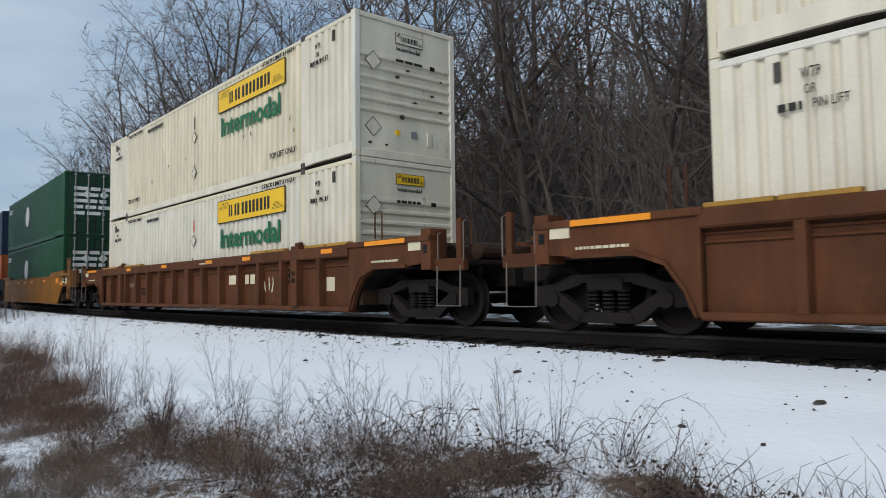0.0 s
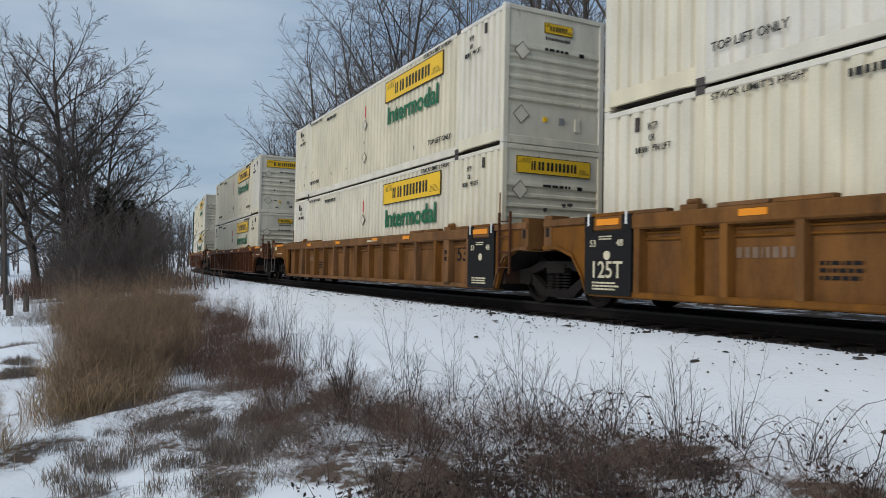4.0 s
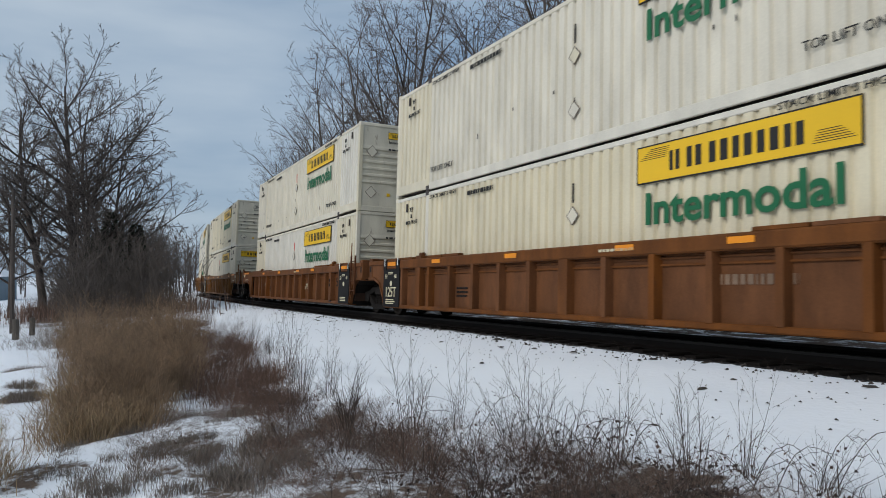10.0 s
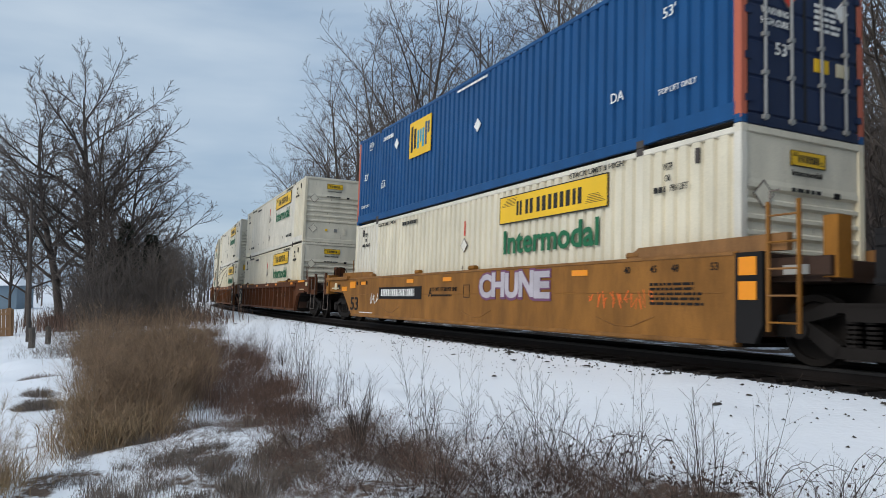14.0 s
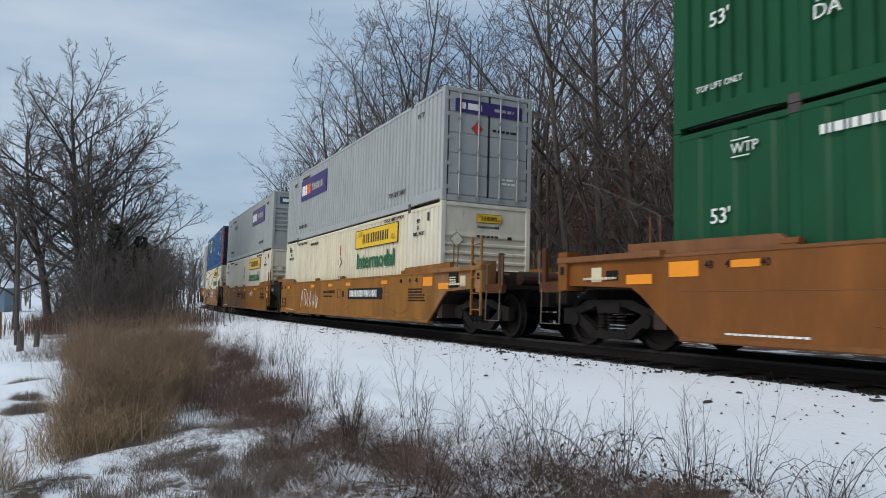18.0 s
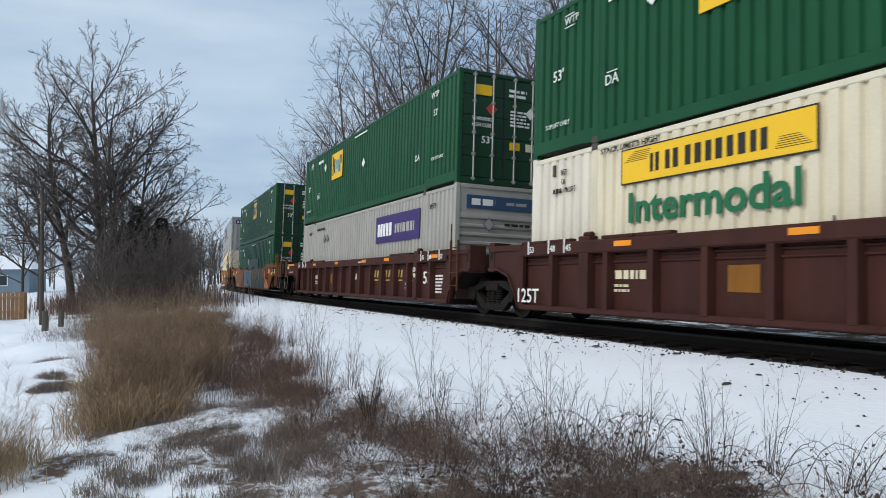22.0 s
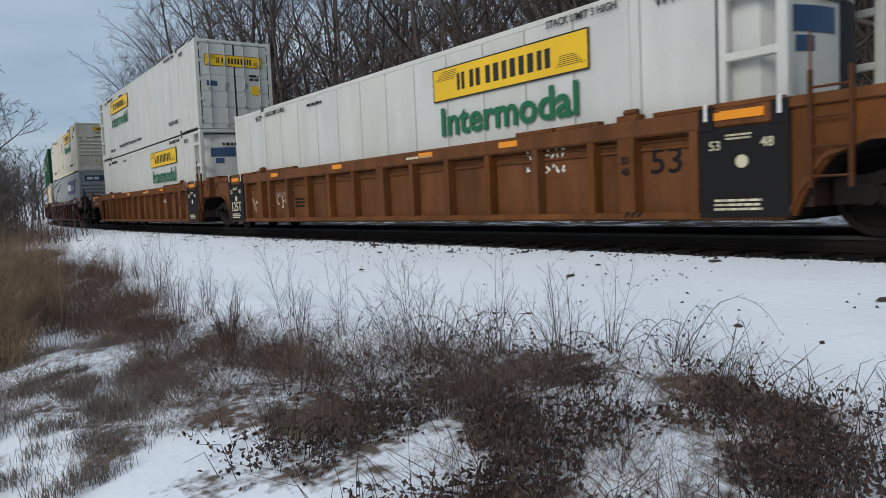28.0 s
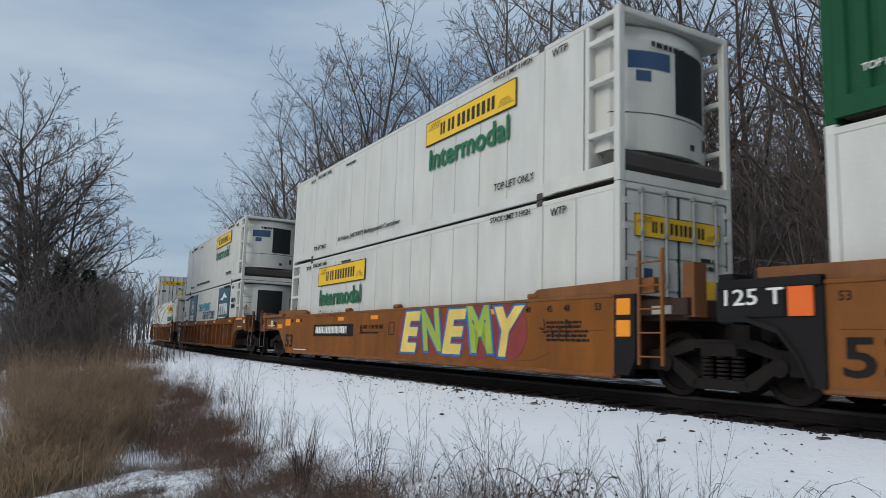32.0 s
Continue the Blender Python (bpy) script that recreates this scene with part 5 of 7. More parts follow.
def graffiti_piece(car, x, z, width, height, inks, seed, y=-1.462, letters=5, cloud=True):
    """A sprayed piece: patches of ground colour, then fat interlocking strokes with a dark outline. inks: ground, outline, fill, lower fill."""
    rnd = random.Random(seed)
    root = new("graffiti")
    root.parent = car
    for k in range(letters if cloud else 0):
        cx, cz = x + width * (k + rnd.uniform(0.3, 0.8)) / letters, z + height * rnd.uniform(0.35, 0.75)
        rx, rz = width / letters * rnd.uniform(0.5, 0.8), height * rnd.uniform(0.28, 0.5)
        sprayed([(cx + rx * math.cos(i * 0.5236) * rnd.uniform(0.85, 1.1), min(max(cz + rz * math.sin(i * 0.5236), 0.27), 1.44)) for i in range(12)], y + 0.0012 * (k % 3)).ob("paint_patch", inks[0], root)
    w = width / letters
    fat = min(w * 0.40, height * 0.25)
    parts = [Shape(), Shape(), Shape()]
    for k in range(letters):
        g = GLYPHS[(k * 2 + seed) % len(GLYPHS)]
        pts = [(x + w * (k + 0.08 + 0.9 * a) + rnd.gauss(0, 0.09) * w, z + height * min(max(0.06 + 0.86 * b + rnd.gauss(0, 0.10), 0.02), 0.98)) for a, b in g]
        for n, (p, q) in enumerate(zip(pts, pts[1:])):
            dx, dz = q[0] - p[0], q[1] - p[1]
            ln = math.hypot(dx, dz) or 1
            ux, uz = dx / ln, dz / ln
            flare = rnd.uniform(1.0, 1.45)
            for shape, grow_by, d in ((parts[0], 0.032, 0.004), (parts[1] if (p[1] + q[1]) / 2 > z + height * 0.42 else parts[2], 0.0, 0.009)):
                t0, t1, e = fat / 2 + grow_by, fat / 2 * flare + grow_by, fat * 0.32 + grow_by
                quad = [(p[0] - ux * e - uz * t0, p[1] - uz * e + ux * t0), (p[0] - ux * e + uz * t0, p[1] - uz * e - ux * t0), (q[0] + ux * e + uz * t1, q[1] + uz * e - ux * t1), (q[0] + ux * e - uz * t1, q[1] + uz * e + ux * t1)]
                shape.prism([(a, min(max(b, 0.26), 1.45)) for a, b in quad], "y", y - d - 0.0004 * n - 0.0003 * (k % 2), y)
    for shape, ink, name in ((parts[0], inks[1], "paint_outline"), (parts[1], inks[2], "paint_fill"), (parts[2], inks[-1], "paint_fill")):
        if shape.f:
            tagged(shape.ob(name, ink, root), kind="stuff")


def graffiti_word(car, words, x, z, width, height, outline, fills, glow=None, y=-1.456, lean=0.0):
    """Block letters one by one: a coloured glow on the steel, a fat outline and the fill."""
    root = new("graffiti")
    root.parent = car
    w = width / len(words)
    if glow:
        for k in range(len(words)):
            cx, cz = x + (k + 0.5) * w, z + height * 0.5
            sprayed([(cx + w * 0.62 * math.cos(i * 0.5236 + k), min(max(cz + height * 0.60 * math.sin(i * 0.5236 + k), 0.27), 1.44)) for i in range(12)], y + 0.0012 * (k % 3)).ob("paint_glow", glow, root)
    for k, c in enumerate(words):
        up = height * (0.05 if k % 2 else 0.0)
        lettering(root, c, x + k * w - 0.03 * w, z - 0.05 + up, height + 0.09, outline, y=y - 0.004 - 0.0005 * (k % 2), width=w * 1.14, bold=0.075, lean=lean * (-1) ** k, name="paint_outline")
        lettering(root, c, x + k * w + 0.06 * w, z + up, height, fills[k % len(fills)], y=y - 0.009 - 0.0005 * (k % 2), width=w * 0.98, bold=0.045, lean=lean * (-1) ** k, name="paint_fill")


def graffiti_tag(car, x, z, width, height, ink, seed, y=-1.455, rows=1, thick=0.018):
    """A quick tag: looping thin strokes."""
    rnd = random.Random(seed)
    sh = Shape()
    for r in range(rows):
        zz = z + height * (rows - 1 - r) / rows
        hh = height / rows * 0.8
        n = max(3, int(width / (hh * 0.55)))
        for k in range(n):
            x0 = x + k * width / n
            pts = [(x0 + rnd.uniform(0, 0.9) * width / n, y, zz + rnd.uniform(0, 1) * hh) for _ in range(5)]
            sh.tube(pts, thick, 4)
    flat = Shape()
    flat.add([(a, y + (b - y) * 0.15, c) for a, b, c in sh.v], sh.f)
    tagged(flat.ob("graffiti_tag", ink, car), kind="stuff")


def well_car(kind, mat, front, rear, brake=False, label=""):
    """front is the -x end. Ends: "c" coupled, "j" joined without the shared truck, "J" joined and carrying it."""
    car = new("well_car")
    if kind == "smooth":
        smooth_body(car, mat, front, rear)
    else:
        ribbed_body(car, mat)
    for sign, e in ((-1, front), (1, rear)):
        if e == "c":
            coupled_end(car, sign, mat, brake and sign > 0, kind == "smooth")
        else:
            joined_end(car, sign, "black" if kind == "smooth" and sign < 0 else mat, e == "J", kind == "smooth" and sign > 0)
            if kind == "ribbed" and mat != "car_maroon":
                a = 7.68 if sign > 0 else -7.68
                black_panel(car, a - 0.54, a + 0.54, "125T" if sign < 0 else "")
            if e == "J":
                if kind == "smooth":
                    ladder(car, 8.66, 0.42, 2.05, y=-1.47, width=0.44, rungs=5, mat=mat)
                    handrail(car, [(8.62, -1.40, 1.5), (8.62, -1.40, 2.2), (8.72, -1.34, 2.22)], "grab", 0.014)
                    Shape().box(8.75, 9.1, -1.32, -1.30, 1.14, 1.26).ob("notice_plate", "pale_grey", car)
                else:
                    ladder(car, 8.45, 0.55, 1.75, y=-1.56, width=0.4, rungs=4, mat="end_rust")
                    handrail(car, [(8.45, -1.56, 1.7), (8.45, -1.56, 2.15)], mat)
    return tagged(car, label, "well car", "well cars of the train")


def rib_marks(car, ink="black", number=-5.6, figure=6.33):
    lettering(car, "53", figure, 0.80, 0.33, ink, y=-1.372, width=0.46)
    lettering(car, "20", 5.97, 0.95, 0.10, ink, y=-1.526)
    lettering(car, "40", 5.97, 0.80, 0.10, ink, y=-1.526)
    bars(car, number, 0.82, 1.35, 0.16, 1, "faded_ink", y=-1.374, seed=5, gap=0.15, step_w=0.25)
    bars(car, -4.2, 0.55, 0.6, 0.26, 3, "black", y=-1.372, seed=9, step_w=0.5)


# ---- the train, from front to rear ----
CARRIED = []
LOWER_Z, UPPER_Z = 0.345, 3.253


def stand(ob, at, z):
    """Remember that a thing rides the train, centred "at" metres along it at 0 s, z above the rail."""
    CARRIED.append((ob, at, z))


W_LABEL = "white corrugated container with "
proto = {}


def white(key, **kw):
    if key not in proto:
        proto[key] = white_box(**kw)
        return proto[key]
    return copy_thing(proto[key], Matrix.Identity(4))


def load(at, lower, upper):
    if lower:
        stand(lower, at, LOWER_Z)
    if upper:
        stand(upper, at, UPPER_Z)


def build_train():
    # the head of what is seen: a dark stack and two green boxes
    Y = well_car("ribbed", "car_orange", "c", "J", label="orange-painted well car with ribbed sides, far ahead in the train")
    stand(Y, 62.2, 0)
    load(62.2, colour_box("orange_box", mark="oval", label="orange corrugated container low in a well car", seed=2),
         colour_box("navy", mark="oval", label="dark navy corrugated container stacked on an orange one", seed=2))
    Z = well_car("smooth", "car_tan", "j", "c", label="tan smooth-sided well car under two green containers")
    stand(Z, 42.8, 0)
    g = colour_box("green", mark="oval", label="dark green container with white oval marks, doors to the rear", seed=6)
    load(42.8, g, copy_thing(g, Matrix.Identity(4)))
    # two single cars
    A = well_car("ribbed", "car_brown", "c", "c", label="rust-brown single well car with ribbed sides and faded lettering")
    rib_marks(A, figure=5.2)
    bars(A, 2.5, 0.80, 1.45, 0.25, 1, "cream_ink", y=-1.374, seed=2, gap=0.1)
    Shape().box(7.15, 7.45, -1.378, -1.36, 0.62, 0.90).ob("test_stencil", "cream_ink", A)
    graffiti_tag(A, 4.4, 0.6, 0.5, 0.5, "cream_ink", 3, y=-1.376)
    stand(A, 19.33, 0)
    load(19.33, white("n1", seed=1), white("n2", seed=2, end_logo="plain", label=W_LABEL + "rust streaks on its ribbed closed end"))
    B = well_car("ribbed", "car_brown", "c", "c", label="brown single well car with white tags on its ribbed side")
    rib_marks(B, figure=5.2)
    graffiti_tag(B, 2.28, 0.62, 0.85, 0.55, "white_ink", 8, y=-1.376, rows=2)
    graffiti_tag(B, 6.2, 1.05, 0.7, 0.2, "white_ink", 9, y=-1.376)
    graffiti_tag(B, 7.2, 1.05, 0.5, 0.25, "cream_ink", 10, y=-1.376)
    bars(B, 3.35, 0.80, 0.95, 0.25, 1, "car_tan", y=-1.374, seed=2, gap=0.1)
    stand(B, -4.07, 0)
    load(-4.07, white("n1"), white("n3", seed=3, end_logo="wide"))
    # first three-unit set, bright ochre
    D1 = well_car("ribbed", "car_ochre", "c", "J", label="ochre well car with ribbed sides, first of three units")
    rib_marks(D1)
    stand(D1, -27.4, 0)
    load(-27.4, white("n3"), white("n1"))
    D2 = well_car("ribbed", "car_ochre", "j", "J", label="ochre well car with ribbed sides and teal graffiti")
    rib_marks(D2)
    bars(D2, 1.2, 0.82, 1.5, 0.24, 1, "black", y=-1.374, seed=2, gap=0.1)
    graffiti_piece(D2, 2.78, 0.36, 2.5, 0.92, [paint_ink("paint_teal", (0.006, 0.075, 0.085)), paint_ink("paint_dark", (0.02, 0.018, 0.015)), "paint_teal"], 5, y=-1.375, letters=3)
    graffiti_tag(D2, -2.1, 0.45, 0.75, 0.65, "black", 12, y=-1.376)
    stand(D2, -46.67, 0)
    load(-46.67, white("n4", seed=4, logo="plain", end_logo="wide", label=W_LABEL + "a black-outlined white panel"), white("n2"))
    D3 = well_car("ribbed", "car_ochre", "j", "c", label="ochre ribbed well car with black tags, last of three")
    rib_marks(D3, number=3.3)
    graffiti_tag(D3, -2.12, 0.62, 0.75, 0.58, "black", 21, y=-1.376, thick=0.03)
    graffiti_tag(D3, -1.04, 0.5, 0.75, 0.7, "black", 22, y=-1.376, thick=0.03)
    stand(D3, -66.34, 0)
    load(-66.34, white("n5", seed=5, words=False, end_logo="wide", label="white corrugated container, half its yellow panel gone, no green word"), white("n6", seed=6, end_logo="plain"))
    # second set, orange-brown
    for n, (at, f, r, up) in enumerate(((-89.75, "c", "J", "n1"), (-109.12, "j", "J", "n2"), (-128.65, "j", "c", "n1"))):
        E = well_car("ribbed", "car_orange" if n < 2 else "car_brown", f, r, brake=n == 2, label=("orange-brown well car with ribbed sides, first of three units", "orange-brown ribbed well car in the middle of three units", "dull brown well car with a brake wheel stand at its rear")[n])
        rib_marks(E, number=3.3 if n else -5.6)
        if n == 0:
            graffiti_tag(E, 2.0, 0.65, 0.7, 0.35, "cream_ink", 31, y=-1.376)
        stand(E, at, 0)
        load(at, white("n5b", seed=8, end_logo="wide") if n == 1 else white("n1"), white(up))
    # third set, smooth ochre sides
    for n, (at, f, r) in enumerate(((-152.45, "c", "J"), (-171.86, "j", "J"), (-191.36, "j", "c"))):
        H = well_car("smooth", "car_tan", f, r, brake=n == 0, label=("smooth ochre well car with a black band and pale graffiti", "smooth ochre well car with white chalky tags", "smooth ochre well car with a black band, last of three")[n])
        smooth_marks(H, band=n != 1, at=-5.24 if n == 0 else 1.44, letter="A" if n == 0 else "B", narrow=n < 2)
        if n == 0:
            graffiti_word(H, "CHUNE", 1.05, 0.82, 2.75, 0.52, paint_ink("paint_mauve", (0.16, 0.06, 0.12)), [paint_ink("paint_chalk", (0.44, 0.40, 0.43))])
            graffiti_tag(H, -6.05, 0.62, 0.8, 0.6, "white_ink", 42)
            graffiti_tag(H, 5.0, 0.65, 1.6, 0.4, "orange_ink", 43, thick=0.014)
        if n == 1:
            graffiti_tag(H, 3.2, 0.9, 0.95, 0.42, "white_ink", 44, thick=0.022)
            bars(H, 0.3, 0.72, 1.7, 0.4, 1, "car_brown", y=-1.456, seed=3, gap=0.1)
        if n == 2:
            graffiti_tag(H, -4.6, 0.42, 2.6, 0.95, "white_ink", 46, thick=0.022)
        stand(H, at, 0)
        if n == 0:
            up = colour_box("blue", mark="panel", post="salmon", label="blue corrugated container with a yellow square and orange corner posts", seed=4)
        elif n == 1:
            up = colour_box("grey", doors=False, mark="purple", label="grey corrugated container with a purple panel, closed end rearward", seed=5)
        else:
            up = colour_box("grey", doors=True, mark="purple_left", label="grey corrugated container with a purple panel, doors to the rear", seed=7)
        load(at, white("n1"), up)
    # a single smooth car with a long graffiti piece and two green boxes
    K = well_car("smooth", "car_bright", "c", "c", label="rust-orange single well car with long green and peach graffiti")
    smooth_marks(K, band=False, figure=False)
    peach, ink_green = paint_ink("paint_peach", (0.55, 0.18, 0.10)), paint_ink("paint_black_green", (0.012, 0.020, 0.016))
    graffiti_piece(K, 1.2, 0.30, 4.9, 1.12, [peach, ink_green, paint_ink("paint_moss", (0.085, 0.105, 0.035)), paint_ink("paint_sea", (0.030, 0.085, 0.080))], 51, letters=8)
    for cx, cz, rx, rz in ((6.6, 0.46, 0.5, 0.18), (7.2, 0.40, 0.45, 0.12), (6.75, 0.66, 0.24, 0.16), (7.0, 0.56, 0.25, 0.12)):
        sprayed([(cx + rx * math.cos(i * 0.5236), cz + rz * math.sin(i * 0.5236)) for i in range(12)], -1.458 - 0.001 * rx).ob("paint_patch", peach, K)
    graffiti_piece(K, -3.0, 0.36, 3.6, 0.95, [paint_ink("paint_denim", (0.045, 0.10, 0.14)), paint_ink("paint_pale", (0.36, 0.42, 0.44)), paint_ink("paint_sky", (0.09, 0.19, 0.26)), "paint_sky"], 52, letters=7)
    stand(K, -215.26, 0)
    green = colour_box("green", mark="panel", label="green corrugated container with a yellow square, doors to the rear", seed=8)
    load(-215.26, colour_box("green", mark="diamond", style="wide", label="green wide-ribbed container with white placards, doors to the rear", seed=9),
         colour_box("green", mark="panel", label="green corrugated container with a yellow square and white figures", seed=16, logo_x=-0.7))
    # fourth set, maroon
    for n, (at, f, r) in enumerate(((-238.88, "c", "J"), (-258.57, "j", "J"), (-278.41, "j", "c"))):
        L = well_car("ribbed", "car_maroon", f, r, label=("maroon well car with white stencils, first of three units", "maroon well car with white stencils and gold blocks", "maroon well car with chalk tags on its ribbed side")[n])
        maroon_marks(L, n)
        stand(L, at, 0)
        if n == 0:
            load(at, colour_box("pale_grey", doors=False, mark="purple", label="pale grey corrugated container, purple panel, closed end to the rear", seed=10), green)
        elif n == 1:
            load(at, white("d1", nose=-1, seed=11), copy_thing(green, Matrix.Identity(4)))
        else:
            load(at, colour_box("grey", doors=False, mark="purple", label="light grey corrugated container with a purple panel under a white one", seed=12), white("n1"))
    # fifth set, orange ribbed, with cooled boxes
    nose = smooth_reefer(1, "yellow", "smooth white refrigerated container, cooling unit to the rear", 13)
    door = smooth_reefer(-1, "yellow", "smooth white refrigerated container with its doors to the rear", 14)
    for n, (at, f, r) in enumerate(((-302.94, "c", "J"), (-322.31, "j", "J"), (-342.06, "j", "c"))):
        O = well_car("ribbed", "car_orange", f, r, label=("orange-brown well car with white tags under two cooled containers", "orange-brown well car that carries one low container", "orange-brown well car with blocks of white tags on its side")[n])
        rib_marks(O)
        if n < 2:
            graffiti_tag(O, 4.05 if n else 3.4, 0.9, 0.8, 0.42 if n else 0.2, "white_ink", 61 + n, y=-1.376, rows=2 - (n == 0))
            if n:
                graffiti_tag(O, -6.95, 0.45, 0.72, 0.5, "cream_ink", 63 + n, y=-1.376)
                graffiti_tag(O, -5.3, 0.55, 0.7, 0.5, "cream_ink", 68, y=-1.376)
        else:
            graffiti_tag(O, -1.02, 0.48, 0.68, 0.7, "white_ink", 65, y=-1.376, rows=4)
            graffiti_tag(O, 0.12, 0.48, 0.68, 0.7, "white_ink", 66, y=-1.376, rows=4)
            graffiti_tag(O, 1.25, 0.85, 0.7, 0.3, "white_ink", 67, y=-1.376, rows=2)
        stand(O, at, 0)
        if n == 0:
            load(at, nose, door)
        elif n == 1:
            load(at, copy_thing(nose, Matrix.Identity(4)), None)
        else:
            load(at, smooth_reefer(1, "teal", "smooth white refrigerated container with teal panels and blue slogan", 15), copy_thing(nose, Matrix.Identity(4)))
    # last two, smooth orange sides
    R = well_car("smooth", "car_bright", "c", "J", label="smooth orange-brown well car with yellow, green and blue graffiti")
    smooth_marks(R, band=True, at=-5.1, narrow=True)
    graffiti_word(R, "ENEMY", 0.95, 0.44, 4.9, 0.92, paint_ink("paint_cobalt", (0.015, 0.12, 0.36)), [paint_ink("paint_straw", (0.72, 0.52, 0.12)), paint_ink("paint_lime", (0.30, 0.40, 0.05))], glow=paint_ink("paint_crimson", (0.22, 0.03, 0.025)), lean=0.22)
    graffiti_tag(R, 6.3, 0.75, 0.9, 0.45, "black", 72)
    graffiti_tag(R, -5.0, 1.32, 2.1, 0.3, "black", 73, thick=0.012)
    stand(R, -365.83, 0)
    load(-365.83, copy_thing(door, Matrix.Identity(4)), copy_thing(nose, Matrix.Identity(4)))
    S = well_car("smooth", "car_bright", "j", "c", label="smooth orange-brown well car with a black corner and large figures")
    smooth_marks(S, band=True, at=-3.0)
    p = Shape().box(-9.42, -8.5, -1.526, -1.49, 1.06, 1.5).ob("stencil_panel", "black", S)
    Shape().box(-8.45, -8.15, -1.530, -1.49, 1.06, 1.42).ob("reflector", "orange_ink", S)
    lettering(p, "125 T", -9.3, 1.2, 0.2, "white_ink", y=-1.530, width=0.8)
    stand(S, -385.25, 0)
    load(-385.25, smooth_reefer(1, "plain", "plain white riveted container under a green one", 17), copy_thing(green, Matrix.Identity(4)))


def smooth_marks(car, band=True, at=-5.3, letter="A", figure=True, narrow=False):
    y = -1.455
    figure and lettering(car, "53", -7.88, 0.40, 0.43, "black", y=y - 0.005, width=0.76, bold=0.015)
    for x, w in ((-7.9, "53"), (-7.35, "48"), (-7.0, "45"), (-6.45, "40"), (6.5, "45"), (6.95, "48"), (7.7, "53"), (5.9, "40")):
        lettering(car, w, x, 1.22, 0.11, "black", y=y)
    if band:
        p = Shape().box(at, at + 3.15, y - 0.004, y + 0.01, 0.78, 1.12).ob("number_band", "black", car)
        bars(p, at + 0.2, 0.86, 2.75, 0.20, 1, "white_ink", y=y - 0.007, seed=5, gap=0.0, step_w=0.22)
        lettering(car, letter, at + 3.6 if letter == "A" else at - 0.6, 0.85, 0.22, "black", y=y)
    lettering(car, "LD LMT 117 500 PER UNIT", -1.45, 0.98, 0.10, "black", y=y, width=1.45)
    bars(car, -1.45, 0.84, 1.4, 0.08, 1, "black", y=y, seed=3)
    bars(car, 6.5, 0.72, 1.1, 0.36, 5, "black", y=y, seed=4)
    fr = Shape()
    for a, b, c, d in ((0.3, 0.6, 0.83, 0.845), (0.3, 0.6, 1.11, 1.125), (0.3, 0.315, 0.845, 1.11), (0.585, 0.6, 0.845, 1.11)):
        fr.box(a, b, y - 0.003, y + 0.01, c, d)
    fr.ob("stencil_frame", "black", car)
    bars(car, -7.0, 0.32, 1.3, 0.05, 1, "white_ink", y=y, seed=6)
    for z in (0.82, 1.14) if narrow else ():
        Shape().box(8.18, 8.46, y - 0.006, y + 0.05, z, z + 0.24).ob("reflector", "orange_decal", car)


def maroon_marks(car, n):
    lettering(car, "53", 6.32, 0.70, 0.33, "white_ink", y=-1.376, width=0.56)
    lettering(car, "20", 5.95, 1.02, 0.12, "white_ink", y=-1.526)
    lettering(car, "40", 5.95, 0.86, 0.12, "white_ink", y=-1.526)
    for x, w in ((6.55, "45"), (7.05, "48"), (7.75, "53"), (-6.55, "45"), (-7.05, "48"), (-7.75, "53")):
        lettering(car, w, x, 1.33, 0.12, "white_ink", y=-1.541)
        Shape().box(x - 0.06, x - 0.03, -1.548, -1.53, 1.30, 1.56).ob("load_mark", "white_ink", car)
    # four gold blocks with underlines stand for the owner's mark
    for k in range(4):
        x = 2.24 + 1.05 * k
        o = Shape().prism([(x, 0.88), (x + 0.06, 1.10), (x + 0.18, 1.10), (x + 0.12, 0.88)], "y", -1.378, -1.360).prism([(x + 0.26, 0.88), (x + 0.32, 1.10), (x + 0.44, 1.10), (x + 0.38, 0.88)], "y", -1.378, -1.360).ob("mark_block", "gold_ink", car)
        Shape().box(x - 0.12, x + 0.40, -1.378, -1.360, 0.77, 0.81).ob("underline", "gold_ink", o)
    lettering(car, "ACB"[n], 0.2, 0.80, 0.22, "white_ink", y=-1.376)
    bars(car, 5.0, 0.5, 0.6, 0.25, 2, "white_ink", y=-1.376, seed=4)
    bars(car, 7.15, 0.45, 0.5, 0.5, 6, "white_ink", y=-1.376, seed=5)
    bars(car, -5.35, 0.82, 0.9, 0.16, 1, "cream_ink", y=-1.376, seed=6, gap=0.1, step_w=0.5)
    bars(car, -5.5, 0.6, 0.6, 0.16, 2, "cream_ink", y=-1.376, seed=7)
    if n:
        lettering(car, "125T", -8.2, 0.36, 0.28, "white_ink", y=-1.508, width=0.75)
    Shape().box(-2.98, -2.45, -1.378, -1.36, 0.65, 1.02).ob("test_stencil", "car_tan", car)
    if n == 2:
        graffiti_tag(car, -2.1, 0.5, 0.65, 0.6, "cream_ink", 81, y=-1.378)
        graffiti_tag(car, -1.0, 0.42, 0.65, 0.72, "cream_ink", 82, y=-1.378)


build_train()


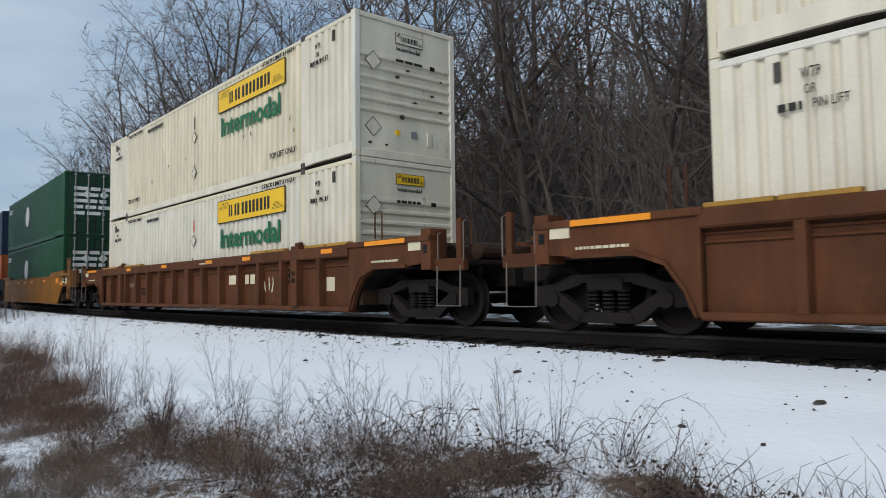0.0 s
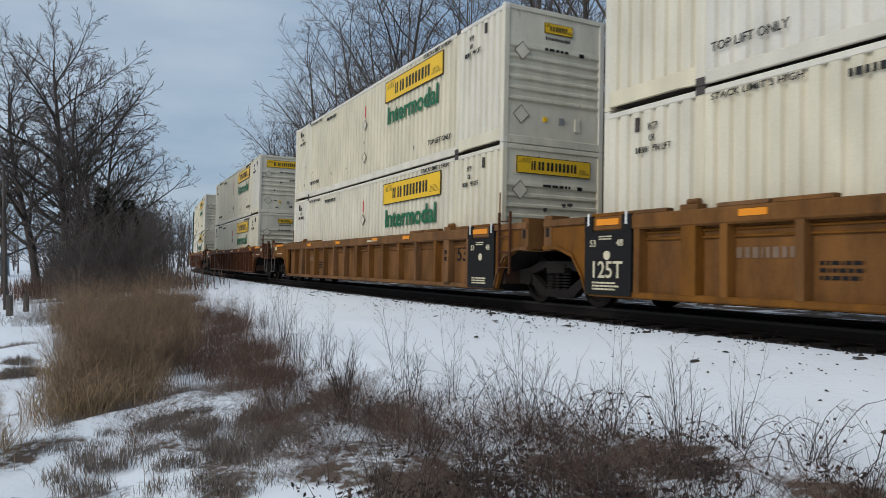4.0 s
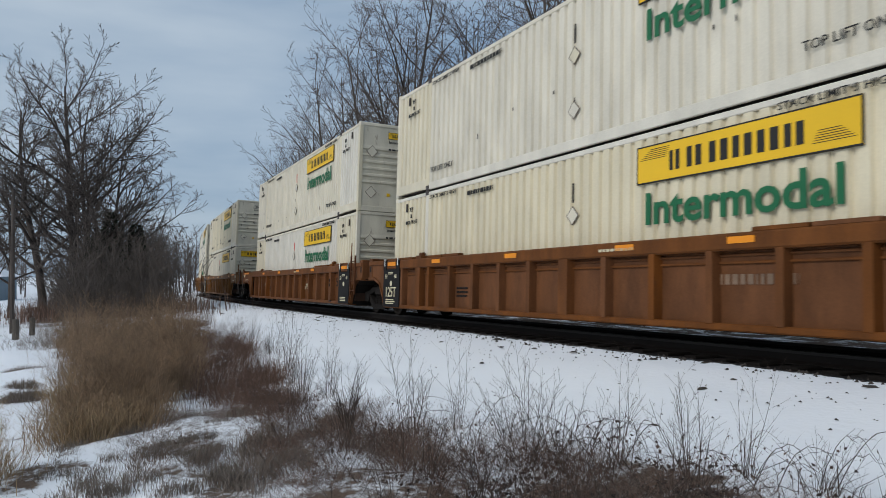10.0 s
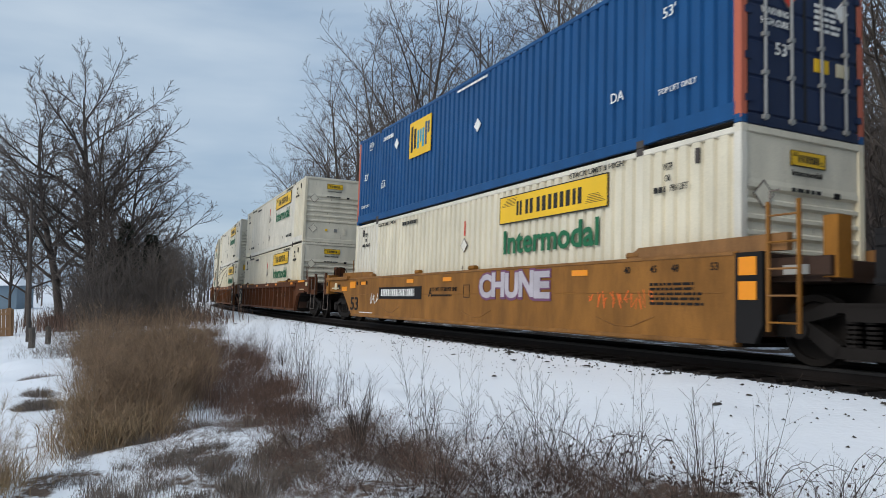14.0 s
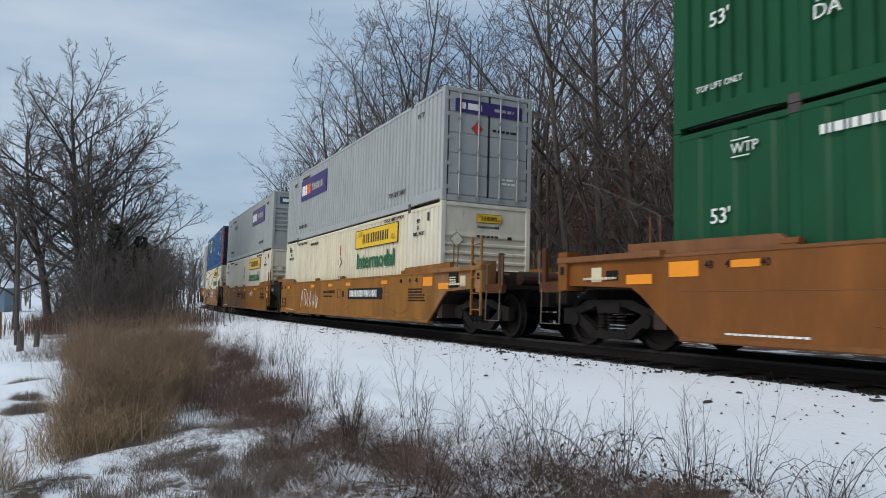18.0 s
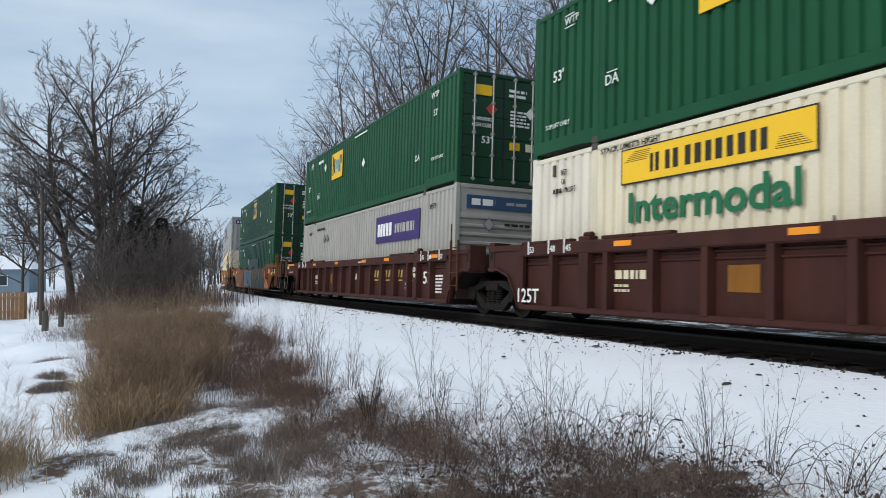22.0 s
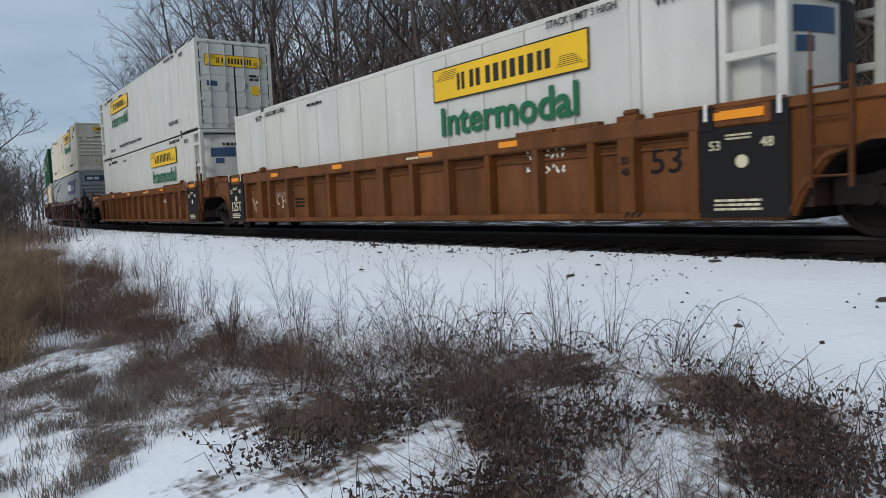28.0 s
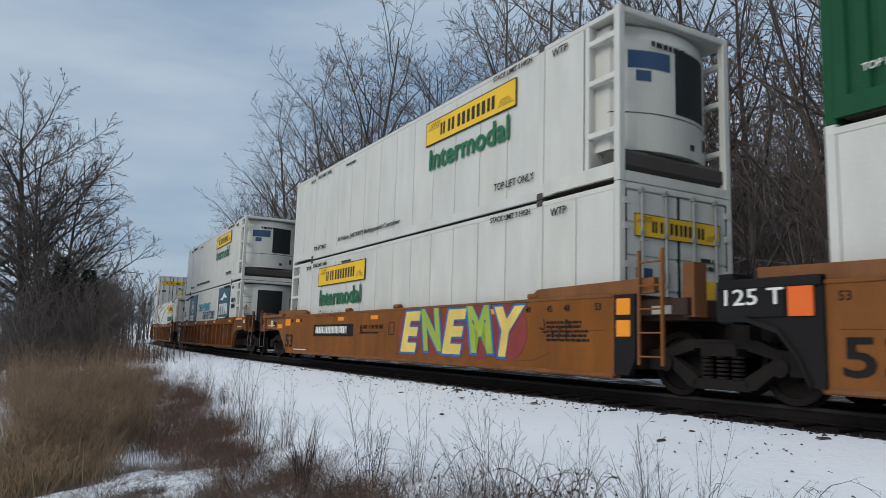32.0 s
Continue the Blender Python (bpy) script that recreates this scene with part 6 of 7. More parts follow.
# ---- trees and brush ----
class Sticks:
    """Collects tapering sticks and builds them all at once; ob() links them as one mesh object."""

    def __init__(self):
        self.kinds = {}

    def add(self, pts, r0, r1, sides=3):
        """r1 = 0 ends the stick in a point."""
        p, a, b = self.kinds.setdefault((len(pts), sides, r1 == 0), ([], [], []))
        p.append([tuple(q) for q in pts])
        a.append(r0)
        b.append(r1)

    def arrays(self):
        verts, faces, base = [], [], 0
        for (n, k, pointed), (p, a, b) in self.kinds.items():
            p, a, b = np.array(p, float), np.array(a)[:, None], np.array(b)[:, None]
            m = len(p)
            d = np.empty_like(p)
            d[:, 1:-1] = p[:, 2:] - p[:, :-2]
            d[:, 0], d[:, -1] = p[:, 1] - p[:, 0], p[:, -1] - p[:, -2]
            d /= np.linalg.norm(d, axis=2, keepdims=True) + 1e-9
            ref = np.where(np.abs(d[:, :1, 2:3]) > 0.8, np.array([1.0, 0.2, 0]), np.array([0.1, 0, 1.0]))
            u = np.cross(d, np.broadcast_to(ref, d.shape))
            u /= np.linalg.norm(u, axis=2, keepdims=True) + 1e-9
            w = np.cross(d, u)
            f = np.linspace(0, 1, n)[None, :]
            r = (a + (b - a) * f)[:, :, None, None]
            th = np.arange(k) * 2 * math.pi / k
            ring = p[:, :, None] + r * (u[:, :, None] * np.cos(th)[None, None, :, None] + w[:, :, None] * np.sin(th)[None, None, :, None])
            rings = n - 1 if pointed else n
            per = rings * k + (1 if pointed else 0)
            vs = ring[:, :rings].reshape(m, rings * k, 3)
            if pointed:
                vs = np.concatenate([vs, p[:, -1:]], 1)
            off = base + np.arange(m) * per
            for i in range(rings - 1):
                for j in range(k):
                    q = np.array([i * k + j, i * k + (j + 1) % k, (i + 1) * k + (j + 1) % k, (i + 1) * k + j])
                    faces.append((off[:, None] + q).tolist())
            if pointed:
                for j in range(k):
                    q = np.array([(rings - 1) * k + j, (rings - 1) * k + (j + 1) % k, rings * k])
                    faces.append((off[:, None] + q).tolist())
            verts.append(vs.reshape(-1, 3))
            base += m * per
        return np.concatenate(verts), [q for part_faces in faces for q in part_faces]

    def ob(self, name, mat, parent=None, label="", smooth=False):
        vs, fs = self.arrays()
        me = bpy.data.meshes.new(name)
        me.from_pydata(vs.tolist(), [], fs)
        me.materials.append(M[mat])
        if smooth:
            me.polygons.foreach_set("use_smooth", [True] * len(me.polygons))
        o = new(name, me)
        if parent:
            o.parent = parent
        return tagged(o, label)


def grow(fine, start, way, length, radius, depth, rnd, spec, thick=None):
    """One branch with its side branches. fine: the sticks of thin wood, thick: those of trunk and limbs."""
    n = spec["segs"][depth]
    last = depth == len(spec["kids"])
    d = Vector(way).normalized()
    step, bend, lift = length / n, spec["bend"][depth], spec["lift"][depth]
    pts = [Vector(start)]
    for i in range(n):
        d = Vector((d.x + rnd.gauss(0, bend), d.y + rnd.gauss(0, bend), d.z + rnd.gauss(0, bend) + lift)).normalized()
        pts.append(pts[-1] + d * step)
    end = 0.0 if last else max(radius * (1 - spec["taper"][depth]), spec["least"])
    (thick if thick is not None and depth <= spec["thick_to"] else fine).add(pts, radius, end, spec["sides"][depth])
    if last:
        return
    kids, first = spec["kids"][depth], spec["first"][depth]
    lo, hi = spec["angle"][depth]
    turn = rnd.uniform(0, 6.283)
    for k in range(kids):
        f = min(first + (1 - first) * (k + rnd.random() * 0.9) / kids, 0.99)
        i = min(int(f * n), n - 1)
        p = pts[i].lerp(pts[i + 1], f * n - i)
        axis = (pts[i + 1] - pts[i]).normalized()
        side = axis.orthogonal().normalized()
        turn += rnd.uniform(1.7, 3.1)
        side.rotate(Matrix.Rotation(turn, 3, axis))
        ang = radians(rnd.uniform(lo, hi))
        ln = length * spec["ratio"][depth] * rnd.uniform(0.65, 1.15) * (1 + spec["crown"] - 2 * spec["crown"] * f if depth == 0 else 1.15 - 0.65 * f)
        here = radius + (end - radius) * f
        grow(fine, p, axis * math.cos(ang) + side * math.sin(ang), ln, max(min(here * 0.65, radius * 0.45), spec["least"]), depth + 1, rnd, spec, thick)


WOOD = dict(segs=[10, 6, 3, 2, 1], sides=[7, 5, 3, 3, 3], bend=[0.045, 0.10, 0.12, 0.14, 0.1], lift=[0.03, 0.09, 0.06, 0.04, 0.0], taper=[0.88, 0.82, 0.75, 0.6, 0], least=0.008, thick_to=1,
            kids=[14, 6, 5, 5], first=[0.18, 0.2, 0.12, 0.1], angle=[(26, 62), (28, 60), (25, 58), (22, 52)], ratio=[0.38, 0.48, 0.46, 0.42], crown=0.36)
OPEN = dict(segs=[9, 8, 4, 2, 1], sides=[8, 6, 4, 3, 3], bend=[0.05, 0.09, 0.11, 0.12, 0.1], lift=[0.02, 0.03, 0.02, 0.02, 0.0], taper=[0.85, 0.86, 0.8, 0.6, 0], least=0.009, thick_to=2,
            kids=[20, 10, 9, 6], first=[0.20, 0.22, 0.12, 0.1], angle=[(34, 66), (25, 52), (25, 55), (25, 50)], ratio=[0.47, 0.42, 0.38, 0.36], crown=0.36)
BACK = dict(WOOD, kids=[12, 6, 5], segs=[7, 4, 2, 1], sides=[5, 4, 3, 3], least=0.016)


def bare_tree(height, spec, seed, radius, mat="bark", lean=(0, 0), label=""):
    rnd = random.Random(seed)
    root = new("bare_tree")
    thick, fine = Sticks(), Sticks()
    grow(fine, (0, 0, -0.3), (lean[0], lean[1], 1), height, radius, 0, rnd, spec, thick)
    thick.ob("trunk", mat, root, smooth=True)
    fine.ob("crown", "twig", root)
    return tagged(root, label or "leafless deciduous tree with grey bark and fine bare twigs", "tree")


def plant_woods():
    kinds = [bare_tree(h, WOOD, sd, r, m, le) for h, sd, r, m, le in (
        (16, 1, 0.17, "bark", (0.02, -0.05)), (17.5, 2, 0.21, "bark", (-0.03, -0.09)), (14.5, 3, 0.13, "bark_dark", (0.05, 0.02)),
        (18, 4, 0.24, "bark_dark", (0.0, -0.03)), (12.5, 5, 0.10, "bark", (-0.10, -0.10)), (15, 6, 0.15, "bark", (0.04, -0.12)), (10.5, 7, 0.08, "bark_dark", (0.02, -0.16)))]
    kinds += [bare_tree(h, BACK, sd, r, m) for h, sd, r, m in ((17, 21, 0.18, "bark_dark"), (15.5, 22, 0.14, "bark"), (18, 23, 0.22, "bark_dark"), (13.5, 24, 0.10, "bark"))]
    for k in kinds:
        tagged(k, "", "", "trees of the woods")
    used = set()
    rnd = random.Random(77)

    def put(s, q, k, size):
        p = track(s, q)
        z = ground_at(p.x, p.y)
        m = pose(p.x, p.y, z, 0, 0, rnd.uniform(-40, 40) + (180 if rnd.random() < 0.3 else 0)) @ Matrix.Scale(size, 4)
        if k not in used:
            used.add(k)
            kinds[k].matrix_basis = m
        else:
            o = copy_thing(kinds[k], pose(0, 0, 0))
            o.matrix_basis = m
    # edge of the woods behind the line, then the depth of it
    s = -2.0
    while s < 94:
        size = float(np.interp(s, [-40, 34, 44, 52, 64, 74, 84, 94], [1.0, 1.0, 1.0, 0.90, 0.72, 0.60, 0.52, 0.46]))
        lo, hi = np.interp(s, [30, 55], [7.0, 5.6]), np.interp(s, [30, 55], [9.5, 8.5])
        put(s, rnd.uniform(lo, hi), rnd.choice((0, 1, 2, 3, 4, 5, 6) if s < 30 else (0, 1, 3, 5, 2)), size * rnd.uniform(0.85, 1.08))
        s += rnd.uniform(1.2, 2.4) if s < 30 else rnd.uniform(1.0, 1.9)
    for k in range(132):
        s = rnd.uniform(0, 34) if k < 70 else rnd.uniform(34, 98)
        put(s, rnd.uniform(9.0, 30), 7 + rnd.randrange(4), rnd.uniform(0.8, 1.1) * float(np.interp(s, [36, 50, 64, 80, 98], [0.98, 0.92, 0.74, 0.56, 0.46])))
    for s in range(-44, -2, 6):
        put(s, rnd.uniform(8, 14), 7 + rnd.randrange(4), 1.0)
    # young whips along the edge
    for k in range(16):
        put(rnd.uniform(3, 60), rnd.uniform(5.8, 8), rnd.choice((4, 6)), rnd.uniform(0.35, 0.6))
    # the tangle of saplings and undergrowth, and the depth of the woods, are past counting
    spec3 = dict(segs=[3, 2, 1], sides=[3, 3, 3], bend=[0.08, 0.14, 0.15], lift=[0.03, 0.06, 0.04], taper=[0.8, 0.7, 0], thick_to=-1, first=[0.12, 0.15], angle=[(22, 58), (25, 60)], ratio=[0.40, 0.45], crown=0.3)
    for name, count, q0, q1, h0, h1, r, kids, mat in (("undergrowth", 760, 6.5, 24, 0.8, 3.2, 0.012, [8, 4], "thicket"), ("sapling_thicket", 620, 9, 34, 4, 11, 0.032, [11, 4], "twig"),
                                                      ("deep_woods", 760, 26, 58, 11, 17, 0.13, [12, 4], "thicket"), ("deep_undergrowth", 620, 22, 46, 1.5, 5.0, 0.035, [9, 4], "thicket")):
        sh = Sticks()
        spec = dict(spec3, kids=kids, least=0.008 if name == "undergrowth" else 0.020)
        spots = [track(rnd.uniform(1, 98), rnd.uniform(q0, q1)) for _ in range(count)]
        zs = ground_z([p.x for p in spots], [p.y for p in spots])
        for p, z in zip(spots, zs):
            far = float(np.interp(-p.x, [40, 64, 80, 98], [1.0, 0.82, 0.65, 0.5]))
            grow(sh, (p.x, p.y, float(z) - 0.2), (rnd.uniform(-.2, .2), rnd.uniform(-.25, .2), 1), rnd.uniform(h0, h1) * far, r, 0, rnd, spec)
        tagged(sh.ob(name, mat), {"undergrowth": "tangled leafless undergrowth below the trees", "sapling_thicket": "thicket of thin leafless saplings", "deep_woods": "depth of the leafless woods",
                                  "deep_undergrowth": "brown brush deep in the woods"}[name], "undergrowth", kind="stuff")
    # a few oaks still hold russet leaves
    sh = Shape()
    for s, q, h, count, wide in ((24, 10.0, 4.2, 2600, 1.5), (22.5, 11.5, 6.0, 900, 1.3), (14, 9.5, 8, 420, 1.3), (5, 10, 9, 420, 1.3), (31, 9, 6, 420, 1.3), (9, 12, 3, 900, 1.5)):
        c = track(s, q)
        for k in range(count):
            p = Vector((c.x + rnd.gauss(0, wide), c.y + rnd.gauss(0, 0.9), h + rnd.gauss(0, wide * 0.9)))
            a = Vector((rnd.gauss(0, 1), rnd.gauss(0, 1), rnd.gauss(0, 1))).normalized() * 0.06
            b = a.orthogonal() * 0.6
            sh.add([p - a, p + b, p + a, p - b], [(0, 1, 2, 3)])
    tagged(sh.ob("clinging_leaves", "leaf"), "russet dead leaves still on the oaks", "leaves", kind="stuff")


def plant_left_trees():
    specs = ((-44, 0.5, 13.4, 11, 0.28), (-46, -1.2, 12.4, 12, 0.24), (-42, 1.9, 8.6, 13, 0.15), (-48, 2.2, 11.0, 15, 0.18), (-43.5, 1.5, 11.6, 19, 0.18), (-52, -4.2, 8.4, 16, 0.10), (-40, 0.2, 7.0, 17, 0.10), (-47.5, -3.0, 9.8, 18, 0.14))
    for x, y, h, sd, r in specs:
        t = bare_tree(h, OPEN, sd, r, "bark_dark", label="spreading leafless tree with dark limbs beside the field")
        t.matrix_basis = pose(x, y, ground_at(x, y), 0, 0, sd * 40)
    rnd = random.Random(5)
    sh = Sticks()
    spec = dict(segs=[3, 2, 1], sides=[3, 3, 3], bend=[0.08, 0.12, 0.15], lift=[0.02, 0.05, 0.03], taper=[0.8, 0.7, 0], least=0.009, thick_to=-1, first=[0.1, 0.15], kids=[9, 4], angle=[(22, 55), (25, 60)], ratio=[0.38, 0.45], crown=0.3)
    for k in range(760):
        x, y = rnd.uniform(-56, -35), rnd.gauss(2.2, 1.7)
        if y > 5.5 or y < -1.0:
            continue
        grow(sh, (x, y, ground_at(x, y) - 0.2), (rnd.uniform(-.3, .3), rnd.uniform(-.3, .3), 1), rnd.uniform(1.0, 4.2), 0.02, 0, rnd, spec)
    tagged(sh.ob("thicket", "thicket"), "dense dark leafless thicket below the trees", "thicket", kind="stuff")
    # dark cedar in the thicket
    for x, y, h in ((-42.5, 2.0, 5.6), (-44, 3.4, 5.0), (-41.0, 1.1, 4.2)):
        root = new("cedar")
        Shape().tube([(0, 0, -0.2), (0.05, 0, h * 0.6), (0, 0, h)], [0.09, 0.05, 0.01], 6).ob("trunk", "bark_dark", root)
        sh = Shape()
        for k in range(2600):
            z = rnd.uniform(0.05, 1.0) ** 1.1 * h
            r = (1 - z / h) * 1.5 + 0.15
            a, rr = rnd.uniform(0, 6.283), r * rnd.uniform(0.3, 1.0) ** 0.6
            p = Vector((rr * math.cos(a), rr * math.sin(a), z - rr * 0.2))
            d = Vector((math.cos(a + rnd.uniform(-1, 1)), math.sin(a + rnd.uniform(-1, 1)), rnd.uniform(-0.5, 0.3))) * rnd.uniform(0.12, 0.32)
            u = Vector((rnd.uniform(-1, 1), rnd.uniform(-1, 1), rnd.uniform(-1, 1))) * 0.05
            sh.add([p - u, p + u, p + d], [(0, 1, 2)])
        sh.ob("foliage", "cedar", root)
        tagged(root, "dark evergreen cedar in the thicket", "tree")
        root.matrix_basis = pose(x, y, ground_at(x, y))


def far_woods():
    """Tree line far down the track and along the horizon: uncountable, one object each."""
    rnd = random.Random(9)
    spec = dict(segs=[5, 3, 2, 1], sides=[4, 3, 3, 3], bend=[0.06, 0.12, 0.15, 0.15], lift=[0.03, 0.08, 0.05, 0.0], taper=[0.85, 0.8, 0.6, 0], least=0.024, thick_to=-1, first=[0.15, 0.15, 0.1], kids=[12, 5, 3],
                angle=[(25, 60), (25, 58), (25, 55)], ratio=[0.38, 0.46, 0.42], crown=0.32)
    for name, spots in (("distant_woods", [(-rnd.uniform(80, 140), rnd.uniform(4, 24), rnd.uniform(6.0, 10.5)) for _ in range(170)]),
                        ("horizon_trees", [(-rnd.uniform(150, 210), rnd.uniform(-75, 10), rnd.uniform(5, 10)) for _ in range(40)] + [(-rnd.uniform(122, 150), rnd.uniform(-19, -2), rnd.uniform(5, 9)) for _ in range(18)])):
        sh = Sticks()
        vs, _ = off_line([p[0] for p in spots], [p[1] for p in spots])
        for (x, y, h), v in zip(spots, vs):
            if v < 5.5:
                continue
            grow(sh, (x, y, ground_at(x, y) - 0.3), (rnd.uniform(-.1, .1), rnd.uniform(-.1, .1), 1), h, 0.12, 0, rnd, spec)
        tagged(sh.ob(name, "twig"), "leafless trees in the distance", "trees", kind="stuff")


def shrub(height, stems, seed, spread, thick=0.0042, kids=7, mat="stem", label="bare thin shrub stems standing in snow"):
    """Thin stems that fan out from one foot and fork into fine side twigs."""
    rnd = random.Random(seed)
    root = new("bare_shrub")
    sh = Sticks()
    for k in range(stems):
        a, tilt = rnd.uniform(0, 6.283), spread * rnd.random() ** 0.8
        spec = dict(segs=[7, 3, 2], sides=[4, 3, 3], bend=[0.05, 0.09, 0.12], lift=[0.015, 0.05, 0.03], taper=[0.8, 0.7, 0], least=0.0009, thick_to=-1, crown=0.25,
                    kids=[rnd.choice((kids - 2, kids, kids + 2)), 3], first=[0.30, 0.25], angle=[(22, 50), (25, 55)], ratio=[0.30, 0.40])
        r = abs(rnd.gauss(0, 0.07))
        grow(sh, (math.cos(a) * r, math.sin(a) * r, -0.05), (math.cos(a) * tilt, math.sin(a) * tilt, 1), height * rnd.uniform(0.45, 1.1), rnd.uniform(0.6, 1.25) * thick, 0, rnd, spec)
    tagged(sh.ob("stem_tuft", mat, root), kind="stuff")
    return tagged(root, label, "shrub", "shrubs on the bank")


def briar(length, seed, canes=5, mat="stem"):
    """Arching bramble canes that cross one another, with short side twigs and a few dead leaves."""
    rnd = random.Random(seed)
    root = new("bramble")
    for k in range(canes):
        sh = Sticks()
        a, curl = rnd.uniform(0, 6.283), rnd.uniform(-0.9, 0.9)
        L, hgt, x, y = length * rnd.uniform(0.5, 1.1), rnd.uniform(0.22, 0.55), rnd.gauss(0, 0.12), rnd.gauss(0, 0.12)
        pts = []
        for i in range(14):
            f = i / 13
            pts.append(Vector((x, y, hgt * math.sin(math.pi * (0.06 + f * rnd.uniform(0.86, 0.9))) + rnd.gauss(0, 0.012) - 0.06)))
            x, y = x + math.cos(a + curl * f) * L / 13, y + math.sin(a + curl * f) * L / 13
        sh.add(pts, 0.0040, 0.0014, 4)
        for i in range(2, 13):
            for _ in range(rnd.choice((0, 1, 1, 2))):
                p = pts[i]
                q = p + Vector((rnd.uniform(-.13, .13), rnd.uniform(-.13, .13), rnd.uniform(-0.08, 0.14)))
                sh.add([p, p.lerp(q, 0.5) + Vector((0, 0, 0.015)), q], 0.0020, 0.0, 3)
        tagged(sh.ob("cane", mat, root), kind="stuff")
    lv = Shape()
    for _ in range(26):
        c = Vector((rnd.gauss(0, length * 0.3), rnd.gauss(0, length * 0.3), rnd.uniform(0.05, 0.35)))
        a = Vector((rnd.gauss(0, 1), rnd.gauss(0, 1), rnd.gauss(0, 1))).normalized() * rnd.uniform(0.010, 0.022)
        b = a.orthogonal() * 0.7
        n = a.cross(b).normalized() * 0.006
        lv.add([c - a, c + b + n, c + a, c - b + n], [(0, 1, 2), (0, 2, 3)])
        lv.tube([c - a, c - a - Vector((0, 0, 0.05))], 0.0009, 3, False)
    tagged(lv.ob("dead_foliage", "dead_leaf", root), kind="stuff")
    return tagged(root, "arching bare bramble canes over snow", "bramble", "brambles on the bank")


def plant_brush():
    rnd = random.Random(21)
    shrubs = [shrub(1.0, 11, 1, 0.42), shrub(0.95, 15, 2, 0.30), shrub(0.8, 9, 3, 0.7), shrub(1.15, 7, 4, 0.22, kids=5), shrub(0.55, 14, 5, 0.75, 0.003, 6),
              shrub(0.66, 18, 6, 0.34, 0.0075, 3, label="stubby dark upright shrub stems from one foot")]
    canes = [briar(1.3, 31, 6), briar(1.0, 32, 5), briar(1.6, 33, 6)]
    done = set()

    def put(pool, k, x, y, size, turn):
        m = pose(x, y, ground_at(x, y), 0, 0, turn) @ Matrix.Scale(size, 4)
        key = (id(pool), k)
        if key not in done:
            done.add(key)
            pool[k].matrix_basis = m
        else:
            copy_thing(pool[k], pose(0, 0, 0)).matrix_basis = m
    # single bushes along the lip of the bank
    for x, y, k, s in ((-11.3, 3.1, 3, 1.05), (-10.5, 3.0, 3, 0.95), (-9.9, 2.95, 1, 0.9), (-9.4, 3.15, 3, 0.8), (-8.6, 2.9, 0, 0.75), (-6.85, 2.5, 5, 1.1), (-7.4, 2.7, 1, 0.75), (-6.45, 3.05, 1, 1.05), (-5.95, 3.25, 3, 0.85),
                       (-4.95, 3.4, 0, 1.1), (-4.75, 3.55, 2, 1.0), (-4.3, 3.75, 3, 0.75), (-3.65, 3.85, 0, 0.95), (-3.4, 4.1, 3, 0.7), (-5.45, 3.5, 4, 1.0), (-2.9, 4.15, 4, 0.8), (-2.4, 4.0, 2, 0.5),
                       (-12.6, 3.2, 0, 0.9), (-14.0, 3.5, 1, 0.9), (-16.5, 3.7, 1, 0.9), (-20.0, 4.1, 0, 0.8), (-26, 4.4, 0, 0.8)):
        put(shrubs, k, x, y, s, rnd.uniform(0, 360))
    # lower, thinner growth down the slope towards the camera
    for x, y, k, s in ((-8.9, 2.1, 2, 0.7), (-7.9, 2.2, 4, 0.9), (-7.0, 1.9, 4, 0.8), (-6.4, 2.3, 2, 0.7), (-5.8, 2.0, 4, 0.8), (-5.6, 2.75, 2, 0.75), (-5.0, 2.5, 4, 1.0), (-4.5, 2.7, 2, 0.75), (-4.1, 2.4, 4, 0.9), (-4.9, 2.1, 2, 0.6),
                       (-4.0, 3.2, 2, 0.9), (-3.5, 2.6, 4, 0.9), (-3.3, 3.3, 4, 1.0), (-3.0, 2.5, 2, 0.6), (-2.6, 3.1, 4, 0.8), (-2.2, 2.7, 4, 0.6), (-4.3, 1.85, 2, 0.55), (-3.7, 2.0, 4, 0.8),
                       (-10.8, 0.6, 3, 0.75), (-12.0, 0.9, 3, 0.9), (-14.2, 1.1, 0, 0.9), (-16.3, 0.8, 3, 0.9), (-10.6, 1.9, 0, 0.6), (-12.3, 2.3, 1, 0.7), (-13.1, 1.6, 3, 0.9), (-15.5, 2.2, 0, 0.8), (-18.2, 1.9, 3, 0.9), (-9.3, 1.3, 3, 0.55)):
        put(shrubs, k, x, y, s, rnd.uniform(0, 360))
    for x, y, k, s, turn in ((-4.6, 3.65, 0, 0.8, 20), (-4.2, 3.6, 1, 0.9, -30), (-3.4, 4.1, 2, 0.6, 10), (-2.8, 4.25, 1, 0.8, 60), (-3.1, 3.8, 0, 0.7, 100), (-6.9, 2.9, 2, 0.6, -10), (-5.4, 3.2, 1, 0.8, 90), (-3.9, 3.4, 0, 0.8, 140),
                             (-5.9, 2.4, 1, 0.7, 30), (-2.2, 3.9, 1, 0.6, -50), (-7.8, 2.3, 0, 0.6, 200), (-4.9, 2.9, 2, 0.6, 250), (-3.6, 2.9, 2, 0.6, 20), (-2.9, 3.2, 0, 0.7, 320), (-4.4, 2.3, 1, 0.7, 75), (-5.2, 1.9, 0, 0.6, 130)):
        put(canes, k, x, y, s, turn)


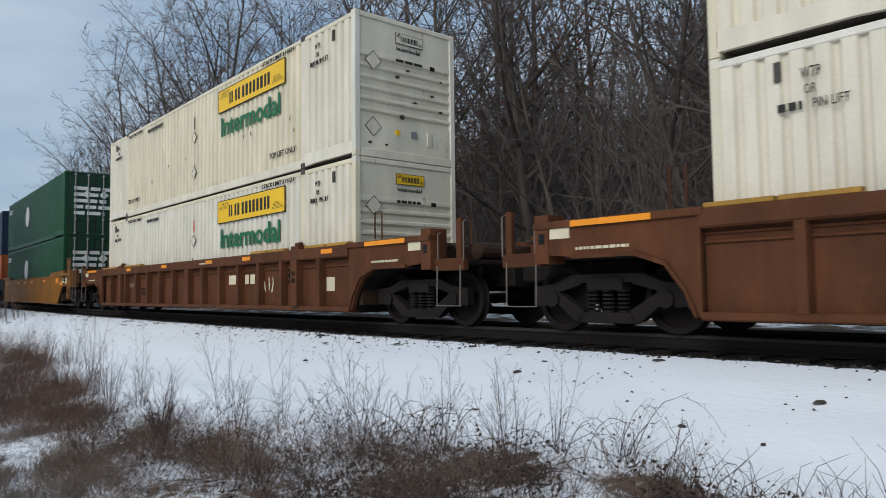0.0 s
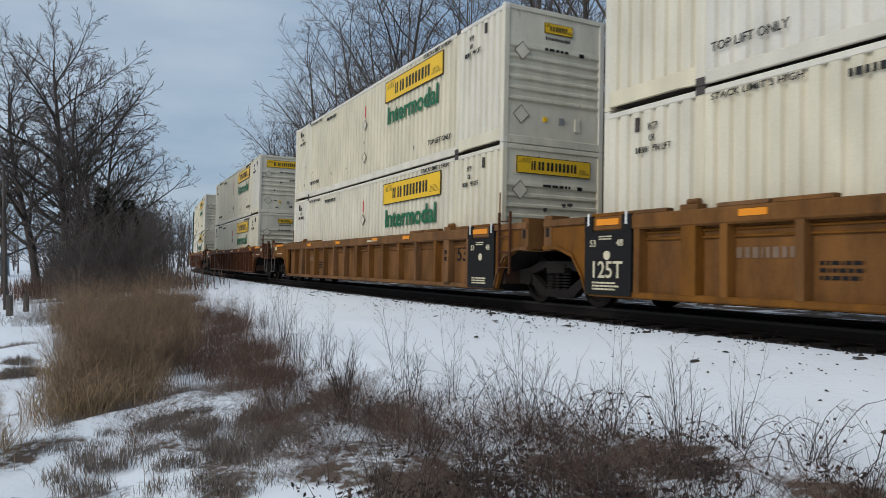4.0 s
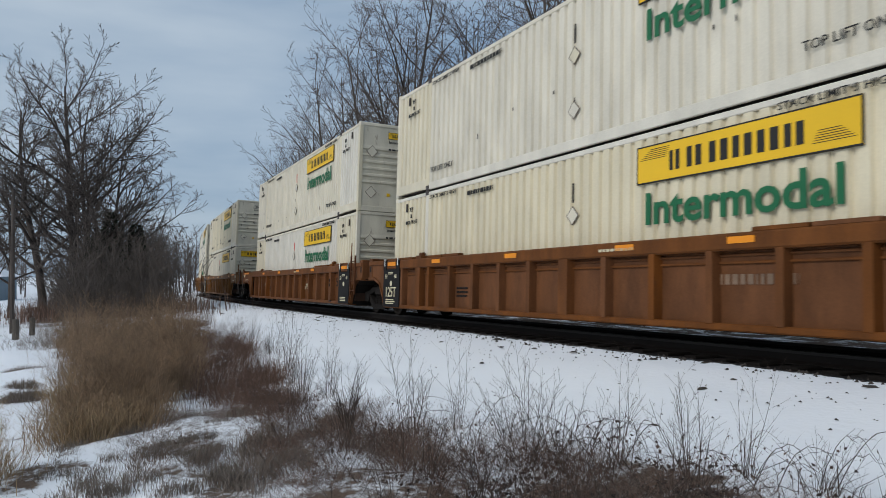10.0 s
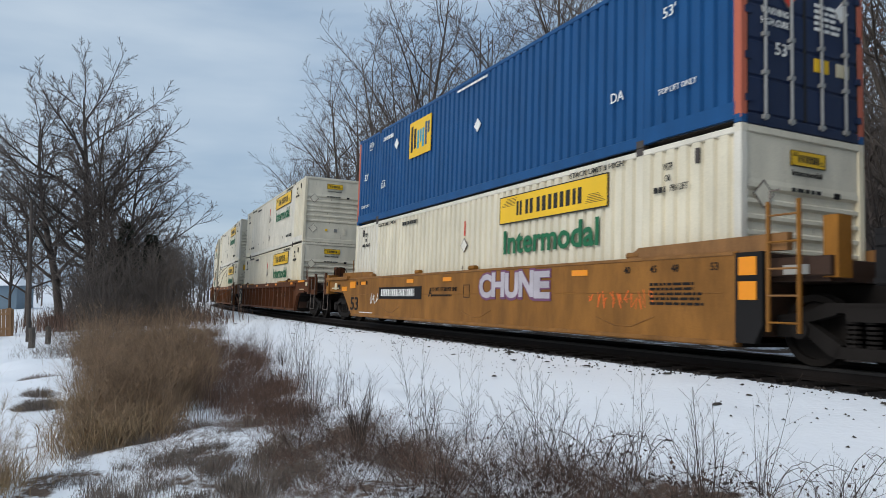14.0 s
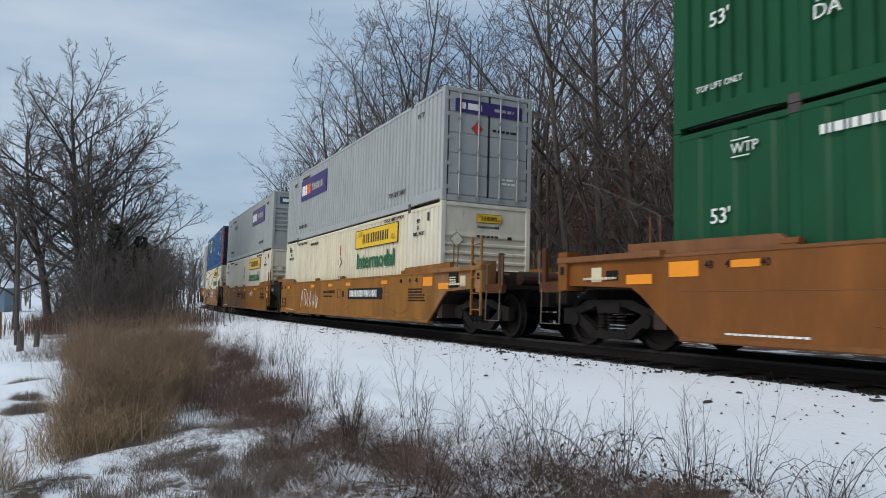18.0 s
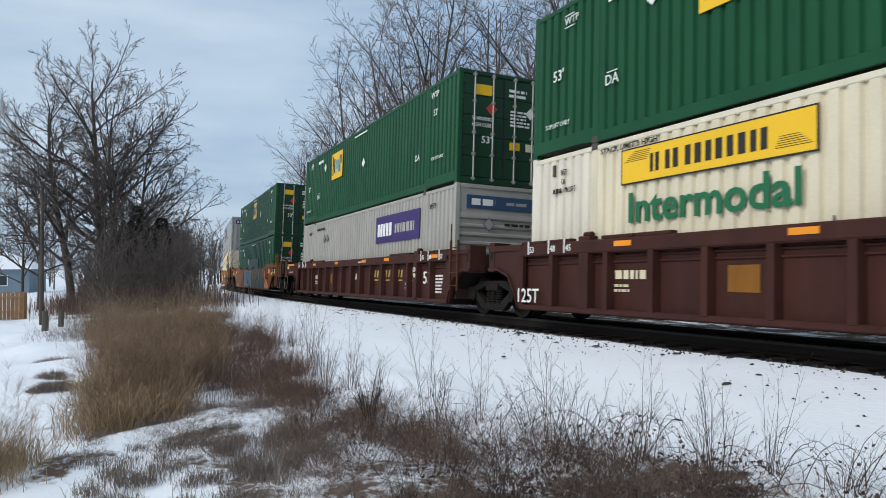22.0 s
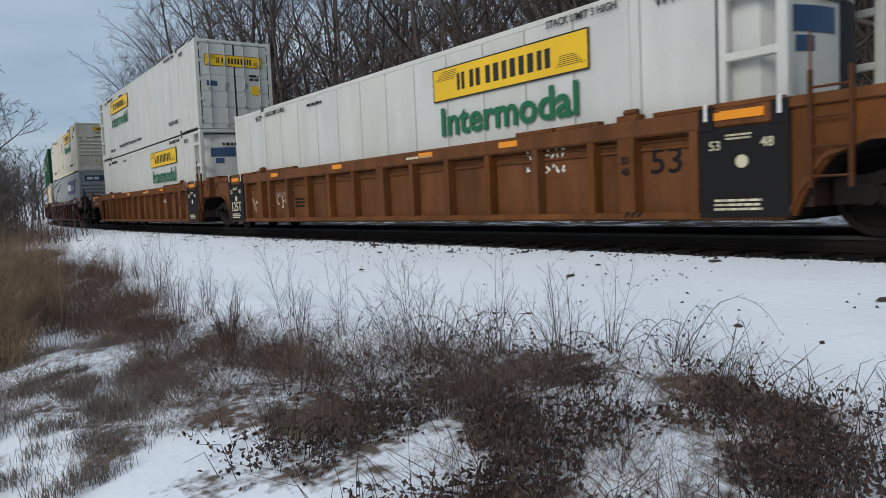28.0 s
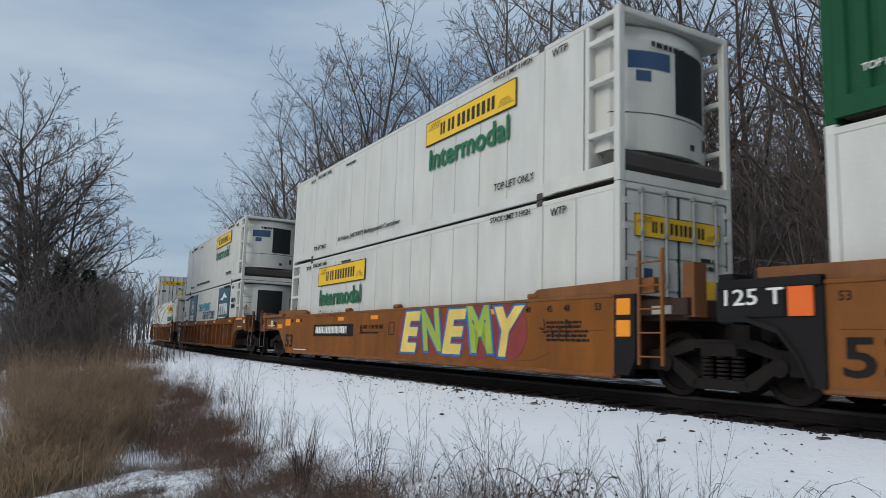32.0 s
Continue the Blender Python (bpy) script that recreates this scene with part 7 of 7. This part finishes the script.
def blade_stuff(name, mat, label, count, place, height, width, seed, droop=0.35):
    rnd = random.Random(seed)
    sh = Shape()
    spots = [place(rnd) for _ in range(count)]
    zs = ground_z([p[0] for p in spots], [p[1] for p in spots])
    for (x, y, f), z in zip(spots, zs):
        h = height * f * rnd.uniform(0.5, 1.15)
        a = rnd.uniform(0, 6.283)
        d = h * droop * rnd.uniform(0.1, 1.2)
        u = rnd.uniform(0, 3.1416)
        wx, wy = width * math.cos(u), width * math.sin(u)
        mx, my = x + math.cos(a) * d * 0.35, y + math.sin(a) * d * 0.35
        tx, ty = x + math.cos(a) * d, y + math.sin(a) * d
        sh.add([(x - wx, y - wy, z - 0.03), (x + wx, y + wy, z - 0.03), (mx + wx * .7, my + wy * .7, z + h * 0.6), (mx - wx * .7, my - wy * .7, z + h * 0.6), (tx, ty, z + h)], [(0, 1, 2, 3), (3, 2, 4)])
    return tagged(sh.ob(name, mat), label, "vegetation", kind="stuff")


def weed_stuff(name, mat, label, count, place, height, seed, twigs=7, radius=0.0022, lean=0.35):
    """Dead weeds: a thin stalk each, with short rising side twigs that thicken towards the top."""
    rnd = random.Random(seed)
    sh = Sticks()
    spots = [place(rnd) for _ in range(count)]
    zs = ground_z([p[0] for p in spots], [p[1] for p in spots])
    for (x, y, f), z in zip(spots, zs):
        h = height * f * rnd.uniform(0.55, 1.2)
        foot = Vector((x, y, float(z) - 0.04))
        top = foot + Vector((rnd.gauss(0, lean) * h, rnd.gauss(0, lean) * h, h))
        mid = foot.lerp(top, 0.5) + Vector((rnd.gauss(0, 0.05) * h, rnd.gauss(0, 0.05) * h, 0.03 * h))
        sh.add([foot, mid, top], radius, 0.0, 3)
        for _ in range(twigs):
            g = 1 - rnd.random() ** 1.6 * 0.8
            p = foot.lerp(mid, g * 2) if g < 0.5 else mid.lerp(top, g * 2 - 1)
            ln = h * rnd.uniform(0.10, 0.28)
            sh.add([p, p + Vector((rnd.gauss(0, 0.55) * ln, rnd.gauss(0, 0.55) * ln, ln * rnd.uniform(0.3, 1.0)))], radius * 0.7, 0.0, 3)
    return tagged(sh.ob(name, mat), label, "vegetation", kind="stuff")


def plant_grass():
    def along(x0, x1, y0, y1, clump=0.5, n=40, seed=3):
        r = random.Random(seed)
        centres = [(r.uniform(x0, x1), r.uniform(y0, y1), r.uniform(0.6, 1.1)) for _ in range(n)]

        def place(rnd):
            cx, cy, f = rnd.choice(centres)
            return rnd.gauss(cx, clump), rnd.gauss(cy, clump), f * rnd.uniform(0.6, 1.1)
        return place

    def patch(centres, clump):
        def place(rnd):
            cx, cy, f = rnd.choice(centres)
            return rnd.gauss(cx, clump), rnd.gauss(cy, clump * 0.8), f * rnd.uniform(0.6, 1.1)
        return place
    # shaggy brown brush at the corner of the bank, darker mats behind it, low tufts, and the plumes beside the camera
    r = random.Random(1)
    corner = []
    for k in range(90):
        x = -8.7 - 14.5 * r.random() ** 1.25
        corner.append((x, r.uniform(0.0, 0.95) if x > -10.5 else r.uniform(0.05, float(np.interp(-x, [10.5, 13, 23], [1.3, 1.9, 2.6]))), float(np.interp(-x, [8.4, 9.5, 11, 14, 18, 23], [0.40, 0.66, 0.9, 1.1, 1.25, 1.35])) * r.uniform(0.7, 1.15)))
    blade_stuff("tall_dry_brush", "dry_grass", "tall shaggy brown dry brush", 9000, patch(corner, 0.24), 0.80, 0.0038, 1, 1.1)
    weed_stuff("tall_dry_weeds", "dry_grass", "tall tangled tan weeds with feathery tops", 5200, patch(corner, 0.26), 0.95, 11, 7, 0.0030, 0.24)
    blade_stuff("drooping_grass", "pale_grass", "drooping tan grass at the foot of the brush", 3200, along(-13, -8.5, 0.0, 0.75, 0.15, 26, 8), 0.48, 0.004, 8, 1.8)
    mats = []
    for k in range(84):
        x = -7.8 - 19 * r.random() ** 1.4
        lip = float(np.interp(-x, [7.8, 9.8, 13.4, 19, 28], [2.4, 2.7, 3.25, 3.65, 4.1]))
        low_edge = float(np.interp(-x, [7.8, 9.0, 10.4, 11.5, 20], [1.9, 1.6, 1.85, 1.3, 1.6]))
        mats.append((x, r.uniform(low_edge, lip), r.uniform(0.5, 1.1) * float(np.interp(-x, [7.8, 10, 16], [0.6, 0.9, 1.2]))))
    blade_stuff("brown_brush", "red_brush", "dense brown dead brush and weeds", 11000, patch(mats, 0.19), 0.38, 0.003, 2, 1.4)
    weed_stuff("brown_weeds", "red_brush", "dense tangled dark brown weeds", 6000, patch(mats, 0.20), 0.52, 12, 6, 0.0022, 0.45)
    low = [(-r.uniform(4.2, 8.4), r.uniform(1.5, 3.0), r.uniform(0.5, 1.1)) for _ in range(40)] + [(-r.uniform(4.3, 6.3), r.uniform(2.4, 3.6), r.uniform(0.6, 1.1)) for _ in range(12)] + [(-r.uniform(6.4, 9.3), r.uniform(0.6, 1.8), r.uniform(0.4, 0.8)) for _ in range(26)] + [(-r.uniform(1.4, 4.4), r.uniform(1.9, 3.8), r.uniform(0.6, 1.2)) for _ in range(26)]
    weed_stuff("low_weeds", "red_brush", "low matted brown weeds through the snow", 8600, patch(low, 0.17), 0.27, 4, 6, 0.0016, 0.9)
    weed_stuff("grey_weeds", "tuft", "low grey-tan weeds matted through the snow", 3600, patch(low, 0.22), 0.28, 14, 6, 0.0016, 0.8)
    tufts = [(-r.uniform(4.6, 9.0), r.uniform(0.5, 1.9), r.uniform(0.5, 1.3)) for _ in range(84)] + [(-r.uniform(5.0, 8.6), r.uniform(-0.2, 0.7), r.uniform(0.5, 0.9)) for _ in range(30)]
    blade_stuff("low_grass_tufts", "tuft", "low rounded grey-tan grass tufts in snow", 18000, patch(tufts, 0.085), 0.13, 0.0024, 5, 1.6)
    blade_stuff("field_weeds", "red_brush", "weeds under the trees at the field's edge", 9000, along(-60, -34, -1.0, 5, 1.2, 60, 6), 1.3, 0.012, 6)
    weed_stuff("field_edge_weeds", "tuft", "low weeds along the edge of the snowy field", 2400, along(-34, -22, -1.2, 1.0, 0.5, 40, 16), 0.45, 16, 5, 0.004, 0.5)
    # feathery plume grass right beside the camera
    plume = along(-7.6, -6.5, -1.25, -0.55, 0.16, 9, 7)
    blade_stuff("plume_grass", "pale_grass", "pale plume grass close to the camera", 1500, plume, 0.5, 0.003, 7, 1.3)
    weed_stuff("grass_plumes", "pale_grass", "feathery pale seed plumes of tall grass", 120, plume, 0.75, 17, 46, 0.0016, 0.3)


def leaf_litter():
    """Low leafy weeds and dead leaves in clumps over the bank."""
    rnd = random.Random(15)
    spots = []
    twigs = []

    def density(x, y):
        """Share of the ground that leaves cover: ragged, thick below the lip, thin towards the snow."""
        ragged = noise.noise(Vector((x * 1.7, y * 1.7, 3.0))) + 0.5 * noise.noise(Vector((x * 4.5, y * 4.5, 9.0)))
        core = float(np.interp(x, [-5.2, -4.2, -3.2, -1.4, -0.6], [0.0, 0.4, 0.9, 1.0, 0.0])) * float(np.interp(y, [1.2, 1.9, 3.5, 4.35], [0.0, 1.0, 0.9, 0.0]))
        slope = 0.14 * float(np.interp(x, [-9.5, -8, -5, -4], [0.0, 1.0, 1.0, 0.0])) * float(np.interp(y, [1.5, 2.0, 2.9, 3.4], [0.0, 1.0, 1.0, 0.0]))
        return max(core, slope) * (0.45 + 1.5 * ragged)
    while len(spots) < 8200:
        x, y = -0.5 - 9.0 * rnd.random() ** 1.6, rnd.uniform(1.2, 4.4)
        thick = density(x, y)
        if rnd.random() < thick:
            spots.append((x, y, rnd.random() ** 1.5 * 0.17 * min(1.0, thick * 1.4)))
            if rnd.random() < 0.2:
                twigs.append((x, y, rnd.uniform(0.12, 0.42), rnd.uniform(-0.9, 0.9), rnd.uniform(-0.9, 0.9)))
    tz = ground_z([p[0] for p in twigs], [p[1] for p in twigs])
    tw = Shape()
    for (x, y, h, a, b), z in zip(twigs, tz):
        tw.tube([(x, y, z - 0.03), (x + a * h * 0.4, y + b * h * 0.4, z + h * 0.6), (x + a * h, y + b * h, z + h * rnd.uniform(0.7, 1.0))], [0.0028, 0.002, 0.001], 3)
    tagged(tw.ob("weed_stalks", "stem"), "thin dead weed stalks on the bank", "weeds", kind="stuff")
    zs = ground_z([p[0] for p in spots], [p[1] for p in spots])
    sh = Shape()
    for (x, y, up), z in zip(spots, zs):
        c = Vector((x, y, z + up + 0.02))
        a = Vector((rnd.gauss(0, 1), rnd.gauss(0, 1), rnd.gauss(0, 0.8))).normalized()
        b = a.orthogonal().normalized()
        b.rotate(Matrix.Rotation(rnd.uniform(0, 6.283), 3, a))
        L, w = rnd.uniform(0.009, 0.027), rnd.uniform(0.006, 0.016)
        n = a.cross(b) * L * 0.4
        sh.add([c - a * L, c + b * w + n - a * L * 0.2, c + b * w * 0.7 + n + a * L * 0.6, c + a * L, c - b * w * 0.7 + n + a * L * 0.5, c - b * w + n - a * L * 0.3], [(0, 1, 2, 3), (0, 3, 4, 5)])
        if up > 0.08 and rnd.random() < 0.08:
            foot = Vector((x + rnd.uniform(-.05, .05), y + rnd.uniform(-.05, .05), z - 0.02))
            sh.tube([foot, c], [0.0025, 0.0015], 3)
    tagged(sh.ob("leafy_weeds", "dead_leaf"), "dead brown weeds and leaves on the bank", "weeds", kind="stuff")


def clods():
    """Dark stones and clods scattered on the snow beside the line."""
    rnd = random.Random(6)
    shapes = []
    for k in range(4):
        sh = Shape()
        n = 6
        ring = [(math.cos(6.283 * i / n) * rnd.uniform(0.7, 1.2), math.sin(6.283 * i / n) * rnd.uniform(0.6, 1.1)) for i in range(n)]
        low = [(a, b, -0.3) for a, b in ring]
        top = [(a * 0.55, b * 0.55, rnd.uniform(0.35, 0.6)) for a, b in ring]
        sh.add(low + top, [(i, (i + 1) % n, n + (i + 1) % n, n + i) for i in range(n)] + [tuple(range(n, 2 * n))])
        shapes.append(sh.mesh("stone", "clod"))
    for k in range(110):
        s = rnd.uniform(0, 42)
        q = -rnd.uniform(1.5, 5.0) if rnd.random() < 0.5 else -rnd.uniform(1.4, 2.4)
        p = track(s, q)
        r = rnd.uniform(0.018, 0.044) * (1.4 if rnd.random() < 0.1 else 1)
        o = new("stone", rnd.choice(shapes))
        o.matrix_basis = pose(p.x, p.y, ground_at(p.x, p.y) + r * 0.2, 0, 0, rnd.uniform(0, 360)) @ Matrix.Diagonal((r * rnd.uniform(1, 2.2), r, r * 0.6, 1))
        tagged(o, "dark stone half sunk in snow", "stone", "stones on the snow")
    # small flecks of cinder blown over the snow
    sh = Shape()
    for k in range(1500):
        s = rnd.uniform(-3, 60)
        q = -1.7 - abs(rnd.gauss(0, 1.1))
        p = track(s, q)
        r = rnd.uniform(0.006, 0.020)
        c = Vector((p.x, p.y, ground_at(p.x, p.y) + 0.004))
        sh.add([c + Vector((math.cos(a) * r * rnd.uniform(0.6, 2.0), math.sin(a) * r * rnd.uniform(0.6, 1.2), -0.01)) for a in (0, 1.57, 3.14, 4.71)] + [c + Vector((rnd.uniform(-r, r), 0, r * 0.35))], [(0, 1, 4), (1, 2, 4), (2, 3, 4), (3, 0, 4)])
    tagged(sh.ob("cinder_flecks", "clod"), "small dark cinders scattered over the snow", "cinders", kind="stuff")
    # broken dark edge of the ballast: uncountable small stones
    sh = Shape()
    for k in range(5200):
        s = rnd.uniform(-4, 75)
        q = -1.22 - abs(rnd.gauss(0, 0.28))
        p = track(s, q)
        r = rnd.uniform(0.015, 0.04)
        z = float(rail_z(s)) + float(np.interp(-q, [1.25, 1.5, 5.2], [-0.22, -0.13, -0.42]))
        c = Vector((p.x, p.y, z))
        vs = [c + Vector((math.cos(a) * r * rnd.uniform(0.7, 1.3), math.sin(a) * r * rnd.uniform(0.7, 1.3), -0.01)) for a in (0, 1.57, 3.14, 4.71)]
        sh.add(vs + [c + Vector((0, 0, r * 0.8))], [(0, 1, 4), (1, 2, 4), (2, 3, 4), (3, 0, 4)])
    tagged(sh.ob("ballast_stones", "clod"), "dark crushed ballast at the edge of the track", "ballast", kind="stuff")


def tussocks():
    for x, y, r in ((-16.3, -0.70, 0.36), (-13.9, -0.66, 0.20), (-12.5, -0.58, 0.26)):
        rnd = random.Random(int(-x * 10))
        root = new("grass_tussock")
        sh = Shape()
        for k in range(1500):
            a, rr = rnd.uniform(0, 6.283), r * math.sqrt(rnd.random())
            px, py = math.cos(a) * rr * 1.5, math.sin(a) * rr * 1.25
            h = 0.15 * (1.15 - (rr / r) ** 2) * rnd.uniform(0.5, 1.2)
            d = rnd.uniform(0, 0.15)
            u = rnd.uniform(0, 3.14)
            wx, wy = 0.006 * math.cos(u), 0.006 * math.sin(u)
            sh.add([(px - wx, py - wy, -0.03), (px + wx, py + wy, -0.03), (px + math.cos(a) * d, py + math.sin(a) * d, h)], [(0, 1, 2)])
        tagged(sh.ob("blade_tuft", "tuft", root), kind="stuff")
        root.matrix_basis = pose(x, y, ground_at(x, y))
        tagged(root, "low rounded clump of dead grey grass in snow", "tussock", "tussocks in the field")


def field_things():
    # two stub posts and the tall pole behind them
    for x, y, h, r in ((-27.6, -1.55, 0.68, 0.11), (-29.5, -1.15, 0.62, 0.10)):
        o = Shape().tube([(0, 0, -0.2), (0, 0.02, h * 0.6), (0.02, 0, h)], [r, r * 0.96, r * 0.9], 9).ob("stub_post", "post")
        o.matrix_basis = pose(x, y, ground_at(x, y))
        tagged(o, "weathered wooden stub post beside the field", "post")
    o = Shape().tube([(0, 0, -0.2), (0, 0, 2.5), (0, 0, 5.4)], [0.085, 0.075, 0.05], 8).ob("slim_pole", "bark_dark")
    o.matrix_basis = pose(-31.0, -1.85, ground_at(-31.0, -1.85))
    tagged(o, "slim dark wooden pole at the edge of the field", "pole")
    # board fence
    f = new("board_fence")
    x = 0.0
    for k in range(34):
        Shape().box(-0.012, 0.012, x, x + 0.145, 0.05, 1.25 + 0.02 * (k % 3)).ob("board", "fence", f)
        x += 0.16
    for z in (0.35, 1.0):
        Shape().box(0.014, 0.06, 0, x, z, z + 0.09).ob("rail", "fence", f)
    for k in range(4):
        Shape().box(0.02, 0.11, k * 1.75, k * 1.75 + 0.09, -0.2, 1.3).ob("fence_post", "fence", f)
    f.matrix_basis = pose(-37.5, -8.2, ground_at(-37.5, -5) - 0.05, 0, 0, -4)
    tagged(f, "low brown board fence across the snowy field", "fence")
    house(-104, -13)


def house(x, y):
    h = new("house")
    w, d, e = 13.0, 9.0, 2.9
    Shape().box(-d / 2, d / 2, -w / 2, w / 2, -0.3, e).ob("wall", "siding", h)
    rf = Shape()
    over, rise = 0.5, 2.1
    rf.add([(-d / 2 - over, -w / 2 - over, e), (d / 2 + over, -w / 2 - over, e), (d / 2 + over, w / 2 + over, e), (-d / 2 - over, w / 2 + over, e), (0, -w / 2 + 3.2, e + rise), (0, w / 2 - 3.2, e + rise)],
           [(0, 1, 4), (2, 3, 5), (1, 2, 5, 4), (3, 0, 4, 5), (0, 3, 2, 1)])
    rf.ob("roof", "roof_snow", h)
    for yy in (-4.2, -1.0, 3.6):
        win = new("window")
        win.parent = h
        Shape().box(d / 2 - 0.02, d / 2 + 0.05, yy - 0.65, yy + 0.65, 0.9, 2.2).ob("window_frame", "white_ink", win)
        Shape().box(d / 2 + 0.03, d / 2 + 0.06, yy - 0.55, yy + 0.55, 1.0, 2.1).ob("pane", "glass", win)
    dr = new("door")
    dr.parent = h
    Shape().box(d / 2, d / 2 + 0.05, 0.9, 1.9, 0, 2.05).ob("door_leaf", "white_ink", dr)
    h.matrix_basis = pose(x, y, ground_at(x, y), 0, 0, -8)
    tagged(h, "single-storey blue-grey house with a snow-covered hip roof", "house")


plant_woods()
plant_left_trees()
far_woods()
plant_brush()
plant_grass()
leaf_litter()
clods()
tussocks()
field_things()


def lay_ties():
    sh = Shape().bar("y", -1.3, 1.3, -0.11, 0.11, -0.17, 0.0, 0.015)
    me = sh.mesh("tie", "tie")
    root = tagged(new("track_ties"), "dark creosoted wooden railway ties", "ties", kind="structure")
    n = 0
    for s in np.arange(-8.0, 120.0, 0.53):
        if n >= 150:
            break
        m = on_track(float(s))
        share("tie", me, root, m @ Matrix.Translation((0, 0, -0.17)))
        n += 1


lay_ties()


# ---- the train's run ----
RUN = 11.94
DRIFT = {0: 0, 1: -.03, 2: -.08, 3: .02, 4: -.07, 5: -.13, 6: -.07, 7: 0, 8: .11, 9: -.10, 10: -.19, 11: -.07, 12: -.16, 13: -.10, 14: .06, 15: 0, 16: -.07, 17: -.05, 18: .02,
         19: .07, 20: .12, 21: .07, 22: -.03, 23: -.22, 24: -.17, 25: -.2, 26: 0, 27: .19, 28: -.08, 29: -.11, 30: -.11, 31: -.10, 32: -.28}


def motions():
    poses = {}
    for thing, at, z in CARRIED:
        rows = []
        for t in range(33):
            if (at, t) not in poses:
                poses[at, t] = on_track(at + RUN * t + DRIFT[t])
            rows.append((float(t), poses[at, t] @ Matrix.Translation((0, 0, z))))
        walk(thing, rows)


motions()
